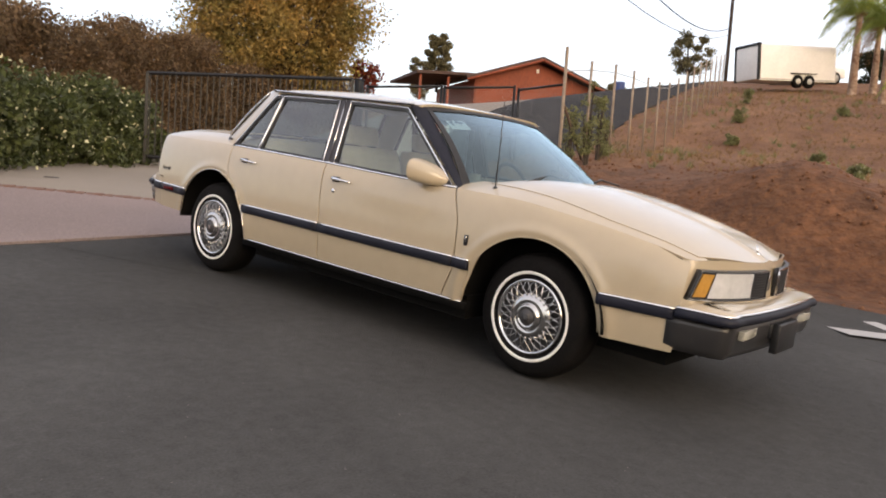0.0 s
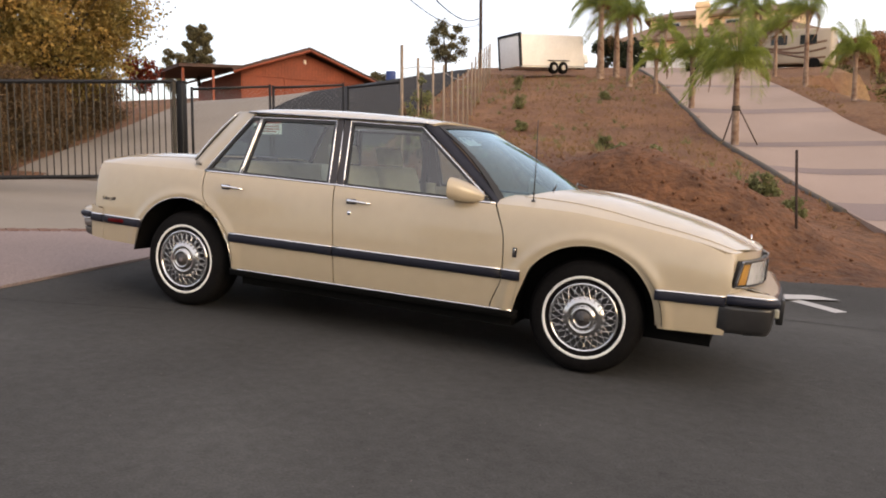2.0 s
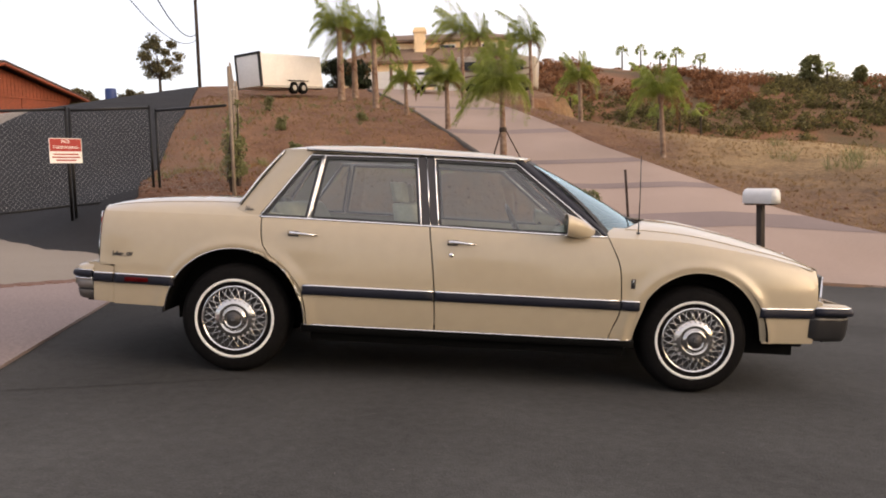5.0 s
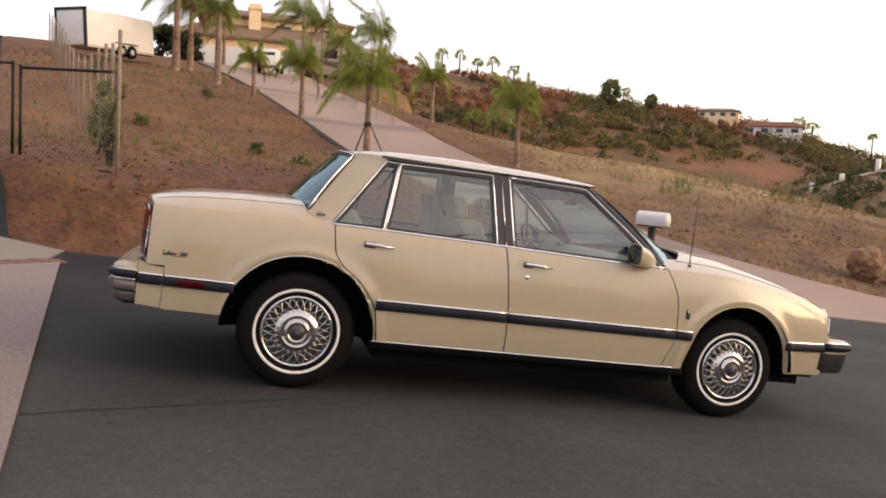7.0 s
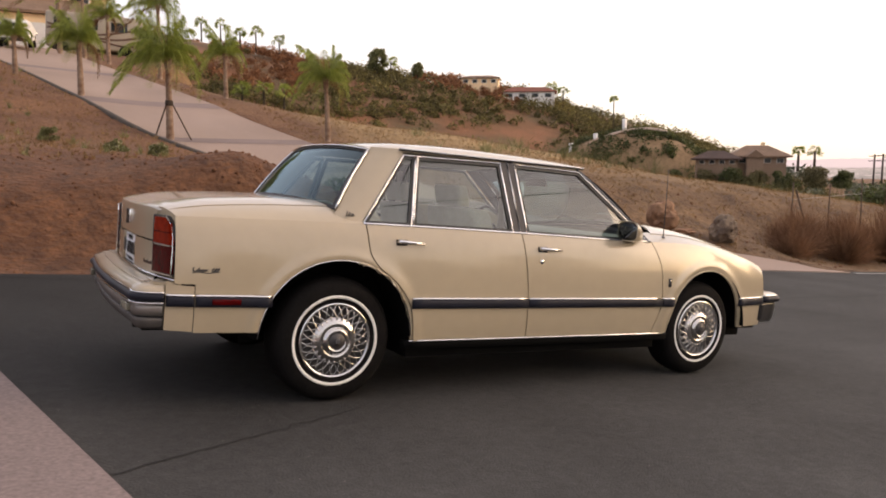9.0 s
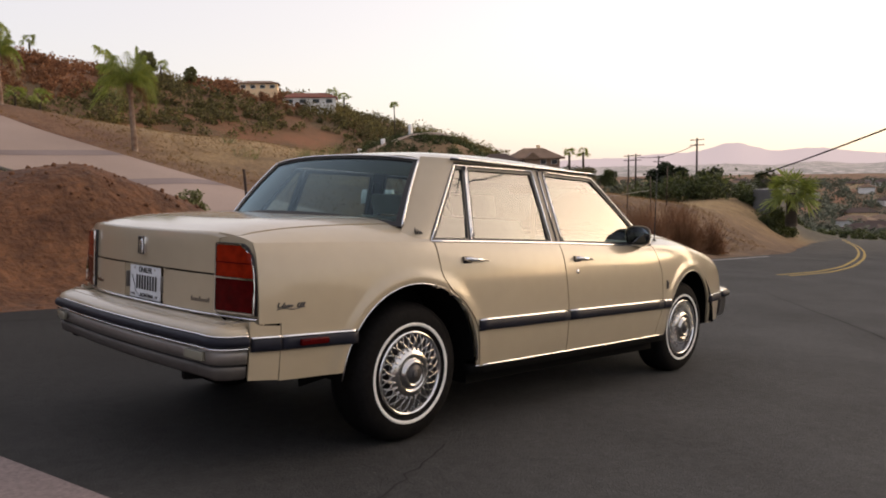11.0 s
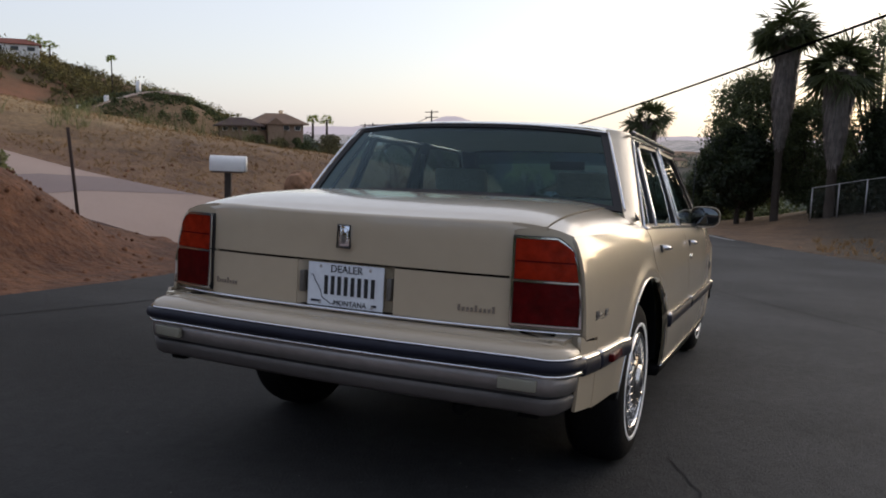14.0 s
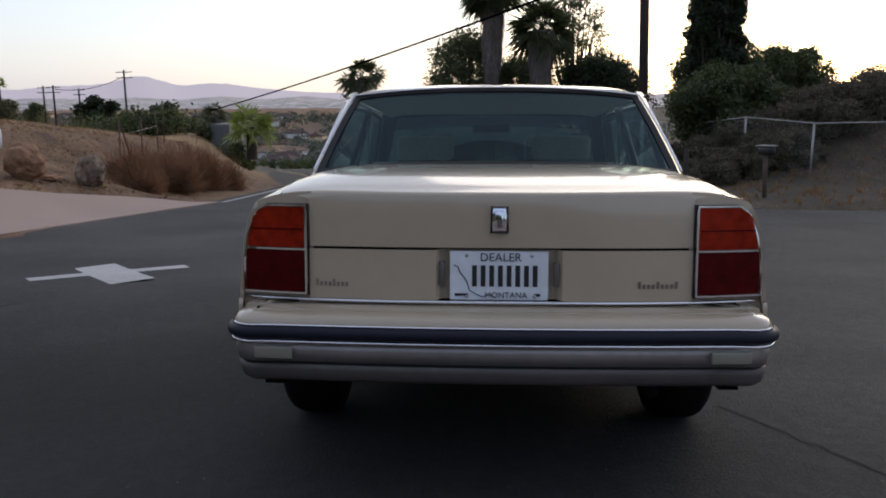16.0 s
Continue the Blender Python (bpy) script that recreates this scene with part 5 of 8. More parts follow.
# cabin
link("cabin_floor", box(-0.93, 0.94, -0.78, 0.78, 0.33, 0.36), CLOTH, car, smooth=False)
link("headliner", grid(lambda u, v: tuple(Vector(roof(u, v * 0.97)) - Vector((0, 0, 0.035))), steps(0.02, 0.98, 12), steps(-1, 1, 12)), VINYL, car)
link("parcel_shelf", grid(lambda u, v: (-1.52 + 0.42 * u, v, 1.0 - 0.04 * u), steps(0, 1, 3), steps(-0.72, 0.72, 8)), CLOTH, car, solid=0.02)
link("high_stop_lamp", box(-1.42, -1.32, -0.11, 0.11, 1.0, 1.06), SMOKE, car, bevel=0.01)
link("dashboard", grid(lambda a, v: (0.86 - 0.2 * math.sin(a), v, 0.78 + 0.17 * math.cos(a)), steps(-1.2, 1.9, 12), steps(-0.74, 0.74, 8)), VINYL, car, solid=0.02)
link("steering_wheel", moved(join(lathe([(0.19 + 0.013 * math.cos(t), 0.013 * math.sin(t)) for t in steps(0, 2 * math.pi, 10)], 40, "x"), lathe([(0.06, 0.0), (0.05, -0.02), (0, -0.02)], 20, "x"), tube([(0, -0.19, 0), (0, 0.19, 0)], 0.015, 6)), pose(0.38, 0.38, 0.90, 0, -25, 0)), SMOKE, car)


def seat_shape(x0, x1, y0, y1, z0, z1, lean):
    """A padded block with rounded edges that leans back."""
    v, f = [], []
    n, m = 10, 8
    for i in range(n + 1):
        for j in range(m * 4):
            t = i / n
            a = 2 * math.pi * j / (m * 4)
            ca, sa = math.cos(a), math.sin(a)
            q = 5
            r = (abs(ca) ** q + abs(sa) ** q) ** (-1 / q)
            sh = 1 - 0.10 * (abs(2 * t - 1)) ** 6
            v.append(((x0 + x1) / 2 + (x1 - x0) / 2 * r * ca * sh - lean * t, (y0 + y1) / 2 + (y1 - y0) / 2 * r * sa * sh, z0 + (z1 - z0) * t))
    k = m * 4
    for i in range(n):
        f += [(i * k + j, i * k + (j + 1) % k, (i + 1) * k + (j + 1) % k, (i + 1) * k + j) for j in range(k)]
    return v, f + [tuple(range(k)), tuple(range(n * k, n * k + k))]


for _y0, _y1 in ((-0.68, -0.05), (0.05, 0.68)):
    link("front_seat_cushion", seat_shape(-0.30, 0.25, _y0, _y1, 0.36, 0.62, -0.02), CLOTH, car)
    link("front_seat_back", seat_shape(-0.38, -0.20, _y0, _y1, 0.55, 1.06, 0.13), CLOTH, car)
    link("headrest", seat_shape(-0.50, -0.40, _y0 + 0.16, _y1 - 0.16, 1.07, 1.20, 0.03), CLOTH, car)
link("rear_seat_cushion", seat_shape(-0.95, -0.50, -0.70, 0.70, 0.36, 0.60, -0.02), CLOTH, car)
link("rear_seat_back", seat_shape(-1.14, -0.97, -0.70, 0.70, 0.76, 1.03, 0.14), CLOTH, car)
for _s in (-1, 1):
    link("door_trim_panel", grid(lambda x, z, s=_s: (x, s * (side_y(x, min(z, 0.92)) - 0.07), z), steps(-0.94, 0.80, 20), steps(0.35, 0.925, 6)), VINYL, car, "cream padded inner panel")
    link("quarter_trim_panel", grid(lambda x, z, s=_s: (x, s * (side_y(x, min(z, 0.92)) - 0.07), z), steps(-1.28, -0.94, 6), steps(0.76, 0.935, 3)), VINYL, car, "cream padded inner panel")
    link("seat_belt", sweep([(-0.30, _s * 0.70, 0.6 + 0.7 * t, 1, 0) for t in (0, 0.5, 1)], [(-0.025, 0), (0.025, 0), (0.025, 0.002), (-0.025, 0.002)]), VINYL, car)
    link("inner_post", box(-0.31, -0.22, _s * 0.76 - 0.03 * 1, _s * 0.76 + 0.03, 0.6, 0.95), VINYL, car)
link("inside_mirror", moved(box(-0.01, 0.01, -0.12, 0.12, -0.03, 0.03), pose(0.47, 0, 1.28)), SMOKE, car, bevel=0.008)
link("window_sticker", grid(lambda u, v: tuple(Vector(_ws(0.70 + 0.13 * u, v)) - Vector((0.012, 0, 0.012))), steps(0, 1, 2), steps(-0.86, -0.66, 3)), PAPER, car, "white paper sticker with red heading")

# ---- plants ----


def raw(name, v, f, material, parent=None, label="", cat="", group="", kind="", smooth=False):
    """A mesh object from large arrays, with no clean-up."""
    me = bpy.data.meshes.new(name)
    me.from_pydata(v.tolist() if isinstance(v, np.ndarray) else [tuple(p) for p in v], [], f.tolist() if isinstance(f, np.ndarray) else f)
    me.materials.append(material)
    if smooth:
        me.shade_smooth()
    ob = new(name, me)
    if parent:
        ob.parent = parent
    return tagged(ob, label, cat, group, kind)


def leaves(centres, size, rng, flat=0.0, long=1.0):
    """One four-cornered leaf, bent along its middle, at each centre, turned at random."""
    c = np.asarray(centres)
    n = len(c)
    a = rng.normal(size=(n, 3))
    a[:, 2] *= 1 - flat
    a /= np.linalg.norm(a, axis=1, keepdims=True) + 1e-9
    b = np.cross(a, rng.normal(size=(n, 3)))
    b /= np.linalg.norm(b, axis=1, keepdims=True) + 1e-9
    s = size * rng.uniform(0.6, 1.3, (n, 1))
    v = np.stack([c - a * s * long, c + b * s * 0.55, c + a * s * long, c - b * s * 0.55], 1).reshape(-1, 3)
    return v, np.arange(n * 4).reshape(-1, 4)


def clumps(balls, per, rng, shell=0.55):
    """Points in many clumps: rows of x, y, z, radius."""
    out = []
    for x, y, z, r in balls:
        d = rng.normal(size=(per, 3))
        d /= np.linalg.norm(d, axis=1, keepdims=True)
        rad = r * (shell + (1 - shell) * rng.uniform(0, 1, (per, 1))) * rng.uniform(0.75, 1.15, (per, 1))
        p = d * rad * (1, 1, 0.8)
        out.append(p + (x, y, z))
    return np.concatenate(out)


def bush(name, x, y, w, d, h, material, label, cat="bush", turn=0.0, n=14, per=220, leaf=0.05, seed=1, base=None, group="", dot=None):
    """A shrub: stems, and a crown of small leaves in clumps that fill a box of that size."""
    rng = np.random.default_rng(seed)
    z0 = land(x, y) if base is None else base
    ob = empty(name, pose(x, y, z0 - 0.03, 0, 0, turn), label, cat, group)
    balls = []
    for _ in range(n):
        u, v, t = rng.uniform(-1, 1), rng.uniform(-1, 1), rng.uniform(0.15, 1)
        k = math.sqrt(max(0.08, 1 - 0.75 * t ** 2.5))
        r = min(w, d, h) * rng.uniform(0.22, 0.36)
        balls.append((u * max(w / 2 - r * 0.6, 0.02) * k, v * max(d / 2 - r * 0.6, 0.02) * k, max(r * 0.5, t * h - r * 0.8), r))
    v, f = leaves(clumps(balls, per, rng), leaf, rng)
    v[:, 2] = np.maximum(v[:, 2], 0.01)
    raw("crown", v, f, material, ob)
    stems = [tube([(b[0] * 0.2, b[1] * 0.2, -0.05), (b[0] * 0.6, b[1] * 0.6, b[2] * 0.5), b[:3]], [0.03, 0.02, 0.008], 5) for b in balls[:7]]
    raw("main_stem", *join(*stems), BARK_DARK, ob)
    if dot is not None:
        v, f = leaves(clumps(balls, 26, rng, 0.95), leaf * 0.7, rng)
        raw("blossom", v, f, dot, ob, "small white blossoms")
    return ob


def tree(name, x, y, height, spread_, trunk_h, material, label, seed=1, n=22, per=420, leaf=0.10, lean=0.0, base=None, bark=None, cat="tree", tall=0.75, shell=0.45):
    """A tapered trunk with limbs, and a crown of leaf clumps on them."""
    rng = np.random.default_rng(seed)
    z0 = land(x, y) if base is None else base
    ob = empty(name, pose(x, y, z0 - 0.05), label, cat)
    r0 = height * 0.022
    top = Vector((lean, 0, trunk_h))
    bars = [tube([(0, 0, -0.1), (lean * 0.4, 0, trunk_h * 0.5), top], [r0 * 1.4, r0, r0 * 0.8], 9)]
    balls = []
    for i in range(n):
        a = 2.399 * i + rng.uniform(-0.4, 0.4)
        t = (i + 0.5) / n
        rad = spread_ * math.sin(math.pi * (0.12 + 0.80 * t)) ** 0.7 * rng.uniform(0.55, 1.0)
        zc = trunk_h + (height - trunk_h) * (t * 0.92) * 1.0
        r = spread_ * rng.uniform(0.24, 0.40)
        e = (lean + rad * 0.8 * math.cos(a), rad * 0.8 * math.sin(a), zc)
        balls.append((*e, r))
        m = top * 0.5 + Vector(e) * 0.5 + Vector((0, 0, -0.05 * height))
        bars.append(tube([top + Vector((0, 0, -0.15 * trunk_h * rng.uniform(0, 1))), m, e], [r0 * 0.55, r0 * 0.3, r0 * 0.1], 5))
    raw("trunk", *join(*bars), bark or BARK_DARK, ob, smooth=True)
    v, f = leaves(clumps(balls, per, rng, shell), leaf, rng)
    raw("crown", v, f, material, ob)
    return ob


def frond(length, rise, droop, rng, width=0.5, sag=0.6, n=26):
    """One feather leaf along +x: an arched rib with hanging leaflets."""
    v, f = [], []
    prev = None
    for i in range(n + 1):
        t = i / n
        p = np.array([length * (t - 0.12 * t * t), 0, rise * t - droop * t ** 2.2])
        if prev is not None:
            k = len(v)
            w = 0.02 * (1 - t) + 0.004
            v += [prev + (0, w, 0), prev - (0, w, 0), p - (0, w, 0), p + (0, w, 0)]
            f.append((k, k + 1, k + 2, k + 3))
            if t > 0.1:
                L = width * (math.sin(math.pi * min(1, 0.12 + t * 0.82)) ** 0.6) * rng.uniform(0.7, 1.15)
                for s in (-1, 1, -0.45, 0.45):
                    k = len(v)
                    tip = p + np.array([L * rng.uniform(0.2, 0.6), s * L * rng.uniform(0.5, 0.9), -L * sag * rng.uniform(0.3, 1.2)])
                    mid = p + (tip - p) * 0.5 + np.array([0, 0, L * 0.14])
                    v += [p, mid + (0.008, 0, 0.003), tip, mid - (0.008, 0, 0.003)]
                    f.append((k, k + 1, k + 2, k + 3))
        prev = p
    return np.array(v), f


def feather_palm(x, y, trunk, crown, label, seed=1, lean=0.0, base=None, fronds=16, dry=2, wind=0.0, thick=0.12):
    """A young queen palm: ringed trunk, old leaf bases and arching feather leaves."""
    rng = np.random.default_rng(seed)
    ob = empty("palm_tree", pose(x, y, (land(x, y) if base is None else base) - 0.05), label, "palm", "palms on the hillside")
    trunk, thick = trunk * 0.80, thick * 0.56
    pts = [(lean * (t ** 1.6), 0, trunk * t) for t in steps(0, 1, 14)]
    rad = [thick * (1.35 - 0.55 * t + 0.05 * (i % 2)) for i, t in enumerate(steps(0, 1, 14))]
    raw("trunk", *tube(pts, rad, 10), BARK, ob, smooth=True)
    boots = [tube([(lean + 0.5 * thick * math.cos(a), 0.5 * thick * math.sin(a), trunk - 0.25), (lean + 1.3 * thick * math.cos(a), 1.3 * thick * math.sin(a), trunk + 0.12)], [0.05, 0.02], 5) for a in [k * 1.1 for k in range(6)]]
    raw("leaf_base", *join(*boots), BARK, ob)

    def crown_of(count, material, name, r_lo, r_hi, d_lo, d_hi):
        parts = []
        for i in range(count):
            a = 2.399 * i + rng.uniform(-0.3, 0.3)
            L = crown * rng.uniform(0.8, 1.25)
            u = (i + 0.5) / count
            k = 0.36 + 0.44 * u
            v, f = frond(L * k, L * (r_hi + (r_lo - r_hi) * u), L * (d_lo + (d_hi - d_lo) * u), rng, width=0.27 * crown, sag=0.75, n=44)
            c, s = math.cos(a), math.sin(a)
            v = v @ np.array([[c, s, 0], [-s, c, 0], [0, 0, 1]])
            v[:, 0] -= (0.22 + 0.4 * wind) * crown * (np.linalg.norm(v, axis=1) / crown) ** 2
            parts.append((v + (lean, 0, trunk), f))
        raw(name, *join(*parts), material, ob)
    crown_of(int(fronds * 1.7), FROND, "crown", 0.42, 1.22, 0.34, 1.02)
    if dry:
        crown_of(dry, FROND_DRY, "dry_fronds", 0.05, 0.15, 0.6, 0.9)
    return ob


def fan_palm(x, y, trunk, crown, skirt, label, seed=1, base=None, thick=0.22, n=34, group="tall fan palms"):
    """A fan palm: bare trunk, a skirt of dead leaves, a round head of fan leaves."""
    rng = np.random.default_rng(seed)
    ob = empty("palm_tree", pose(x, y, (land(x, y) if base is None else base) - 0.05), label, "palm", group)
    raw("trunk", *tube([(0, 0, trunk * t) for t in steps(0, 1, 8)], [thick * (1.2 - 0.3 * t) for t in steps(0, 1, 8)], 10), BARK_DARK, ob, smooth=True)
    parts = []
    for i in range(n):
        a, e = 2.399 * i, math.asin(rng.uniform(-0.62 if skirt else -0.45, 0.98))
        L = crown * rng.uniform(0.55, 1.05)
        d = np.array([math.cos(a) * math.cos(e), math.sin(a) * math.cos(e), math.sin(e)])
        side = np.cross(d, (0, 0, 1.0))
        side /= np.linalg.norm(side) + 1e-9
        up = np.cross(side, d)
        turn = rng.uniform(-1.1, 1.1)
        side, up = side * math.cos(turn) + up * math.sin(turn), up * math.cos(turn) - side * math.sin(turn)
        h = np.array((0, 0, trunk)) + d * L * 0.5
        v, f = [np.array((0, 0, trunk)) + side * 0.015, np.array((0, 0, trunk)) - side * 0.015, h - side * 0.015, h + side * 0.015], [(0, 1, 2, 3)]
        for q in range(13):
            b = radians(-78 + 13 * q)
            t = h + (d * math.cos(b) + side * math.sin(b)) * L * 0.55 - np.array((0, 0, 0.22 * L * rng.uniform(0.3, 1.5)))
            m = (h + t) / 2 + up * 0.02
            w = np.cross(t - h, up)
            w = w / (np.linalg.norm(w) + 1e-9) * 0.03 * crown
            k = len(v)
            v += [h, m + w, t, m - w]
            f.append((k, k + 1, k + 2, k + 3))
        parts.append((v, f))
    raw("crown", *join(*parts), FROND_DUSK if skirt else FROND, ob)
    if skirt:
        c = []
        for i in range(2600):
            t = rng.uniform(0, 1)
            a = rng.uniform(0, 2 * math.pi)
            r = thick * 0.9 + 0.30 * crown * t ** 0.8 * (1.15 - 0.4 * t) * rng.uniform(0.45, 1.15)
            c.append((r * math.cos(a), r * math.sin(a), trunk - skirt * (1 - t) - 0.1))
        c = np.array(c)
        n2 = len(c)
        L = rng.uniform(0.3, 0.8, (n2, 1))
        out = np.c_[c[:, :2], np.zeros(n2)]
        out /= np.linalg.norm(out, axis=1, keepdims=True)
        tang = np.c_[-out[:, 1], out[:, 0], np.zeros(n2)] * 0.05
        v = np.stack([c - tang, c + tang, c + tang * 0.3 - np.c_[np.zeros((n2, 2)), L] + out * 0.08, c - tang * 0.3 - np.c_[np.zeros((n2, 2)), L] + out * 0.08], 1).reshape(-1, 3)
        raw("dry_skirt", v, np.arange(n2 * 4).reshape(-1, 4), mat("dead_palm_thatch", (0.27, 0.225, 0.195), 0.9, 0, 0.3, 3, 0, island=0.3), ob, "hanging skirt of dead leaves")
    return ob


# ---- the hillside: palms along the drive ----
QP = "young queen palm with feathery green fronds on the slope"
main_palm = feather_palm(1.69, 18.92, 2.9, 1.75, QP, 1, fronds=24, dry=0, thick=0.15)
for _a in (0.35, 2.2):
    link("stake", tube([(0.75 * math.cos(_a), 0.75 * math.sin(_a) - 0.2, -0.15), (0.06 * math.cos(_a), 0.06 * math.sin(_a), 1.15)], 0.022, 6), WOOD, main_palm, "leaning wooden stake")
link("tie", lathe([(0.10, 1.02), (0.115, 1.05), (0.115, 1.14), (0.10, 1.17)], 16, "z"), BARK_DARK, main_palm, "dark strap round the trunk")
feather_palm(0.0, 25.0, 2.4, 1.45, QP, 2, fronds=18, dry=1, thick=0.15)
feather_palm(6.87, 19.8, 2.5, 1.5, QP, 3, lean=-0.05, fronds=15, dry=1, thick=0.13)
feather_palm(5.5, 27.15, 2.2, 1.35, QP, 4, fronds=14, dry=1, thick=0.13)
feather_palm(4.15, 33.3, 4.1, 1.9, "tall wind-bent queen palm with thin grey trunk", 5, fronds=12, dry=2, wind=0.9, thick=0.15)
feather_palm(-1.8, 29.3, 1.9, 1.2, QP, 6, fronds=14, dry=1, thick=0.14)
feather_palm(-3.45, 32.9, 4.2, 1.8, "tall queen palm with ragged fronds by the driveway", 7, fronds=15, dry=3, thick=0.22)
feather_palm(-5.75, 37.8, 4.9, 2.6, "large queen palm with long drooping fronds", 8, fronds=17, dry=4, thick=0.28)
feather_palm(-5.2, 39.6, 4.2, 2.1, "large queen palm with long drooping fronds", 18, fronds=14, dry=4, thick=0.25)
feather_palm(1.1, 46.4, 5.2, 2.4, "tall wind-bent queen palm with thin grey trunk", 9, fronds=14, dry=2, wind=1.0, thick=0.2)
feather_palm(3.0, 41.0, 3.2, 1.5, QP, 10, fronds=14, dry=2, thick=0.15)
feather_palm(2.2, 44.5, 4.6, 1.8, QP, 11, fronds=12, dry=3, thick=0.16)
feather_palm(-4.0, 52.5, 3.4, 1.7, QP, 14, fronds=13, dry=2, thick=0.18)

# ---- the cream house at the top of the drive ----
house = empty("house", pose(-1.6, 58.5, 8.9), "cream two-storey stucco house with tiled roof", "house")
link("lower_wall", box(-6.4, 7.4, -1.8, 7, -1.0, 2.75), STUCCO, house, smooth=False)
link("upper_wall", box(-4.4, 7.0, 1.5, 7, 2.7, 4.9), STUCCO, house, smooth=False)


def hip(x0, x1, y0, y1, z, h, o=0.45, ridge=0.35):
    x0, x1, y0, y1 = x0 - o, x1 + o, y0 - o, y1 + o
    d = (y1 - y0) * ridge
    m = (y0 + y1) / 2
    v = [(x0, y0, z), (x1, y0, z), (x1, y1, z), (x0, y1, z), (x0 + d, m, z + h), (x1 - d, m, z + h)]
    v += [(a, b, c - 0.18) for a, b, c in v[:4]]
    return v, [(0, 1, 5, 4), (1, 2, 5), (2, 3, 4, 5), (3, 0, 4), (0, 6, 7, 1), (1, 7, 8, 2), (2, 8, 9, 3), (3, 9, 6, 0), (6, 9, 8, 7)]


link("lower_roof", hip(-6.4, 7.4, -1.8, 4.5, 2.7, 1.5), TILE, house, smooth=False)
link("upper_roof", hip(-4.4, 7.0, 1.5, 7, 4.9, 1.0), TILE, house, smooth=False)
link("chimney", join(box(-0.85, 0.05, 0.2, 1.0, 2.5, 5.7), box(-0.95, 0.15, 0.1, 1.1, 5.3, 5.5)), STUCCO, house, smooth=False)
for _a, _b in ((-5.3, -1.1), (0.7, 3.0), (3.6, 5.8)):
    gd = link("garage_door", box(_a, _b, -1.86, -1.80, -0.6, 1.95), WHITE, house, "white panelled garage door", smooth=False)
    for _k in range(4):
        link("door_panel", box(_a + 0.06, _b - 0.06, -1.885, -1.86, -0.52 + _k * 0.62, -0.02 + _k * 0.62), WHITE, gd, smooth=False)
for _a, _z in ((-3.4, 3.4), (1.2, 3.4), (4.6, 3.4)):
    w = link("window", box(_a, _a + 1.3, 1.44, 1.5, _z, _z + 1.1), WHITE, house, "white-framed window", smooth=False)
    link("pane", box(_a + 0.08, _a + 1.22, 1.42, 1.45, _z + 0.08, _z + 1.02), WINDOW, w, smooth=False)

# red gabled house beyond the gates
red = empty("gabled_house", Matrix.Translation((-29.4, 46.2, 8.2)) @ pose(0, 0, 0, 0, 0, 58), "red wooden house with a wide gable and carport", "house")
link("gable_wall", ([(-5.0, 0, -2), (5.0, 0, -2), (5.0, 0, 0.55), (0, 0, 2.2), (-5.0, 0, 0.55), (-5, 9, -2), (5, 9, -2), (5, 9, 0.55), (0, 9, 2.2), (-5, 9, 0.55)], [(0, 1, 2, 3, 4), (5, 9, 8, 7, 6), (0, 5, 6, 1), (1, 6, 7, 2), (4, 9, 5, 0)]), RED_WOOD, red, smooth=False)
for _k in range(40):
    _x = -4.9 + _k * 0.25
    _t = 0.55 + 1.62 * (1 - abs(_x) / 5.0)
    link("board", box(_x, _x + 0.23, -0.03, 0.0, 0.36, _t), RED_WOOD, red, smooth=False)
for _x in (-4.9, -1.7, 1.5, 4.75):
    link("post", box(_x, _x + 0.14, -0.07, 0.0, -2, 0.36), RED_WOOD, red, smooth=False)
link("cross_rail", box(-5, 5, -0.08, -0.0, 0.28, 0.40), RED_WOOD, red, smooth=False)
for _s in (-1, 1):
    link("roof_slope", ([(0, -0.9, 2.42), (_s * 5.9, -0.9, 0.42), (_s * 5.9, 9.5, 0.42), (0, 9.5, 2.42)], [(0, 1, 2, 3)]), SHINGLE, red, smooth=False, solid=0.16)
    link("barge_board", tube([(0, -0.95, 2.30), (_s * 5.9, -0.95, 0.30)], 0.11, 4), RED_WOOD, red)
link("carport_roof", ([(-9.6, -0.6, 0.42), (-5.2, -0.6, 0.66), (-5.2, 7, 0.66), (-9.6, 7, 0.42)], [(0, 1, 2, 3)]), SHINGLE, red, smooth=False, solid=0.2)
for _x in (-9.3, -7.2):
    link("carport_post", box(_x, _x + 0.15, -0.3, -0.15, -2, 0.4), RED_WOOD, red, smooth=False)
link("chimney", box(2.6, 3.9, 4, 5, 0.8, 2.4), BRICK, red, smooth=False)
link("gable_lamp", box(-0.1, 0.1, -0.06, 0, 1.45, 1.75), WHITE, red)

# ---- trailer, truck, motor home and car up the hill ----
tr = empty("cargo_trailer", Matrix.Translation((-10.5, 36.9, land(-10.0, 37.5) + 0.10)) @ pose(0, 0, 0, 0, -4, 56), "white enclosed cargo trailer with black corner trim", "trailer")
link("body", box(0, 4.7, -0.95, 0.95, 0.38, 2.15), WHITE, tr, bevel=0.10)
link("rear_door", box(-0.04, 0.0, -0.85, 0.85, 0.42, 2.02), WHITE, tr, bevel=0.01)
for _y in (-0.90, 0.90):
    link("corner_trim", box(-0.06, 0.04, _y - 0.07, _y + 0.07, 0.36, 2.16), IRON, tr, smooth=False)
link("roof_trim", box(-0.06, 0.06, -0.97, 0.97, 2.08, 2.20), IRON, tr, smooth=False)
link("skirt_trim", box(0, 4.7, -0.97, -0.94, 0.34, 0.44), STEEL, tr, smooth=False)
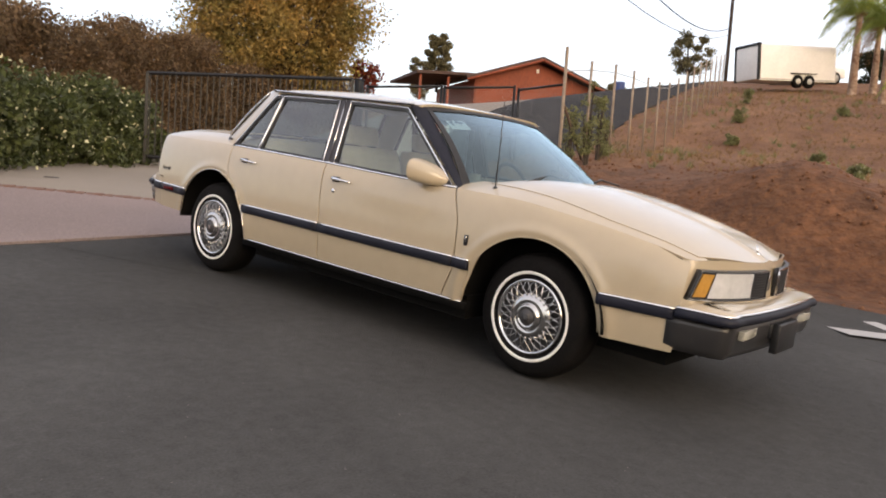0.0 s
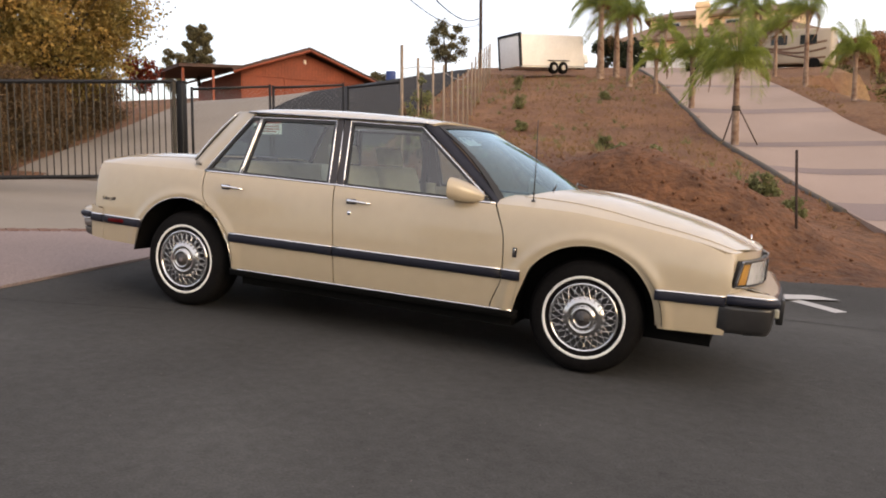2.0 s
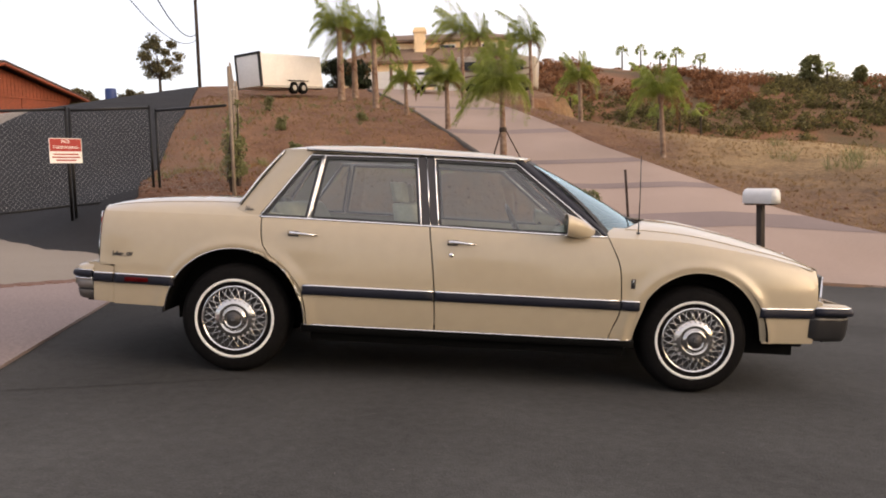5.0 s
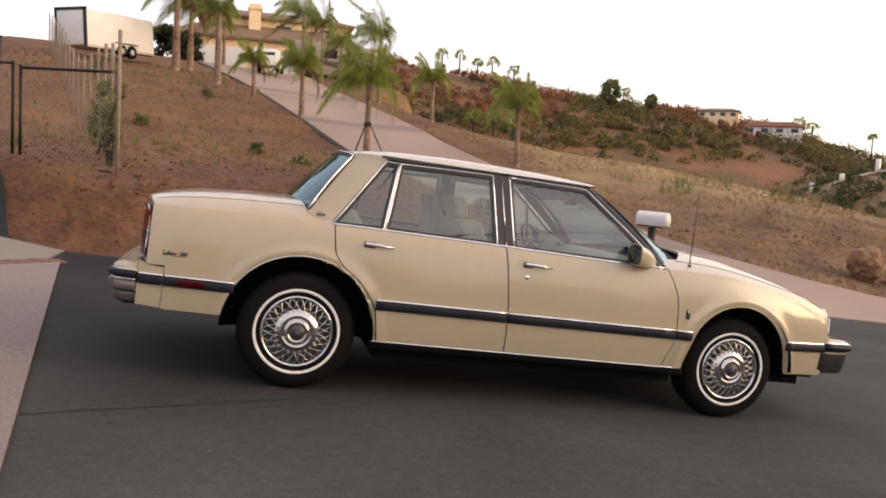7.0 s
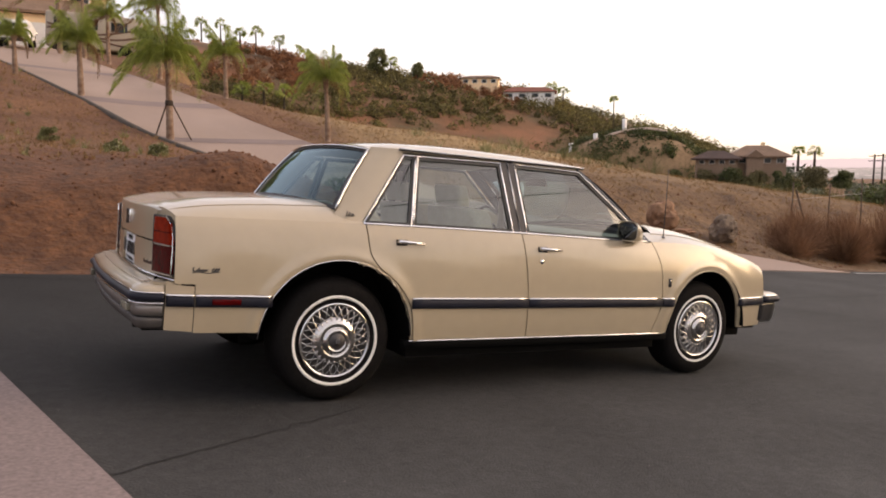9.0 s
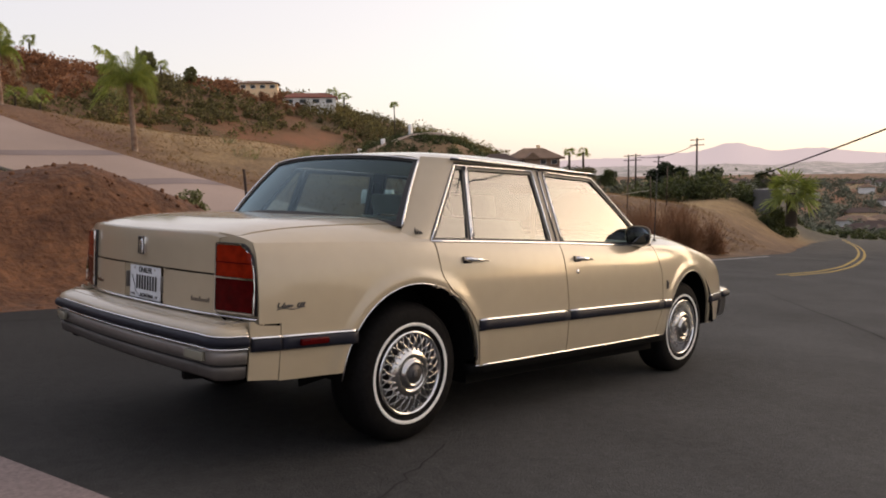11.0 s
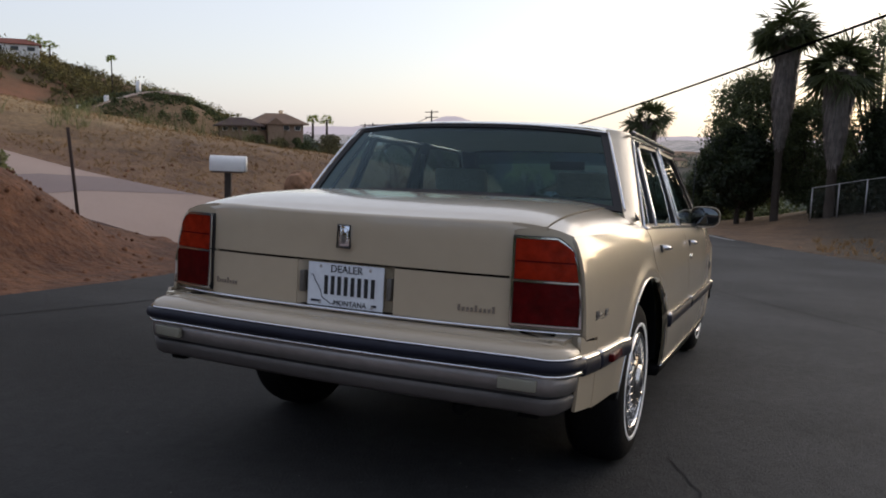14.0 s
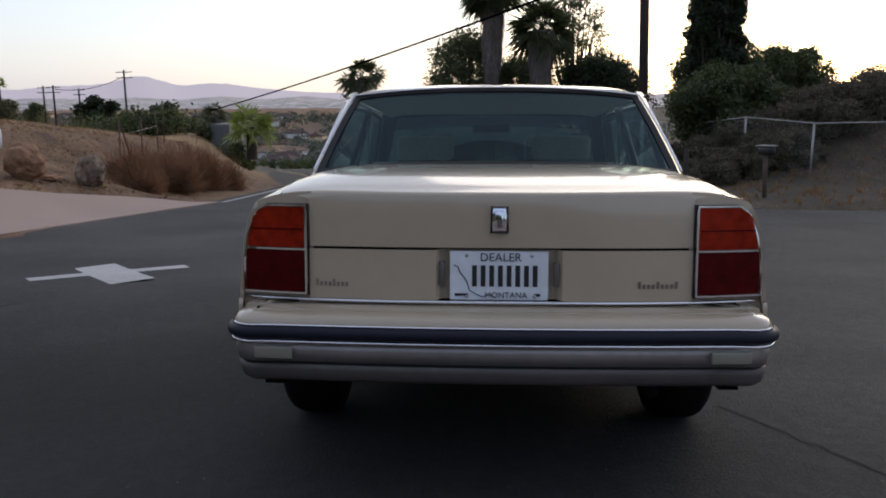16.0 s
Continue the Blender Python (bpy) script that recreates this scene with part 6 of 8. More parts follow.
link("nose_guard", box(4.68, 4.73, -0.9, 0.9, 0.38, 0.95), STEEL, tr, smooth=False)
link("drawbar", tube([(4.7, 0, 0.42), (5.6, 0, 0.42)], 0.05, 6), IRON, tr)
for _x in (2.3, 3.0):
    w = link("wheel", moved(lathe([(0, -0.1), (0.2, -0.1), (0.33, -0.08), (0.33, 0.1), (0, 0.1)], 20), Matrix.Translation((_x, -0.93, 0.33))), TYRE, tr)
    link("rim", moved(lathe([(0, -0.12), (0.13, -0.11), (0.15, -0.1)], 16), Matrix.Translation((_x, -0.93, 0.33))), STEEL, w)
    link("mudguard", moved(box(-0.42, 0.42, -0.08, 0.08, 0, 0.04), Matrix.Translation((_x, -0.99, 0.70))), IRON, tr)


def small_vehicle(name, m, material, label, cat, length=4.6, wide=1.85, tall=1.7, hood_len=0.9):
    ob = empty(name, m, label, cat)
    body = ([], [])
    prof = [(-length / 2, 0.35), (-length / 2 + 0.05, 0.95), (-length / 2 + hood_len, 1.05), (-length / 2 + hood_len + 0.65, tall - 0.05), (length / 2 - 0.5, tall), (length / 2 - 0.1, 1.1), (length / 2, 0.4)]
    v = [(x, s * wide / 2 * (0.86 if z > 1.2 else 1), z) for s in (-1, 1) for x, z in prof]
    n = len(prof)
    f = [tuple(range(n)), tuple(range(n, 2 * n))] + [(i, (i + 1) % n, n + (i + 1) % n, n + i) for i in range(n)]
    link("body", (v, f), material, ob, bevel=0.08)
    link("windscreen", ([(-length / 2 + hood_len + 0.02, -wide * 0.42, 1.10), (-length / 2 + hood_len + 0.02, wide * 0.42, 1.10), (-length / 2 + hood_len + 0.58, wide * 0.38, tall - 0.12), (-length / 2 + hood_len + 0.58, -wide * 0.38, tall - 0.12)], [(0, 1, 2, 3)]), WINDOW, ob, solid=0.03)
    link("rear_window", ([(length / 2 - 0.10, -wide * 0.40, 1.14), (length / 2 - 0.10, wide * 0.40, 1.14), (length / 2 - 0.42, wide * 0.37, tall - 0.1), (length / 2 - 0.42, -wide * 0.37, tall - 0.1)], [(0, 1, 2, 3)]), WINDOW, ob, solid=0.05)
    link("rear_bumper", box(length / 2 - 0.1, length / 2 + 0.06, -wide * 0.46, wide * 0.46, 0.34, 0.52), SMOKE, ob)
    link("grille", box(-length / 2 - 0.02, -length / 2 + 0.02, -0.5, 0.5, 0.6, 0.85), SMOKE, ob)
    for s in (-1, 1):
        link("headlamp", box(-length / 2 - 0.01, -length / 2 + 0.08, s * 0.72 - 0.14, s * 0.72 + 0.14, 0.7, 0.88), CHROME, ob)
        link("side_window", ([(-length / 2 + hood_len + 0.5, s * wide * 0.47, 1.12), (length / 2 - 0.5, s * wide * 0.47, 1.12), (length / 2 - 0.7, s * wide * 0.44, tall - 0.15), (-length / 2 + hood_len + 0.75, s * wide * 0.44, tall - 0.15)], [(0, 1, 2, 3)]), WINDOW, ob, solid=0.02)
        for x in (-length / 2 + 0.85, length / 2 - 0.85):
            w = link("wheel", moved(lathe([(0, -0.1), (0.22, -0.11), (0.34, -0.09), (0.34, 0.1), (0, 0.1)], 20), Matrix.Translation((x, s * (wide / 2 - 0.08), 0.34))), TYRE, ob)
            link("rim", moved(lathe([(0, -0.13), (0.18, -0.125), (0.2, -0.1)], 16), Matrix.Translation((x, s * (wide / 2 - 0.08), 0.34)) @ Matrix.Diagonal((1, -s, 1, 1))), STEEL, w)
    return ob


small_vehicle("suv_car", Matrix.Translation((-1.0, 47.0, land(-1.0, 47.0) + 0.08)) @ pose(0, 0, 0, 0, 8, 262), WHITE, "white sport utility car parked before the garage", "car", 3.9, 1.6, 1.5)
small_vehicle("pickup_truck", Matrix.Translation((-10.4, 46.5, land(-10.4, 46.5) + 0.02)) @ pose(0, 0, 0, 0, 5, 246), WHITE, "white pickup truck beside the trailer", "truck", 5.0, 1.9, 1.75, 1.3)
rv = empty("motor_home", Matrix.Translation((3.8, 53.2, land(3.8, 53.2) - 0.35)) @ pose(0, 0, 0, 2, 3, -12), "cream motor home with brown swirl stripes", "motor home")
link("body", box(-2.9, 2.9, -1.2, 1.2, 0.45, 2.7), mat("motor_home_cream", (0.58, 0.50, 0.40), 0.5, 0, 0.05, 4), rv, bevel=0.15)
for _k, _z in enumerate((1.0, 1.35, 1.6)):
    link("stripe", sweep([(-2.8 + 0.6 * i, -1.21, _z + 0.25 * math.sin(0.6 * i + _k), 0, -1) for i in range(10)], [(0, 0), (0.012, 0), (0.012, 0.13), (0, 0.13)]), mat("brown_stripe", (0.22, 0.13, 0.09), 0.5), rv)
for _x in (-2.4, -0.8, 1.0):
    link("window", box(_x, _x + 1.0, -1.23, -1.19, 1.7, 2.3), WINDOW, rv, smooth=False)
for _x in (-1.9, 1.9):
    link("wheel", moved(lathe([(0, -0.1), (0.3, -0.1), (0.42, -0.07), (0.42, 0.15), (0, 0.15)], 20), Matrix.Translation((_x, -1.15, 0.42))), TYRE, rv)

# ---- fences and gates ----
gate = empty("iron_gate", Matrix.Translation((-9.98, 3.49, 0.85)) @ pose(0, 0, 0, 0, 0, math.degrees(math.atan2(6.66 - 3.49, -7.86 + 9.98))), "tall black iron sliding gate with upright bars", "gate")
_gl = math.hypot(6.66 - 3.49, 2.12)
_gt = lambda x: 1.70 + 0.27 * x / _gl
for _z0, _z1 in ((0.16, 0.22), (1.70, 1.97)):
    link("rail", tube([(0, 0, _z0), (_gl, 0, _z1)], 0.036, 4), IRON, gate, smooth=False)
for _k in range(34):
    _x = _gl * (_k + 0.5) / 34
    link("bar", box(_x - 0.010, _x + 0.010, -0.010, 0.010, 0.18, _gt(_x)), IRON, gate, smooth=False)
for _x in (0.0, _gl):
    link("stile", box(_x - 0.03, _x + 0.03, -0.03, 0.03, 0.05, _gt(_x) + 0.02), IRON, gate, smooth=False)
for _x in (0.4, _gl - 0.4):
    link("roller", moved(lathe([(0, -0.02), (0.06, -0.02), (0.06, 0.02), (0, 0.02)], 16), Matrix.Translation((_x, 0, 0.08))), STEEL, gate)
link("motor_box", box(0.35, 0.75, 0.25, 0.6, 0.0, 0.55), SMOKE, gate, bevel=0.03)
gpost = link("gate_post", moved(join(box(-0.07, 0.07, -0.07, 0.07, -0.3, 2.02), box(-0.08, 0.08, -0.08, 0.08, 2.02, 2.05)), Matrix.Translation((-7.74, 6.73, 0.78))), IRON, label="thick black steel gate post", cat="post", bevel=0.01)


def mesh_wire(p0, p1, h, step=0.09):
    """Woven wire between two feet p0 and p1, of height h."""
    a, b = Vector(p0), Vector(p1)
    L = (b - a).length
    out = []
    k = int((L + h) / step)
    for i in range(k):
        s = i * step - h
        for up in (1, -1):
            u0, u1 = max(s, 0), min(s + h, L)
            if u1 <= u0:
                continue
            z0, z1 = (u0 - s, u1 - s) if up > 0 else (h - (u0 - s), h - (u1 - s))
            q0, q1 = a + (b - a) * (u0 / L) + Vector((0, 0, z0)), a + (b - a) * (u1 / L) + Vector((0, 0, z1))
            out.append(tube([q0, q1], 0.0013, 3, False))
    return join(*out)


def wire_panel(name, p0, p1, h, label, ends=2, material=None, cat="fence", step=0.09):
    ob = empty(name, Matrix.Translation(p0), label, cat)
    q = tuple(Vector(p1) - Vector(p0))
    raw("woven_wire", *mesh_wire((0, 0, 0.05), (q[0], q[1], q[2] + 0.05), h - 0.08, step), STEEL, ob, kind="stuff")
    link("top_rail", tube([(0, 0, h), (q[0], q[1], q[2] + h)], 0.024, 8), material or IRON, ob)
    link("bottom_rail", tube([(0, 0, 0.06), (q[0], q[1], q[2] + 0.06)], 0.02, 8), material or IRON, ob)
    for e in ((0, 0, 0), q)[:ends]:
        link("upright", tube([(e[0], e[1], e[2] - 0.2), (e[0], e[1], e[2] + h + 0.04)], 0.026, 8), material or IRON, ob)
    return ob


lg = wire_panel("chain_link_gate", (-7.54, 6.78, 0.98), (-6.52, 7.82, 1.10), 1.70, "wide chain-link gate in a dark steel frame")
wire_panel("chain_link_gate", (-6.47, 7.86, 1.10), (-5.48, 8.86, 1.22), 1.68, "wide chain-link gate in a dark steel frame with warning sign")
wire_panel("chain_link_gate", (-5.36, 8.84, 1.22), (-3.84, 8.02, 1.17), 1.62, "narrow chain-link panel beside the gate", 1)
sign = empty("warning_sign", Matrix.Translation((-6.52, 7.74, 1.88)) @ pose(0, 0, 0, 0, 0, 42), "white sign with a red heading on the gate", "sign")
link("board", box(-0.26, 0.26, -0.012, 0.0, 0, 0.42), WHITE, sign, smooth=False)
link("red_band", box(-0.25, 0.25, -0.016, -0.011, 0.20, 0.41), SIGN_RED, sign, smooth=False)
text("NO", 0.085, pose(0, -0.017, 0.365, 90), WHITE, sign)
text("TRESPASSING", 0.068, pose(0, -0.017, 0.265, 90), WHITE, sign)
for _z, _w in ((0.15, 0.2), (0.10, 0.22), (0.05, 0.16)):
    link("text_bar", box(-_w, _w, -0.015, -0.011, _z - 0.012, _z + 0.012), SIGN_RED, sign, smooth=False)

fence = empty("hillside_fence", pose(0, 0, 0), "tall wire fence with pale wooden posts up the slope", "fence")
_fx = curve([7.85, 12, 20, 27.4, 33, 42], [-3.72, -4.7, -6.9, -8.95, -10.5, -13.2])
_prev = None
for _i, _y in enumerate([7.85, 9.4, 11.2, 13, 14.8, 16.6, 18.4, 20.2, 22, 23.8, 25.6, 27.4, 29.2, 31, 33, 35]):
    _x = _fx(_y)
    _z = land(_x, _y)
    link("post", tube([(_x, _y, _z - 0.3), (_x + 0.01, _y, _z + (1.95 if _i else 2.2))], 0.027 if _i else 0.030, 7), mat("pale_post_wood", (0.40, 0.31, 0.235), 0.85, 0, 0.2, 8, 0.3) if not _i else bpy.data.materials["pale_post_wood"], fence)
    if _prev:
        raw("woven_wire", *mesh_wire((_prev[0], _prev[1], _prev[2] + 0.1), (_x, _y, _z + 0.1), 1.6, 0.2), mat("old_wire", (0.12, 0.10, 0.08), 0.7, 0.4) if "old_wire" not in bpy.data.materials else bpy.data.materials["old_wire"], fence, kind="stuff")
        link("top_wire", tube([(_prev[0], _prev[1], _prev[2] + 1.78), (_x, _y, _z + 1.78)], 0.008, 4), STEEL, fence)
    _prev = (_x, _y, _z)
link("brace", tube([(-3.72, 7.9, 2.4), (-4.5, 10.2, 1.35)], 0.03, 6), WOOD, fence)
for _i, (_x, _y) in enumerate(((-4.2, 9.4), (-4.5, 10.4), (-4.1, 8.6), (-4.8, 11.3))):
    bush("climbing_weed", _x + 0.15, _y, 0.45, 0.45, 1.7 - 0.25 * _i, WEED, "green weed climbing the wire fence", "weed", n=16, per=45, leaf=0.034, seed=40 + _i)

# ---- left: hedges and trees ----
_hd = math.degrees(math.atan2(5.4, -5.4))
for _i in range(5):
    _t = _i / 4
    bush("flowering_hedge", -7.9 - 3.3 * _t, -0.9 + 4.4 * _t, 2.3, 2.0, 1.75 + 0.1 * (_i % 2), LEAF, "dense green hedge shrub with small white blossoms", "hedge", turn=_hd, n=30, per=420, leaf=0.05, seed=60 + _i, base=plane(-8), group="flowering hedge", dot=FLOWER)
for _i in range(8):
    _t = _i / 7
    bush("brown_hedge", -10.6 - 6.0 * _t, -0.4 + 9.2 * _t, 2.4, 2.0, 2.45 + 1.45 * _t + 0.12 * (_i % 3), LEAF_BROWN, "tall brownish clipped hedge", "hedge", turn=_hd, n=40, per=560, leaf=0.042, seed=80 + _i, base=plane(-11) , group="brown hedge")
for _i in range(6):
    bush("brown_hedge", -17.0 - 1.3 * _i, 9.5 + 2.2 * _i, 2.6, 2.2, 3.0, LEAF_BROWN, "tall brownish clipped hedge", "hedge", turn=-62, n=34, per=460, leaf=0.05, seed=90 + _i, base=1.2 + 0.35 * _i, group="brown hedge")
tree("golden_tree", -20.6, 14.6, 8.6, 4.3, 3.0, LEAF_GOLD, "broad tree with golden and green autumn leaves", 3, n=72, per=1000, leaf=0.072, base=1.6, shell=0.25)
bush("red_vine", -19.2, 18.2, 1.4, 1.2, 1.6, LEAF_RED, "red flowering vine beside the tree", "vine", n=10, per=160, leaf=0.07, seed=7, base=4.3)
tree("far_tree", -37, 43.5, 4.5, 1.3, 1.4, LEAF_OLIVE, "slender olive-green tree behind the red house", 5, n=22, per=420, leaf=0.09, base=8.2)
tree("far_tree", -25.5, 65, 6.5, 2.2, 3.0, LEAF_OLIVE, "open-crowned tree with thin branches on the skyline", 6, n=16, per=300, leaf=0.11, base=9.5, shell=0.2)
for _i, (_x, _y, _h) in enumerate(((-36, 62, 3.6), (-33, 66, 3.0), (-30, 70, 3.4), (-42, 60, 4), (-50, 56, 5), (-56, 48, 5.5), (-19, 68, 2.6))):
    tree("far_tree", _x, _y, _h, 1.7, 1.0, LEAF_OLIVE, "small olive-brown tree on the skyline", 20 + _i, n=16, per=300, leaf=0.11, base=8.6)
for _i, (_x, _y) in enumerate(((-6.6, 52.5), (-8.2, 53.2))):
    bush("dark_shrub", _x, _y, 2.4, 2.0, 2.6, LEAF_DARK, "dark shrub below the palms", n=14, per=160, leaf=0.14, seed=120 + _i)
link("water_barrel", moved(lathe([(0, 0), (0.3, 0), (0.32, 0.1), (0.32, 0.8), (0.3, 0.9), (0, 0.9)], 20, "z"), Matrix.Translation((-19.8, 41.0, land(-19.8, 41.0)))), BLUE, label="blue plastic barrel by the drive", cat="barrel")


def utility_pole(name, x, y, z, h, label, arm=1.2, turn=0.0, r=0.14, arms=1, group="utility poles"):
    ob = empty(name, pose(x, y, z, 0, 0, turn), label, "utility pole", group)
    link("shaft", tube([(0, 0, -0.3), (0, 0, h * 0.5), (0, 0, h)], [r, r * 0.9, r * 0.75], 10), POLE_WOOD, ob)
    for k in range(arms):
        zz = h - 0.35 - 0.9 * k
        a = link("crossarm", box(-arm, arm, -0.06, 0.06, zz - 0.06, zz + 0.06), POLE_WOOD, ob, smooth=False)
        for u in (-0.9, -0.45, 0.45, 0.9):
            link("insulator", moved(lathe([(0.0, 0.16), (0.04, 0.14), (0.05, 0.08), (0.03, 0.0)], 8, "z"), Matrix.Translation((u * arm, 0, zz + 0.06))), STEEL, a)
    return ob


def cable(name, a, b, sag, r, label, n=16):
    pts = [(*(np.array(a[:2]) + (np.array(b[:2]) - np.array(a[:2])) * t), a[2] + (b[2] - a[2]) * t - sag * 4 * t * (1 - t)) for t in steps(0, 1, n)]
    return link(name, tube(pts, r, 5), CABLE, label=label, cat="cable")


utility_pole("utility_pole", -21.4, 63.2, 9.0, 13.5, "tall wooden utility pole on the skyline", 0.7, 30, 0.16)
cable("overhead_cable", (-21.4, 63.2, 15.7), (-5, 0, 11.0), 3.0, 0.03, "sagging black overhead cable")
cable("overhead_cable", (-21.4, 63.0, 15.1), (-6.5, 0, 10.2), 2.8, 0.02, "thin sagging overhead cable")

link("thin_pole", tube([(-12.8, 2.72, -0.2), (-12.8, 2.72, 6.5)], 0.035, 6), STEEL, label="thin grey pole behind the hedge", cat="pole")

# ---- roadside by the drive: mailbox, posts, rocks, weeds ----
mb = empty("mailbox", Matrix.Translation((4.60, 6.2, -0.37)) @ pose(0, 0, 0, 1.0, 1.5, -60), "white metal mailbox on a dark wooden post", "mailbox")
link("post", box(-0.045, 0.045, -0.045, 0.045, -0.3, 1.22), POST, mb, bevel=0.006)
_prof = [(-0.10, 0.0), (0.10, 0.0), (0.10, 0.12)] + [(0.10 * math.cos(a), 0.12 + 0.10 * math.sin(a)) for a in steps(0.3, math.pi - 0.3, 8)] + [(-0.10, 0.12)]
_n = len(_prof)
link("box", ([(x, y, z + 1.22) for x in (-0.25, 0.25) for y, z in _prof], [tuple(range(_n)), tuple(range(_n, 2 * _n))] + [(i, (i + 1) % _n, _n + (i + 1) % _n, _n + i) for i in range(_n)]), WHITE, mb, bevel=0.004)
link("door", ([(x, y * 1.04, z * 1.03 + 1.216) for x in (0.25, 0.262) for y, z in _prof], [tuple(range(_n)), tuple(range(_n, 2 * _n))] + [(i, (i + 1) % _n, _n + (i + 1) % _n, _n + i) for i in range(_n)]), WHITE, mb)
link("shelf", box(-0.22, 0.22, -0.09, 0.09, 1.195, 1.222), WOOD, mb, smooth=False)
link("steel_post", tube([(2.90, 7.22, -0.3), (2.85, 7.32, 1.44)], 0.022, 6), mat("rusty_steel", (0.07, 0.04, 0.03), 0.8, 0.3, 0.3, 20), label="thin rusty steel post in the bank", cat="post")


def boulder(x, y, w, h, material, label, seed, base=None):
    rng = np.random.default_rng(seed)
    bm = bmesh.new()
    bmesh.ops.create_icosphere(bm, subdivisions=4, radius=1)
    for q in bm.verts:
        d = q.co.normalized()
        k = 1 + 0.30 * noise.noise(d * 1.3 + Vector((seed, 0, 0))) + 0.16 * noise.noise(d * 3.5 + Vector((0, seed, 0))) + 0.06 * noise.noise(d * 9)
        k = min(k, 1.12) - 0.10 * abs(noise.noise(d * 2.2 + Vector((seed, seed, 0)))) ** 0.5
        q.co = Vector((d.x * w / 2 * k, d.y * w / 2 * k * 0.8, d.z * h / 2 * k + h * 0.32))
    me = bpy.data.meshes.new("boulder")
    bm.to_mesh(me)
    bm.free()
    me.materials.append(material)
    me.shade_smooth()
    me.set_sharp_from_angle(angle=radians(28))
    ob = new("boulder", me)
    ob.matrix_basis = pose(x, y, land(x, y) if base is None else base, 0, 0, seed * 40)
    return tagged(ob, label, "boulder", "roadside boulders")


boulder(12.6, 10.4, 0.95, 0.98, ROCK, "rounded tan boulder beside the driveway", 2, land(12.6, 10.4) + 0.06)
boulder(14.1, 9.65, 0.90, 0.84, ROCK_DARK, "dark cracked boulder beside the driveway", 5, land(14.1, 9.65) + 0.05)
boulder(13.3, 10.25, 0.62, 0.16, ROCK, "flat pale stone slab near the boulders", 7)


def twig_brush(x, y, w, h, material, label, seed, n=2600):
    """A dry bush: fine twigs that fan out from its foot and fork near the rim."""
    rng = np.random.default_rng(seed)
    ob = empty("tumbleweed", pose(x, y, land(x, y) - 0.03), label, "brush", "dry brush")
    a, e = rng.uniform(0, 2 * np.pi, n), np.arcsin(rng.uniform(0.02, 1, n))
    lump = 1 + 0.28 * np.sin(3 * a + seed) + 0.18 * np.sin(7 * a + 2 * seed) * np.cos(3 * e)
    r = rng.uniform(0.45, 1.05, n) * lump
    d = np.c_[np.cos(a) * np.cos(e) * w / 2, np.sin(a) * np.cos(e) * w / 2, np.sin(e) * h]
    tip = d * r[:, None]
    root = tip * rng.uniform(0.30, 0.75, (n, 1)) + rng.normal(0, 0.05, (n, 3)) * (w, w, h)
    root[:, 2] = np.maximum(root[:, 2], 0.0)
    tip[:, 2] = np.maximum(tip[:, 2], 0.02)
    side = np.cross(tip - root, rng.normal(0, 1, (n, 3)))
    side = side / (np.linalg.norm(side, axis=1, keepdims=True) + 1e-9) * 0.007
    raw("twig_mound", np.stack([root - side, root + side, tip], 1).reshape(-1, 3), np.arange(n * 3).reshape(-1, 3), material, ob)
    stems = [tube([(0, 0, -0.05), tuple(0.35 * d[k]), tuple(0.8 * d[k])], [0.018, 0.010, 0.003], 5) for k in range(14)]
    raw("main_stem", *join(*stems), BRUSH, ob)
    return ob


for _i in range(13):
    twig_brush(16.9 + 0.55 * _i + 0.25 * (_i % 3), 9.6 + 0.45 * (_i % 4) - 0.02 * _i, 1.7 + 0.3 * (_i % 2), 0.85 + 0.04 * _i + 0.22 * (_i % 3), RUST_TWIG, "dry rust-brown brush at the road edge", 140 + _i)
_wf = empty("field_fence", pose(0, 0, 0), "old wire fence with leaning thin posts", "fence")
for _i, (_x, _y, _l) in enumerate(((19, 11.2, 0.03), (21.5, 11.6, 0.02), (24.5, 12.3, -0.03), (28, 13.5, 0.04))):
    _z = land(_x, _y)
    link("post", tube([(_x, _y, _z - 0.2), (_x + _l * 2, _y, _z + 1.75)], 0.022, 6), WOOD, _wf)
link("brace", tube([(19.2, 11.2, land(19, 11.2) + 1.5), (20.0, 11.2, land(20, 11.2))], 0.03, 6), WOOD, _wf)
link("wire", tube([(19, 11.2, land(19, 11.2) + 1.2), (24.5, 12.3, land(24.5, 12.3) + 1.2)], 0.006, 4), STEEL, _wf)


def tufts(name, spots, h, material, label, rng, blades=14, w=0.012, kind="stuff", cat="grass"):
    """Tufts of thin upright blades, in one object."""
    s = np.repeat(np.asarray(spots, float), blades, 0)
    n = len(s)
    a = rng.uniform(0, 2 * np.pi, n)
    r = rng.uniform(0, 0.10, n) * (h / 0.3)
    b = s + np.c_[r * np.cos(a), r * np.sin(a), np.zeros(n)]
    t = b + np.c_[rng.normal(0, 0.35 * h, n), rng.normal(0, 0.35 * h, n), h * rng.uniform(0.45, 1.1, n)]
    side = np.c_[np.sin(a), -np.cos(a), np.zeros(n)] * w
    v = np.stack([b - side, b + side, t], 1).reshape(-1, 3)
    return raw(name, v, np.arange(n * 3).reshape(-1, 3), material, None, label, cat, kind=kind)


_r = np.random.default_rng(11)


def spots(n, x0, x1, y0, y1, ok=lambda x, y: True):
    out = []
    while len(out) < n:
        x, y = _r.uniform(x0, x1), _r.uniform(y0, y1)
        if ok(x, y) and not covered(x, y) and not covered(x + 0.25, y) and not covered(x - 0.25, y):
            out.append((x, y, ground_at(x, y) - 0.02))
    return out


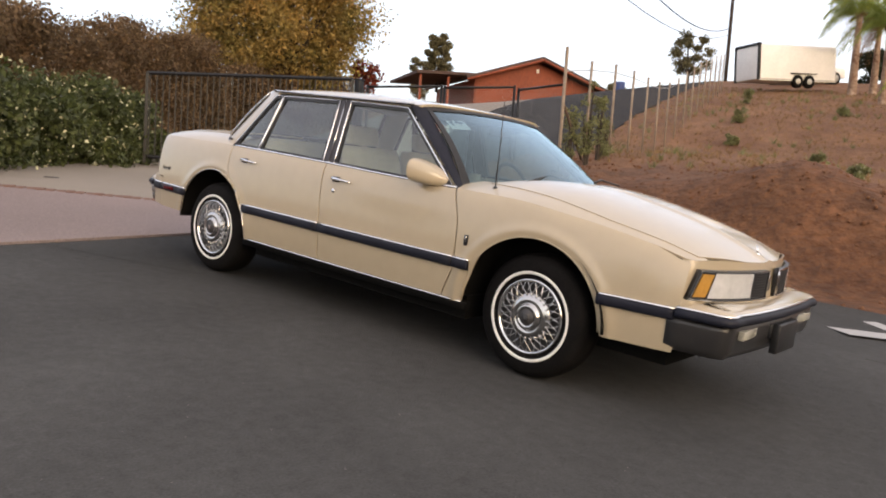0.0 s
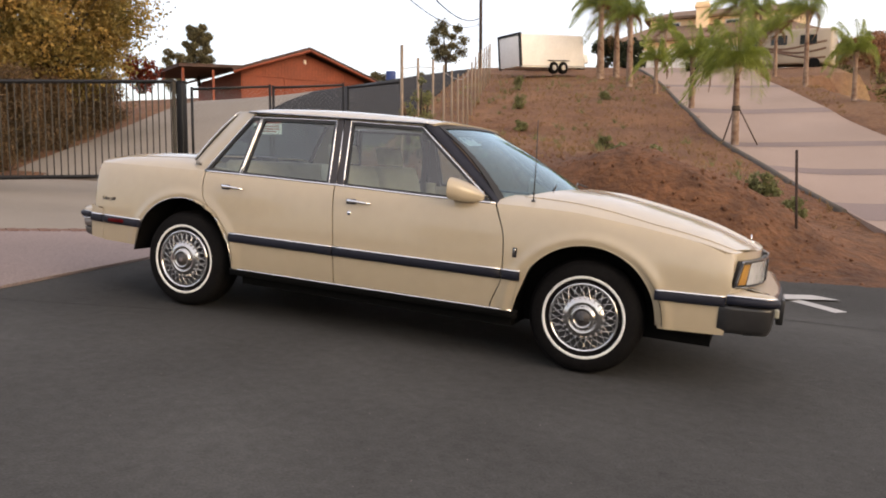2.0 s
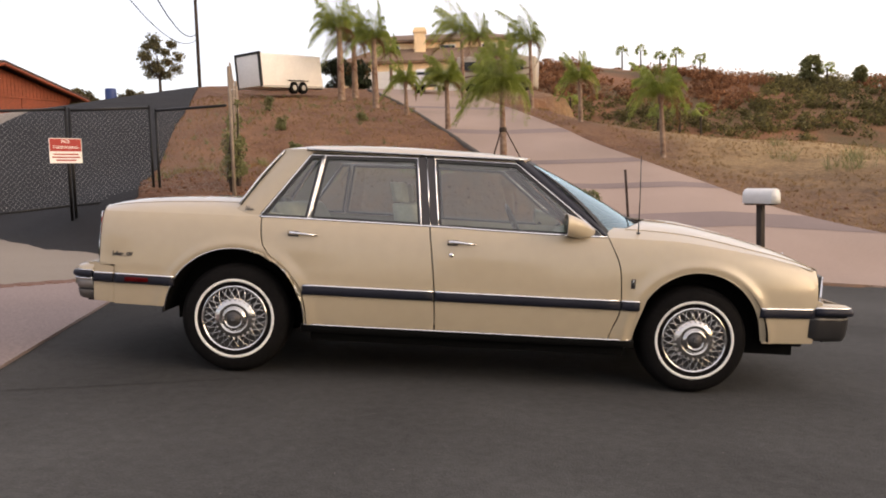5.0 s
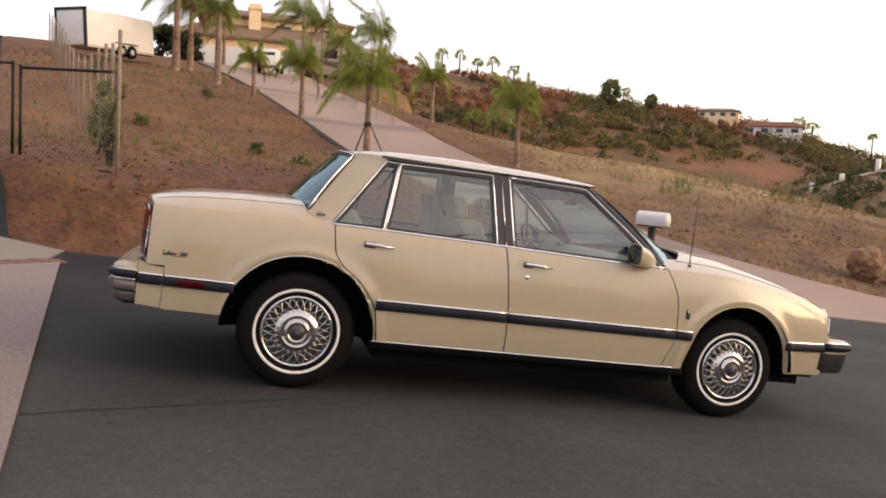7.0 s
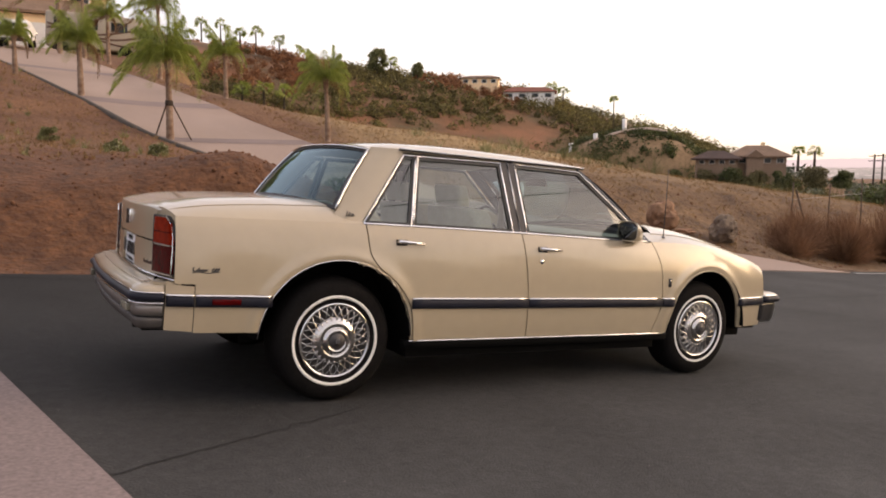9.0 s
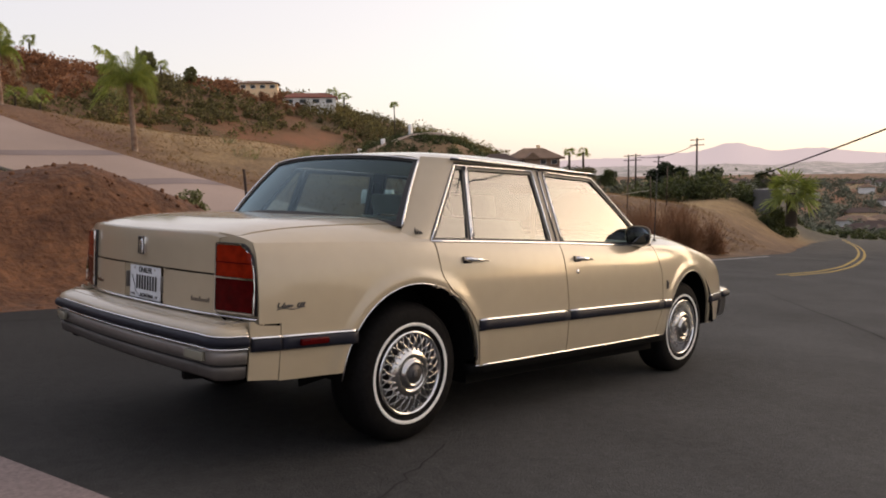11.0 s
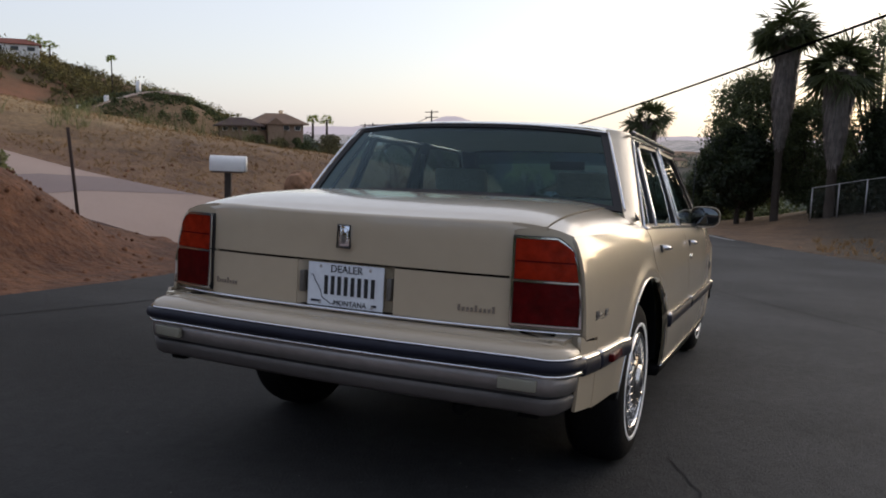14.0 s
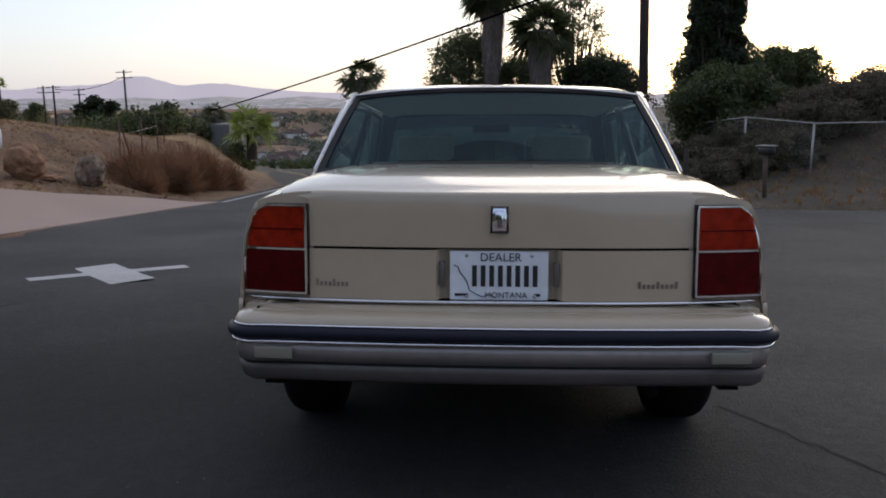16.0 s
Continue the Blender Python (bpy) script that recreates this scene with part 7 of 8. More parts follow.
tufts("field_grass", spots(8000, 6, 34, 9, 32, lambda x, y: y > road_left(x) + 1.2 and noise.noise(Vector((x * 0.25, y * 0.25, 0))) > -0.25), 0.11, STRAW, "short dry straw grass over the field", _r, 10, 0.006)
tufts("field_grass_tall", spots(70, 12, 30, 16, 30, lambda x, y: noise.noise(Vector((x * 0.15, y * 0.15, 4))) > 0.1), 0.9, mat("green_straw", (0.20, 0.19, 0.07), 0.9, 0, 0.2, 3, 0, island=0.3), "tall greenish grass stalks in the field", _r, 9, 0.009)
tufts("bank_straw", spots(2600, -13, 5, 10, 40), 0.14, STRAW, "sparse dry grass on the bare slope", _r, 8, 0.008)
tufts("bank_weeds", spots(150, -11, 3, 9, 40), 0.26, WEED, "scattered green weeds on the bare slope", _r, 16, 0.010)
for _i, (_x, _y, _h) in enumerate(((0.2, 12.4, 0.34), (-0.6, 12.8, 0.3), (2.4, 8.2, 0.5), (2.9, 9.6, 0.4), (-1.6, 16.5, 0.35), (-6.2, 24, 0.6), (-8.0, 30, 0.7), (-5.0, 20, 0.4), (-3.5, 27, 0.5))):
    bush("weed", _x, _y, 0.55, 0.5, _h, WEED, "leafy green weed on the bare slope", "weed", n=10, per=110, leaf=0.032, seed=170 + _i, group="weeds on the slope", dot=FLOWER if _i < 2 else None)


def clods(n, x0, x1, y0, y1, s0, s1, material, name, label):
    v, f = [], []
    base = [Vector(q) for q in ((1, 0, 0), (-1, 0, 0), (0, 1, 0), (0, -1, 0), (0, 0, 1), (0, 0, -0.6), (0.6, 0.6, 0.6), (-0.6, 0.55, 0.5), (-0.6, -0.6, 0.55), (0.55, -0.6, 0.5))]
    tri = ((0, 2, 6), (2, 4, 6), (4, 0, 6), (2, 1, 7), (1, 4, 7), (4, 2, 7), (1, 3, 8), (3, 4, 8), (4, 1, 8), (3, 0, 9), (0, 4, 9), (4, 3, 9), (0, 5, 2), (2, 5, 1), (1, 5, 3), (3, 5, 0))
    for x, y, z in spots(n, x0, x1, y0, y1):
        s = s0 + (s1 - s0) * _r.uniform(0, 1) ** 3
        k = len(v)
        m = Euler(_r.uniform(0, 6, 3)).to_matrix()
        v += [tuple(m @ (q * s * _r.uniform(0.7, 1.2)) + Vector((x, y, z + s * 0.35))) for q in base]
        f += [(a + k, b + k, c + k) for a, b, c in tri]
    raw(name, v, f, material, None, label, "clods", kind="stuff", smooth=True)


clods(4200, -9, 3.6, 5.0, 12, 0.006, 0.045, DIRT, "earth_clods", "loose red-brown clods of earth on the bank")
clods(500, 3, 20, 7.4, 13, 0.012, 0.06, DIRT, "field_clods", "small clods and stones by the driveway")
clods(500, 13, 26, -12, -1, 0.012, 0.05, ROCK, "verge_stones", "small stones on the dirt verge")

_tall = np.random.default_rng(88)
for _x, _y in ((11.3, 17.6), (12.2, 18.3), (16.2, 22.0), (11.6, 22.4), (17.6, 20.5), (11.8, 17.1), (12.8, 19.0), (14.5, 20.5), (10.7, 19.6)):
    _base = [(_x + _tall.normal(0, 0.18), _y + _tall.normal(0, 0.18)) for _k in range(9)]
    tufts("tall_weed", [(_u, _w, land(_u, _w)) for _u, _w in _base], 0.62, WEED, "tall pale green weed in the dry field", _tall, blades=5, w=0.009, kind="", cat="weed")

# ---- road markings and cracks ----


def paint_strip(name, pts, w, material, label, lift=0.006, parent=None):
    out = []
    for i, (x, y) in enumerate(pts):
        a, b = pts[max(i - 1, 0)], pts[min(i + 1, len(pts) - 1)]
        d = Vector((b[0] - a[0], b[1] - a[1])).normalized()
        out += [(x - d.y * w / 2, y + d.x * w / 2, plane(x) + lift), (x + d.y * w / 2, y - d.x * w / 2, plane(x) + lift)]
    return link(name, (out, [(2 * i, 2 * i + 1, 2 * i + 3, 2 * i + 2) for i in range(len(pts) - 1)]), material, parent, label=label, cat="" if parent else "road marking", kind="" if parent else "structure", smooth=False)


_centre = curve([12, 16.5, 19.7, 26.7, 36.9, 54.3, 90, 110], [3.3, 3.35, 3.74, 5.28, 8.0, 13.2, 24.8, 31])
for _o in (-0.13, 0.13):
    paint_strip("road_marking", [(x, _centre(x) + _o) for x in steps(14.5, 100, 90)], 0.11, ROAD_YELLOW, "double yellow centre line on the curve")
paint_strip("road_marking", [(x, road_right(x) + 0.35) for x in steps(24, 90, 50)], 0.11, ROAD_WHITE, "white edge line along the road")
paint_strip("road_marking", [(x, road_left(x) - 0.45) for x in steps(15.8, 26, 10)], 0.12, ROAD_WHITE, "white edge line along the road")
paint_strip("road_marking", [(2.13, 4.20), (2.48, 3.85), (2.78, 3.5), (3.13, 3.10)], 0.15, ROAD_WHITE, "white survey cross painted on the asphalt")
paint_strip("road_marking", [(3.05, 4.05), (2.58, 3.66), (2.06, 3.20)], 0.42, ROAD_WHITE, "white survey cross painted on the asphalt", 0.010)
TAR = mat("tar_crack", (0.07, 0.069, 0.067), 1.0)
TAR.node_tree.nodes["Principled BSDF"].inputs["Specular IOR Level"].default_value = 0.0


def crack(x0, y0, x1, y1, seed, w=0.018):
    rng = np.random.default_rng(seed)
    n = 24
    pts = [(x0 + (x1 - x0) * t + rng.normal(0, 0.010), y0 + (y1 - y0) * t + rng.normal(0, 0.010)) for t in steps(0, 1, n)]
    paint_strip("road_crack", pts, w, TAR, "thin tarred crack in the asphalt", 0.004)


crack(-2.6, -1.6, -1.3, -1.0, 1, 0.009)
crack(3, -2.6, 9, 1.5, 4, 0.014)
crack(2.5, 2.2, 12, 3.4, 5, 0.014)
crack(-4.9, 4.6, 1.0, 3.6, 6, 0.02)
link("drain_cap", moved(lathe([(0, 0.028), (0.09, 0.028), (0.10, 0.02)], 20, "z"), Matrix.Translation((-7.2, 0.55, plane(-7.2)))), IRON, label="small round metal cap set in concrete", cat="drain cap")
tufts("verge_grass", spots(500, 12.5, 26, -14, -2, lambda x, y: y < road_right(x) - 0.5), 0.22, STRAW, "dry grass on the dirt verge", _r, 10, 0.01)

# ---- right side: pole, mailboxes, fence, trees against the low sun ----
tp = utility_pole("roadside_pole", 21.3, -5.35, -1.75, 11.5, "dark wooden roadside pole with reflectors", 1.2, 60, 0.17, group="roadside poles")
tp.matrix_basis = Matrix.Translation((21.3, -5.15, -1.75)) @ pose(0, 0, 0, -1.7, 0, 0) @ pose(0, 0, 0, 0, 0, 60)
link("conduit", tube([(-0.05, 0.2, 0), (-0.05, 0.2, 2.4)], 0.06, 8), STEEL, tp)
for _z in (1.0, 1.25, 1.5):
    link("reflector", box(-0.19, -0.165, -0.06, 0.06, _z, _z + 0.08), ROAD_YELLOW, tp, smooth=False)
link("notice", box(-0.19, -0.165, -0.09, 0.09, 2.3, 2.62), WHITE, tp, smooth=False)
cable("overhead_cable", (21.3, -4.9, 5.55), (61.3, 23.2, 0.2), 0.25, 0.05, "thick black overhead cable along the road")
cable("overhead_cable", (21.3, -5.35, 9.0), (-30, -30, 8.5), 0.8, 0.03, "black overhead cable above the road")
for _x, _y, _h in ((15.6, -7.1, 1.3),):
    m2 = empty("roadside_mailbox", Matrix.Translation((_x, _y, land(_x, _y))) @ pose(0, 0, 0, 0, 2, 20), "dark weathered mailbox on a leaning post", "mailbox")
    link("post", tube([(0, 0, -0.2), (0.03, 0, _h - 0.2)], 0.055, 8), WOOD, m2)
    link("box", box(-0.24, 0.24, -0.10, 0.10, _h - 0.22, _h), SMOKE, m2, bevel=0.05)
    link("lid", box(-0.26, 0.26, -0.12, 0.12, _h, _h + 0.03), STEEL, m2)
link("marker_post", tube([(18.6, -5.85, land(18.6, -5.85) - 0.2), (18.62, -5.85, -0.12)], 0.07, 8), POLE_WOOD, label="short dark wooden marker post", cat="post")
rf = empty("roadside_fence", pose(0, 0, 0), "chain-link fence with steel posts behind the verge", "fence")
_prev = None
for _x, _y in ((15.5, -14), (17.5, -11.5), (19.8, -9.9), (23, -8.9), (26, -8.2), (29.4, -7.7), (31.8, -7.2), (33.8, -6.5), (35.0, -5.5), (35.5, -4.3), (36.0, -3.2), (36.6, -2.1)):
    _z = land(_x, _y)
    link("post", tube([(_x, _y, _z - 0.2), (_x, _y, _z + 1.62)], 0.035, 6), STEEL, rf)
    if _prev:
        link("rail", tube([(_prev[0], _prev[1], _prev[2] + 1.6), (_x, _y, _z + 1.6)], 0.022, 6), STEEL, rf)
        raw("woven_wire", *mesh_wire((_prev[0], _prev[1], _prev[2]), (_x, _y, _z), 1.55, 0.13), STEEL, rf, kind="stuff")
    _prev = (_x, _y, _z)
FP = "tall fan palm with a skirt of dead leaves"
fan_palm(41.3, -0.4, 10.0, 2.2, 5.4, FP, 1, thick=0.19, n=70)
fan_palm(37.3, -2.9, 7.1, 2.1, 4.0, FP, 2, thick=0.20, n=70)
fan_palm(69.4, 11.4, 7.6, 2.7, 6.6, "fan palm with a shaggy skirt and round head", 3, base=-4.4, thick=0.27, n=54)
LEAF_ROAD = mat("evening_green_leaf", (0.20, 0.235, 0.095), 0.6, 0, 0.3, 1.2, 0, color2=(0.07, 0.09, 0.035), island=0.4)
let_light_through(LEAF_ROAD, 0.42)
tree("roadside_tree", 45, 1.0, 8.8, 3.1, 1.2, LEAF_ROAD, "dense green tree behind the palms", 31, n=60, per=700, leaf=0.085, shell=0.3)
tree("roadside_tree", 44, -2.2, 6.4, 2.8, 0.8, LEAF_ROAD, "dense green tree behind the palms", 39, n=44, per=700, leaf=0.085, shell=0.3)
tree("roadside_tree", 40.5, -5.0, 9.6, 2.6, 2.2, LEAF_ROAD, "tall open tree against the evening sky", 32, n=44, per=260, leaf=0.07, shell=0.15)
tree("roadside_tree", 39.0, -6.3, 5.0, 3.0, 0.6, LEAF_DARK, "broad dark tree behind the fence", 33, n=46, per=800, leaf=0.085, shell=0.35)
tree("roadside_tree", 34, -11.0, 4.6, 2.6, 1.0, LEAF_ROAD, "broad tree behind the fence", 34, n=34, per=800, leaf=0.085, shell=0.35)
tree("roadside_tree", 52, 3.5, 4.6, 2.6, 0.6, LEAF_ROAD, "rounded green tree behind the palms", 35, n=34, per=700, leaf=0.09, shell=0.35)
for _i in range(7):
    bush("fence_shrub", 38.2 - 0.45 * _i + 0.3 * (_i % 2), -2.6 - 0.85 * _i, 1.9, 1.6, 1.75 + 0.2 * (_i % 3), LEAF_DARK, "dark shrub close behind the fence", "shrub", n=18, per=320, leaf=0.06, seed=260 + _i, group="shrubs behind the fence")
tree("roadside_tree", 26.5, -9.2, 3.2, 2.5, 0.6, LEAF, "leafy green tree behind the fence", 36, n=30, per=900, leaf=0.075, shell=0.35)
tree("roadside_tree", 31, -13, 3.6, 2.4, 0.6, LEAF, "leafy green tree behind the fence", 37, n=30, per=900, leaf=0.075, shell=0.35)
tree("cypress", 31.8, -10.2, 12.0, 1.35, 0.4, LEAF_DARK, "tall narrow dark cypress behind the fence", 38, n=190, per=620, leaf=0.07, cat="cypress", shell=0.3)
BANK_BRUSH = mat("brush_on_bank", (0.28, 0.235, 0.165), 0.8, 0, 0.3, 1.2, 0, color2=(0.13, 0.115, 0.075), island=0.35)
let_light_through(BANK_BRUSH, 0.35)
for _i in range(26):
    _y = -7.2 - 0.75 * (_i % 13)
    _x = 20.9 + 0.30 * (_i % 13) * (1 if _i < 13 else 0.4) + 2.4 * (_i // 13) + 0.3 * (_i % 3)
    bush("hill_brush", _x, _y, 2.7, 2.4, 1.0 + 0.055 * (_i % 13) + 0.35 * (_i // 13) + 0.15 * (_i % 2), BANK_BRUSH, "mounded grey-brown brush on the bank", "brush", n=24, per=480, leaf=0.042, seed=200 + _i, group="brush on the bank")
# trees over the road behind, seen in the paint and glass
for _i, (_x, _y, _h) in enumerate(((-16, -20, 5), (-7, -24, 4.2), (2, -26, 5), (10, -24, 4), (17, -22, 5.2))):
    tree("street_tree", _x, _y, _h, 2.8, 1.2, LEAF_DARK, "broad dark tree across the street", 50 + _i, n=16, per=150, leaf=0.22)

# ---- the far ridge, its houses and palms ----


def far_house(name, x, y, z, w, d, h, roof_m, wall_m, turn, label, roof_h=1.6):
    ob = empty(name, pose(x, y, z, 0, 0, turn), label, "house")
    link("wall", box(-w / 2, w / 2, -d / 2, d / 2, -2, h), wall_m, ob, smooth=False)
    link("roof", hip(-w / 2, w / 2, -d / 2, d / 2, h, roof_h, 0.6), roof_m, ob, smooth=False)
    for k in range(4):
        u = -w / 2 + w * (k + 0.5) / 4
        win = link("window", box(u - w * 0.07, u + w * 0.07, -d / 2 - 0.06, -d / 2, h * 0.35, h * 0.8), WHITE, ob, smooth=False)
        link("pane", box(u - w * 0.06, u + w * 0.06, -d / 2 - 0.09, -d / 2 - 0.04, h * 0.38, h * 0.77), WINDOW, win, smooth=False)
    return ob


far_house("ridge_house", 137, 186, 19.6, 15, 8, 2.7, RED_TILE, WHITE, -38, "white house with red roof on the ridge")
far_house("ridge_house", 127, 197, 24.3, 11, 7, 2.4, TILE, STUCCO, -38, "low cream house on the ridge", 1.0)
# the house fronts' shade is put into this darker tan
SHADED_WALL = mat("shaded_tan_wall", (0.40, 0.27, 0.19), 0.9, 0, 0.1, 4)
bh = far_house("ranch_house", 80.8, 61.2, 1.1, 5.9, 5.1, 1.33, TILE, SHADED_WALL, -40, "brown-roofed ranch house below the hill", 1.33)
link("chimney", box(0.5, 0.95, 0, 0.45, 1.6, 3.05), STUCCO, bh, smooth=False)
link("porch_gable", ([(-2.0, -3.6, 1.2), (0.3, -3.6, 1.2), (-0.85, -3.6, 2.05), (-2.0, -0.8, 1.2), (0.3, -0.8, 1.2), (-0.85, -0.8, 2.05)], [(0, 2, 5, 3), (1, 4, 5, 2), (0, 1, 2)]), TILE, bh, smooth=False, solid=0.15)
link("porch_wall", box(-1.85, 0.15, -3.4, -2.5, -1.5, 1.2), SHADED_WALL, bh, smooth=False)
far_house("ranch_house", 76.2, 63.6, 1.1, 4.7, 4.5, 1.0, SHINGLE, SHADED_WALL, -46, "brown-roofed ranch house below the hill", 1.0)
link("hill_wall", sweep([(71.4 + 0.415 * i, 83.1 - 0.39 * i, 4.0 + 2.35 * math.sin(math.pi / 2 * i / 14.4), -0.7, -0.7) for i in range(21)], [(0, -0.15), (0.25, -0.15), (0.25, 0.18), (0, 0.18)]), mat("pale_wall", (0.72, 0.56, 0.46), 0.8, 0, 0.1, 3), label="pale curving garden wall on the hill", cat="wall", kind="structure")
for _px2, _py2, _pz2 in ((70.2, 84.6, 3.2), (73.0, 82.6, 4.6), (75.9, 79.8, 6.6)):
    link("wall_pillar", box(_px2 - 0.22, _px2 + 0.22, _py2 - 0.22, _py2 + 0.22, _pz2 - 1.5, _pz2 + 1.15), WHITE, label="white pillar of the garden wall", cat="pillar", kind="structure")


def hill_under():
    """A small knoll that carries the curving wall."""
    return grid(lambda u, v: (77 + 10 * u - 5 * v, 79.8 - 10 * u - 9 * v, -3.0 + 8.9 * max(0, 1 - (u ** 2 + v ** 2)) ** 0.7), steps(-1, 1, 20), steps(-1, 1, 20))


link("knoll", hill_under(), mat("knoll_earth", (0.46, 0.30, 0.165), 0.95, 0, 0.3, 2.0, 0.4, color2=(0.24, 0.15, 0.08)), label="small grassy knoll under the wall", cat="ground", kind="structure")
_kn = np.random.default_rng(77)
_kv = []
for _i in range(460):
    _u, _w = _kn.uniform(-1, 1), _kn.uniform(-1, 1)
    if _u * _u + _w * _w < 0.95 and not (_u > -0.2 and _w > 0.35 and _kn.uniform(0, 1) < 0.6):
        _kv.append((77 + 10 * _u - 5 * _w, 79.8 - 10 * _u - 9 * _w, -3.0 + 8.9 * max(0, 1 - (_u ** 2 + _w ** 2)) ** 0.7 + 0.2, _kn.uniform(0.5, 1.35)))
_v, _f = leaves(clumps(_kv, 110, _kn, 0.5), 0.16, _kn)
raw("knoll_scrub", _v, _f, LEAF, None, "green scrub over the small knoll", "scrub", kind="stuff")
for _i in range(7):
    bush("garden_shrub", 70.5 + 2.0 * _i, 64.5 - 2.3 * _i, 3.4, 3.0, 2.2 + 0.3 * (_i % 3), LEAF_OLIVE if _i % 2 else LEAF, "rounded garden shrub before the ranch house", "shrub", n=16, per=200, leaf=0.13, seed=400 + _i, base=-1.3, group="shrubs by the ranch house")
# scrub over the ridge: many clumps of small leaves
_pts = []
_rs = np.random.default_rng(21)
while len(_pts) < 4200:
    _x, _y = _rs.uniform(-10, 200), _rs.uniform(75, 245)
    if noise.noise(Vector((_x * 0.03, _y * 0.03, 2))) + _rs.uniform(-0.35, 0.35) > -0.22:
        _s = _rs.uniform(0.8, 1.6) if _rs.uniform(0, 1) < 0.6 else _rs.uniform(1.8, 3.2)
        _pts.append((_x, _y, land(_x, _y) + _s * 0.3, _s))
RIDGE_RUST = mat("rust_scrub_leaf", (0.52, 0.235, 0.115), 0.85, 0, 0.3, 0.6, 0, color2=(0.24, 0.12, 0.06), island=0.4)
RIDGE_GREEN = mat("olive_scrub_leaf", (0.30, 0.25, 0.085), 0.8, 0, 0.3, 0.5, 0, color2=(0.10, 0.095, 0.036), island=0.5)
let_light_through(RIDGE_RUST, 0.35), let_light_through(RIDGE_GREEN, 0.35)


def is_rust(p):
    """Dry brush holds the upper slope, green scrub the gully at its foot."""
    up = land(p[0], p[1]) / max(crest(p[0]), 5.0)
    return up + 0.9 * noise.noise(Vector((p[0] * 0.028, p[1] * 0.028, 11))) > 0.60 + 0.6 * smooth01(70, 115, p[0])


_rust, _green = [p for p in _pts if is_rust(p)], [p for p in _pts if not is_rust(p)]
for _m, _nm, _set, _k in ((RIDGE_GREEN, "dark green scrub over the far ridge", _green, 1.15), (RIDGE_RUST, "russet dry scrub over the far ridge", _rust, 0.8)):
    _v, _f = leaves(clumps([(x, y, z, s * _k) for x, y, z, s in _set], 76, _rs, 0.5), 0.36, _rs)
    raw("ridge_scrub", _v, _f, _m, None, _nm, "scrub", kind="stuff")
_pts = []
while len(_pts) < 700:
    _x, _y = _rs.uniform(5, 110), _rs.uniform(30, 110)
    if _y > (field_crest(min(_x, 60)) + 16 if _x < 40 else 34 + 0.16 * _x) and (_x > 14 or _y > 60) and noise.noise(Vector((_x * 0.06, _y * 0.06, 9))) + _rs.uniform(-0.3, 0.3) > 0.08:
        _s = _rs.uniform(0.4, 1.2)
        _pts.append((_x, _y, land(_x, _y) + _s * 0.3, _s))
_v, _f = leaves(clumps(_pts, 130, _rs, 0.6), 0.17, _rs)
raw("field_scrub", _v, _f, RIDGE_GREEN, None, "green scrub at the foot of the ridge", "scrub", kind="stuff")


def far_palm(x, y, h, seed, z=None):
    return fan_palm(x, y, h, 2.6, 0, "small palm silhouetted on the ridge", seed, base=z, thick=0.2, n=22, group="palms on the ridge")


for _i, (_x, _y, _h) in enumerate(((18.4, 163.6, 5), (26.3, 162.6, 7), (43.8, 159, 5), (48, 157.8, 6), (52, 156.7, 6), (50, 219, 5), (55, 218, 5.5), (60, 216.6, 4.5), (64, 215, 5.5), (70, 213, 5), (99, 201, 5), (142, 182, 5), (145, 180, 5))):
    far_palm(_x, _y, _h, 300 + _i)
tree("ridge_tree", 95.6, 203, 8, 3.4, 2, WEED, "round tree on the ridge line", 61, n=20, per=300, leaf=0.24)
tree("ridge_tree", 106, 198, 5.5, 2.2, 2, WEED, "round tree on the ridge line", 62, n=16, per=300, leaf=0.22)
fan_palm(147.8, 161.3, 10.0, 1.7, 0, "slender palm with a small round head on the ridge", 340, base=9.2, thick=0.16, n=40, group="palms on the ridge")
for _i, (_x, _y) in enumerate(((83.7, 57.4), (84.9, 56.0))):
    fan_palm(_x, _y, 2.5, 1.1, 0, "small palm beside the ranch house", 320 + _i, base=0.6, thick=0.15, n=20, group="palms by the ranch house")

# ---- the valley: trees, poles, roofs, far mountains ----
_pts = []
_near = []
while len(_pts) < 1900:
    _d, _a = 62 + 560 * _rs.uniform(0, 1) ** 1.5, radians(_rs.uniform(-16, 38))
    _x, _y = _d * math.cos(_a), _d * math.sin(_a)
    if road_right(min(_x, 110)) - 2 < _y < road_left(min(_x, 110)) + 2 and _x < 112:
        continue
    if _a > radians(30) and _d < 130:
        continue
    _open = radians(5) < _a < radians(21) and _d < 170
    if _open and _rs.uniform(0, 1) > 0.7:
        continue
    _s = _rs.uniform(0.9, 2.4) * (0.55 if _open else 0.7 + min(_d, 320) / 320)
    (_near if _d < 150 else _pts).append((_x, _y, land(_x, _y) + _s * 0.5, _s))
# distance haze is put into this paler leaf colour
FAR_LEAF = mat("hazed_valley_leaf", (0.27, 0.285, 0.20), 0.9, 0, 0.3, 0.3, 0, color2=(0.13, 0.15, 0.095), island=0.3)
_v, _f = leaves(clumps(_near, 320, _rs, 0.5), 0.17, _rs)
raw("valley_trees", _v, _f, LEAF, None, "dark treetops at the head of the valley", "trees", kind="stuff")
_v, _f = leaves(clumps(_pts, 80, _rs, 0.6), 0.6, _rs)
raw("valley_trees", _v, _f, FAR_LEAF, None, "hazy treetops filling the valley", "trees", kind="stuff")
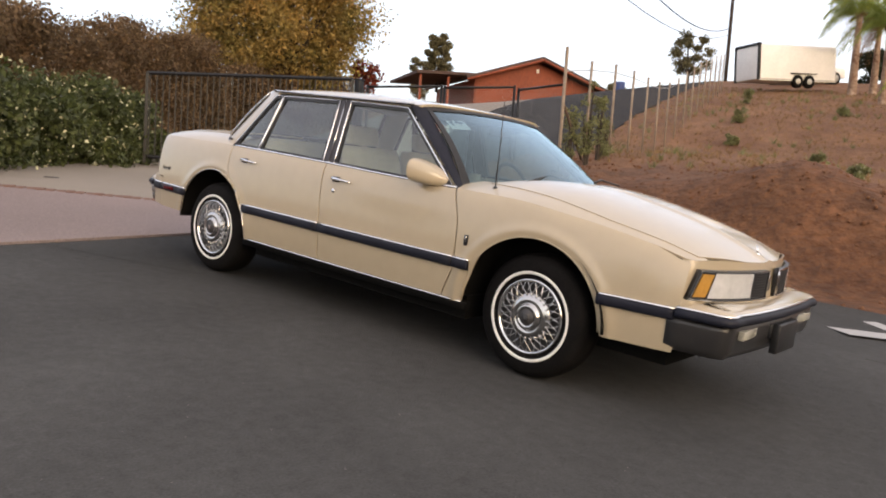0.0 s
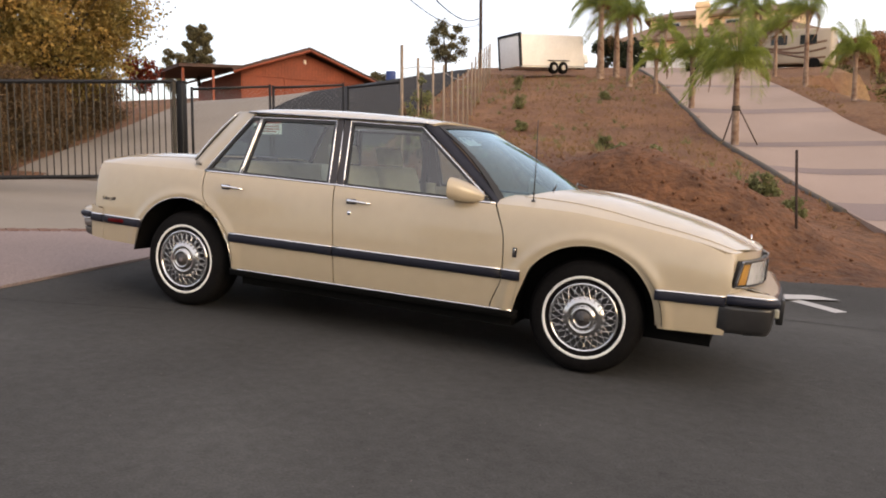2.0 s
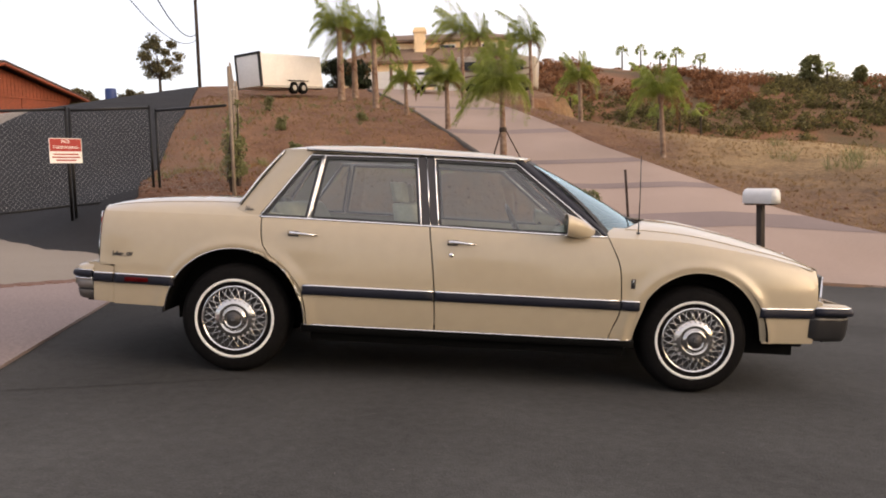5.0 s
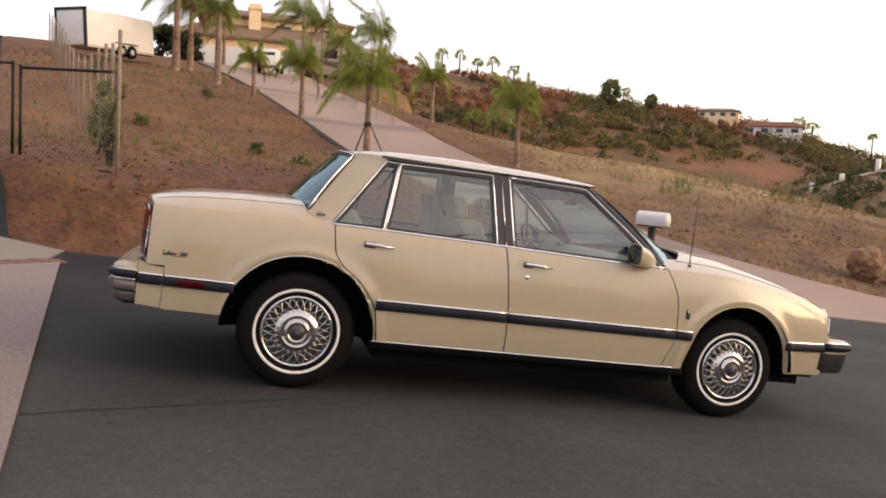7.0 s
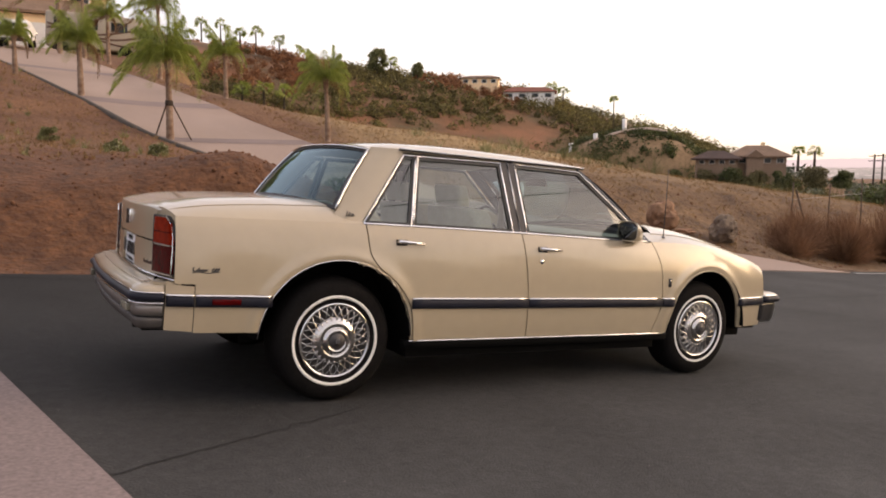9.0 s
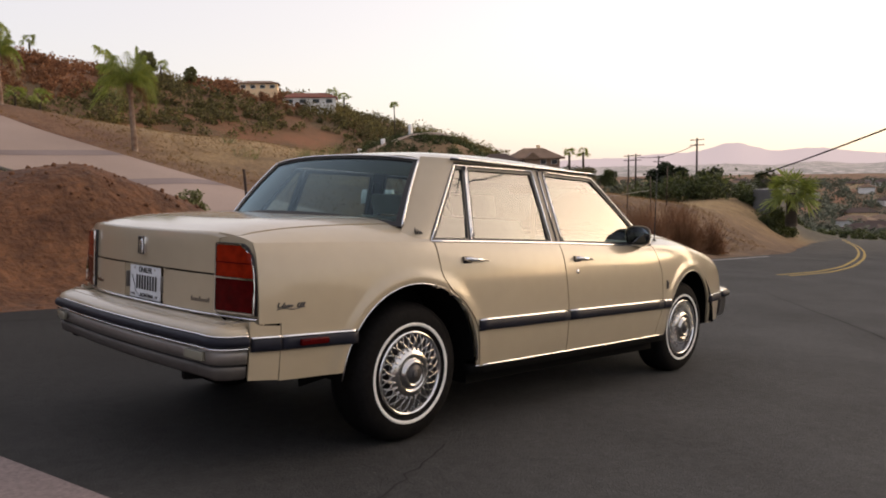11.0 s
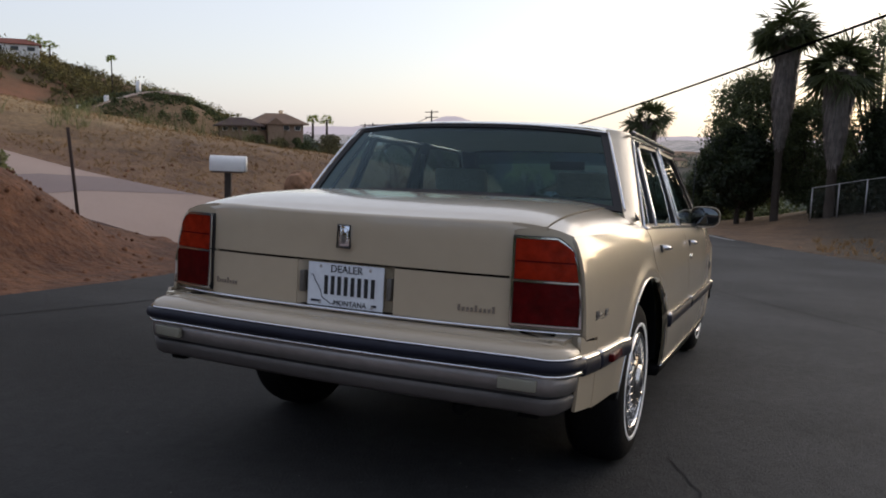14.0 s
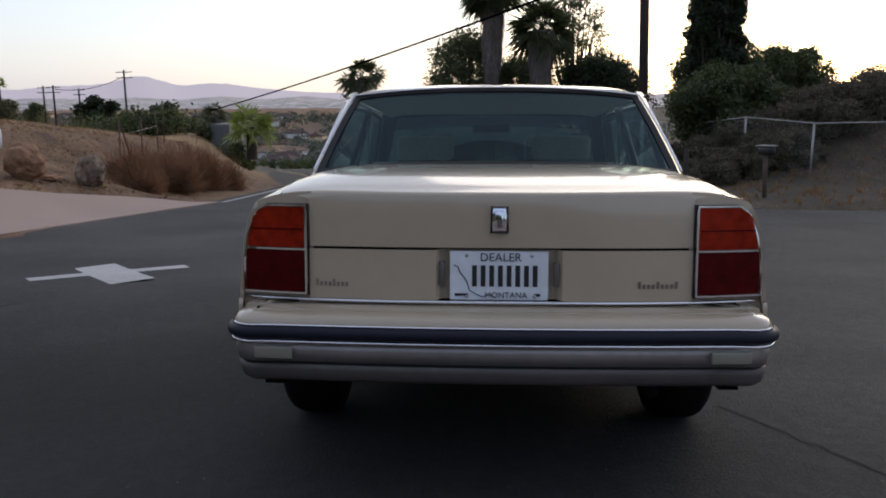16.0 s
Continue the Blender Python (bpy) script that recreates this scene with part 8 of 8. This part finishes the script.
for _i in range(46):
    _d, _a = _rs.uniform(210, 640), radians(_rs.uniform(0, 34))
    _x, _y = _d * math.cos(_a), _d * math.sin(_a)
    far_house("valley_house", _x, _y, land(_x, _y) + 0.2, 10, 7, 2.4, TILE if _i % 2 else SHINGLE, WHITE if _i % 3 else STUCCO, _rs.uniform(0, 180), "low house among trees in the valley", 1.5)
for _x, _y, _z, _h in ((122.4, 58.3, -9, 14.6), (135.4, 77.5, -6, 9.4), (146, 78.3, -7, 10), (143.6, 84, -6, 9.4)):
    utility_pole("utility_pole", _x, _y, _z, _h, "distant wooden utility pole with crossarm", 1.9, 62, 0.2, 2)
cable("overhead_cable", (122.4, 58.3, 4.6), (135.4, 77.5, 2.8), 1.0, 0.05, "thin dark overhead cable between distant poles")
fan_palm(53.6, 17.4, 2.4, 2.4, 0, "bushy date palm by the road bend", 331, base=-3.2, thick=0.35, n=44, group="palms at the bend")
fan_palm(70.7, 26, 5.2, 1.6, 1.2, "fan palm with a round dark head", 332, base=-5.4, thick=0.25, group="palms at the bend")
tree("valley_tree", 60, 26.5, 5.5, 2.2, 1.0, LEAF_DARK, "round dark tree at the road bend", 63, n=16, per=220, leaf=0.2, base=-4.5)
tree("valley_tree", 108, 56, 9.5, 4.0, 2.0, LEAF_DARK, "round dark tree beside the poles", 64, n=18, per=240, leaf=0.35, base=-8)
tree("valley_tree", 43.0, 1.6, 5.6, 2.4, 1.0, LEAF_DARK, "round dark tree beyond the verge", 71, n=24, per=500, leaf=0.11, base=-3.2, shell=0.35)
tree("valley_tree", 49.5, 3.2, 4.6, 2.2, 0.8, LEAF_DARK, "round dark tree beyond the verge", 72, n=22, per=480, leaf=0.11, base=-3.4, shell=0.35)
bush("road_bush", 55.5, 19.6, 3.2, 3.0, 2.6, LEAF, "rounded green bush at the road bend", n=18, per=320, leaf=0.10, seed=73, base=-4.3)
bush("road_bush", 52.0, 18.4, 2.4, 2.2, 1.8, LEAF, "rounded green bush at the road bend", n=16, per=300, leaf=0.09, seed=74, base=-4.0)
link("block_shed", box(58, 62, 20.5, 22, -5, -0.8), mat("grey_block", (0.20, 0.20, 0.20), 0.8, 0, 0.15, 3), label="plain grey shed wall at the bend", cat="shed", smooth=False)

# air haze is painted on the range as a pale colour and a glow
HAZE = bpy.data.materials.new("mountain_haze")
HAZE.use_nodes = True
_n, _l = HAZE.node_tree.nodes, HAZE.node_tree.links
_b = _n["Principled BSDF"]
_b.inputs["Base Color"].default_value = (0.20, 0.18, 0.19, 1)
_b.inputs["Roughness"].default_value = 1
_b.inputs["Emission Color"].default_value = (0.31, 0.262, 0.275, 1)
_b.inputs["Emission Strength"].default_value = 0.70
_peak = curve([-30, -8, 2, 10, 12.5, 17, 18.5, 21, 23.9, 26, 28, 30.5, 33, 42, 62], [2, 4, 6, 10, 16, 38, 50, 44, 76, 47, 40, 30, 24, 16, 6])


def mountain(a, v):
    t = radians(a)
    d = 3300 - 900 * (1 - v)
    h = _peak(a) + 5 * noise.noise(Vector((a * 0.5, 0, 0))) + 3 * noise.noise(Vector((a * 1.7, 3, 0))) + 2.2 * noise.noise(Vector((a * 5.5, 6, 0)))
    return (d * math.cos(t), d * math.sin(t), -60 + (60 + h) * v)


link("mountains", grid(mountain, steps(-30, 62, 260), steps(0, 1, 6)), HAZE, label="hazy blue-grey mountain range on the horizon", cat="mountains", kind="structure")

# wooded foothills before the mountains, their haze painted as pale mottling and a glow
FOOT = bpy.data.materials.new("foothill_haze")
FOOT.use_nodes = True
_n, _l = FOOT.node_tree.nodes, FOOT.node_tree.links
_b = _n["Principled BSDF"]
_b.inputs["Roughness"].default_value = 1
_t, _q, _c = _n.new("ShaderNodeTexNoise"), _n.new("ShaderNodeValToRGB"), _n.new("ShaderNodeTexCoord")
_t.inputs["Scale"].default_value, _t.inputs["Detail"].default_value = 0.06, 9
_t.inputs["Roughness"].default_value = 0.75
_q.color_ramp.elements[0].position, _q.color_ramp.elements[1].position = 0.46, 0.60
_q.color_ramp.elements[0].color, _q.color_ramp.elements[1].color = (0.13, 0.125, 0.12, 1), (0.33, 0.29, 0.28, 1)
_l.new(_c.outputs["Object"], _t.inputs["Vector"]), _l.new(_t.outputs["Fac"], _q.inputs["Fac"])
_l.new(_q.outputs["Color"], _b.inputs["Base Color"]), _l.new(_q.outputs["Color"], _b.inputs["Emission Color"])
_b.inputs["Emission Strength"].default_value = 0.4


def foothill(a, v):
    t = radians(a)
    d = 700 + 900 * v
    h = -12 + 9 * v + 5 * noise.noise(Vector((a * 0.35, 1, v * 2))) + 1.6 * noise.noise(Vector((a * 2.3, 4, v * 5)))
    return (d * math.cos(t), d * math.sin(t), -40 + (40 + h) * min(1, 0.05 + 2.5 * v))


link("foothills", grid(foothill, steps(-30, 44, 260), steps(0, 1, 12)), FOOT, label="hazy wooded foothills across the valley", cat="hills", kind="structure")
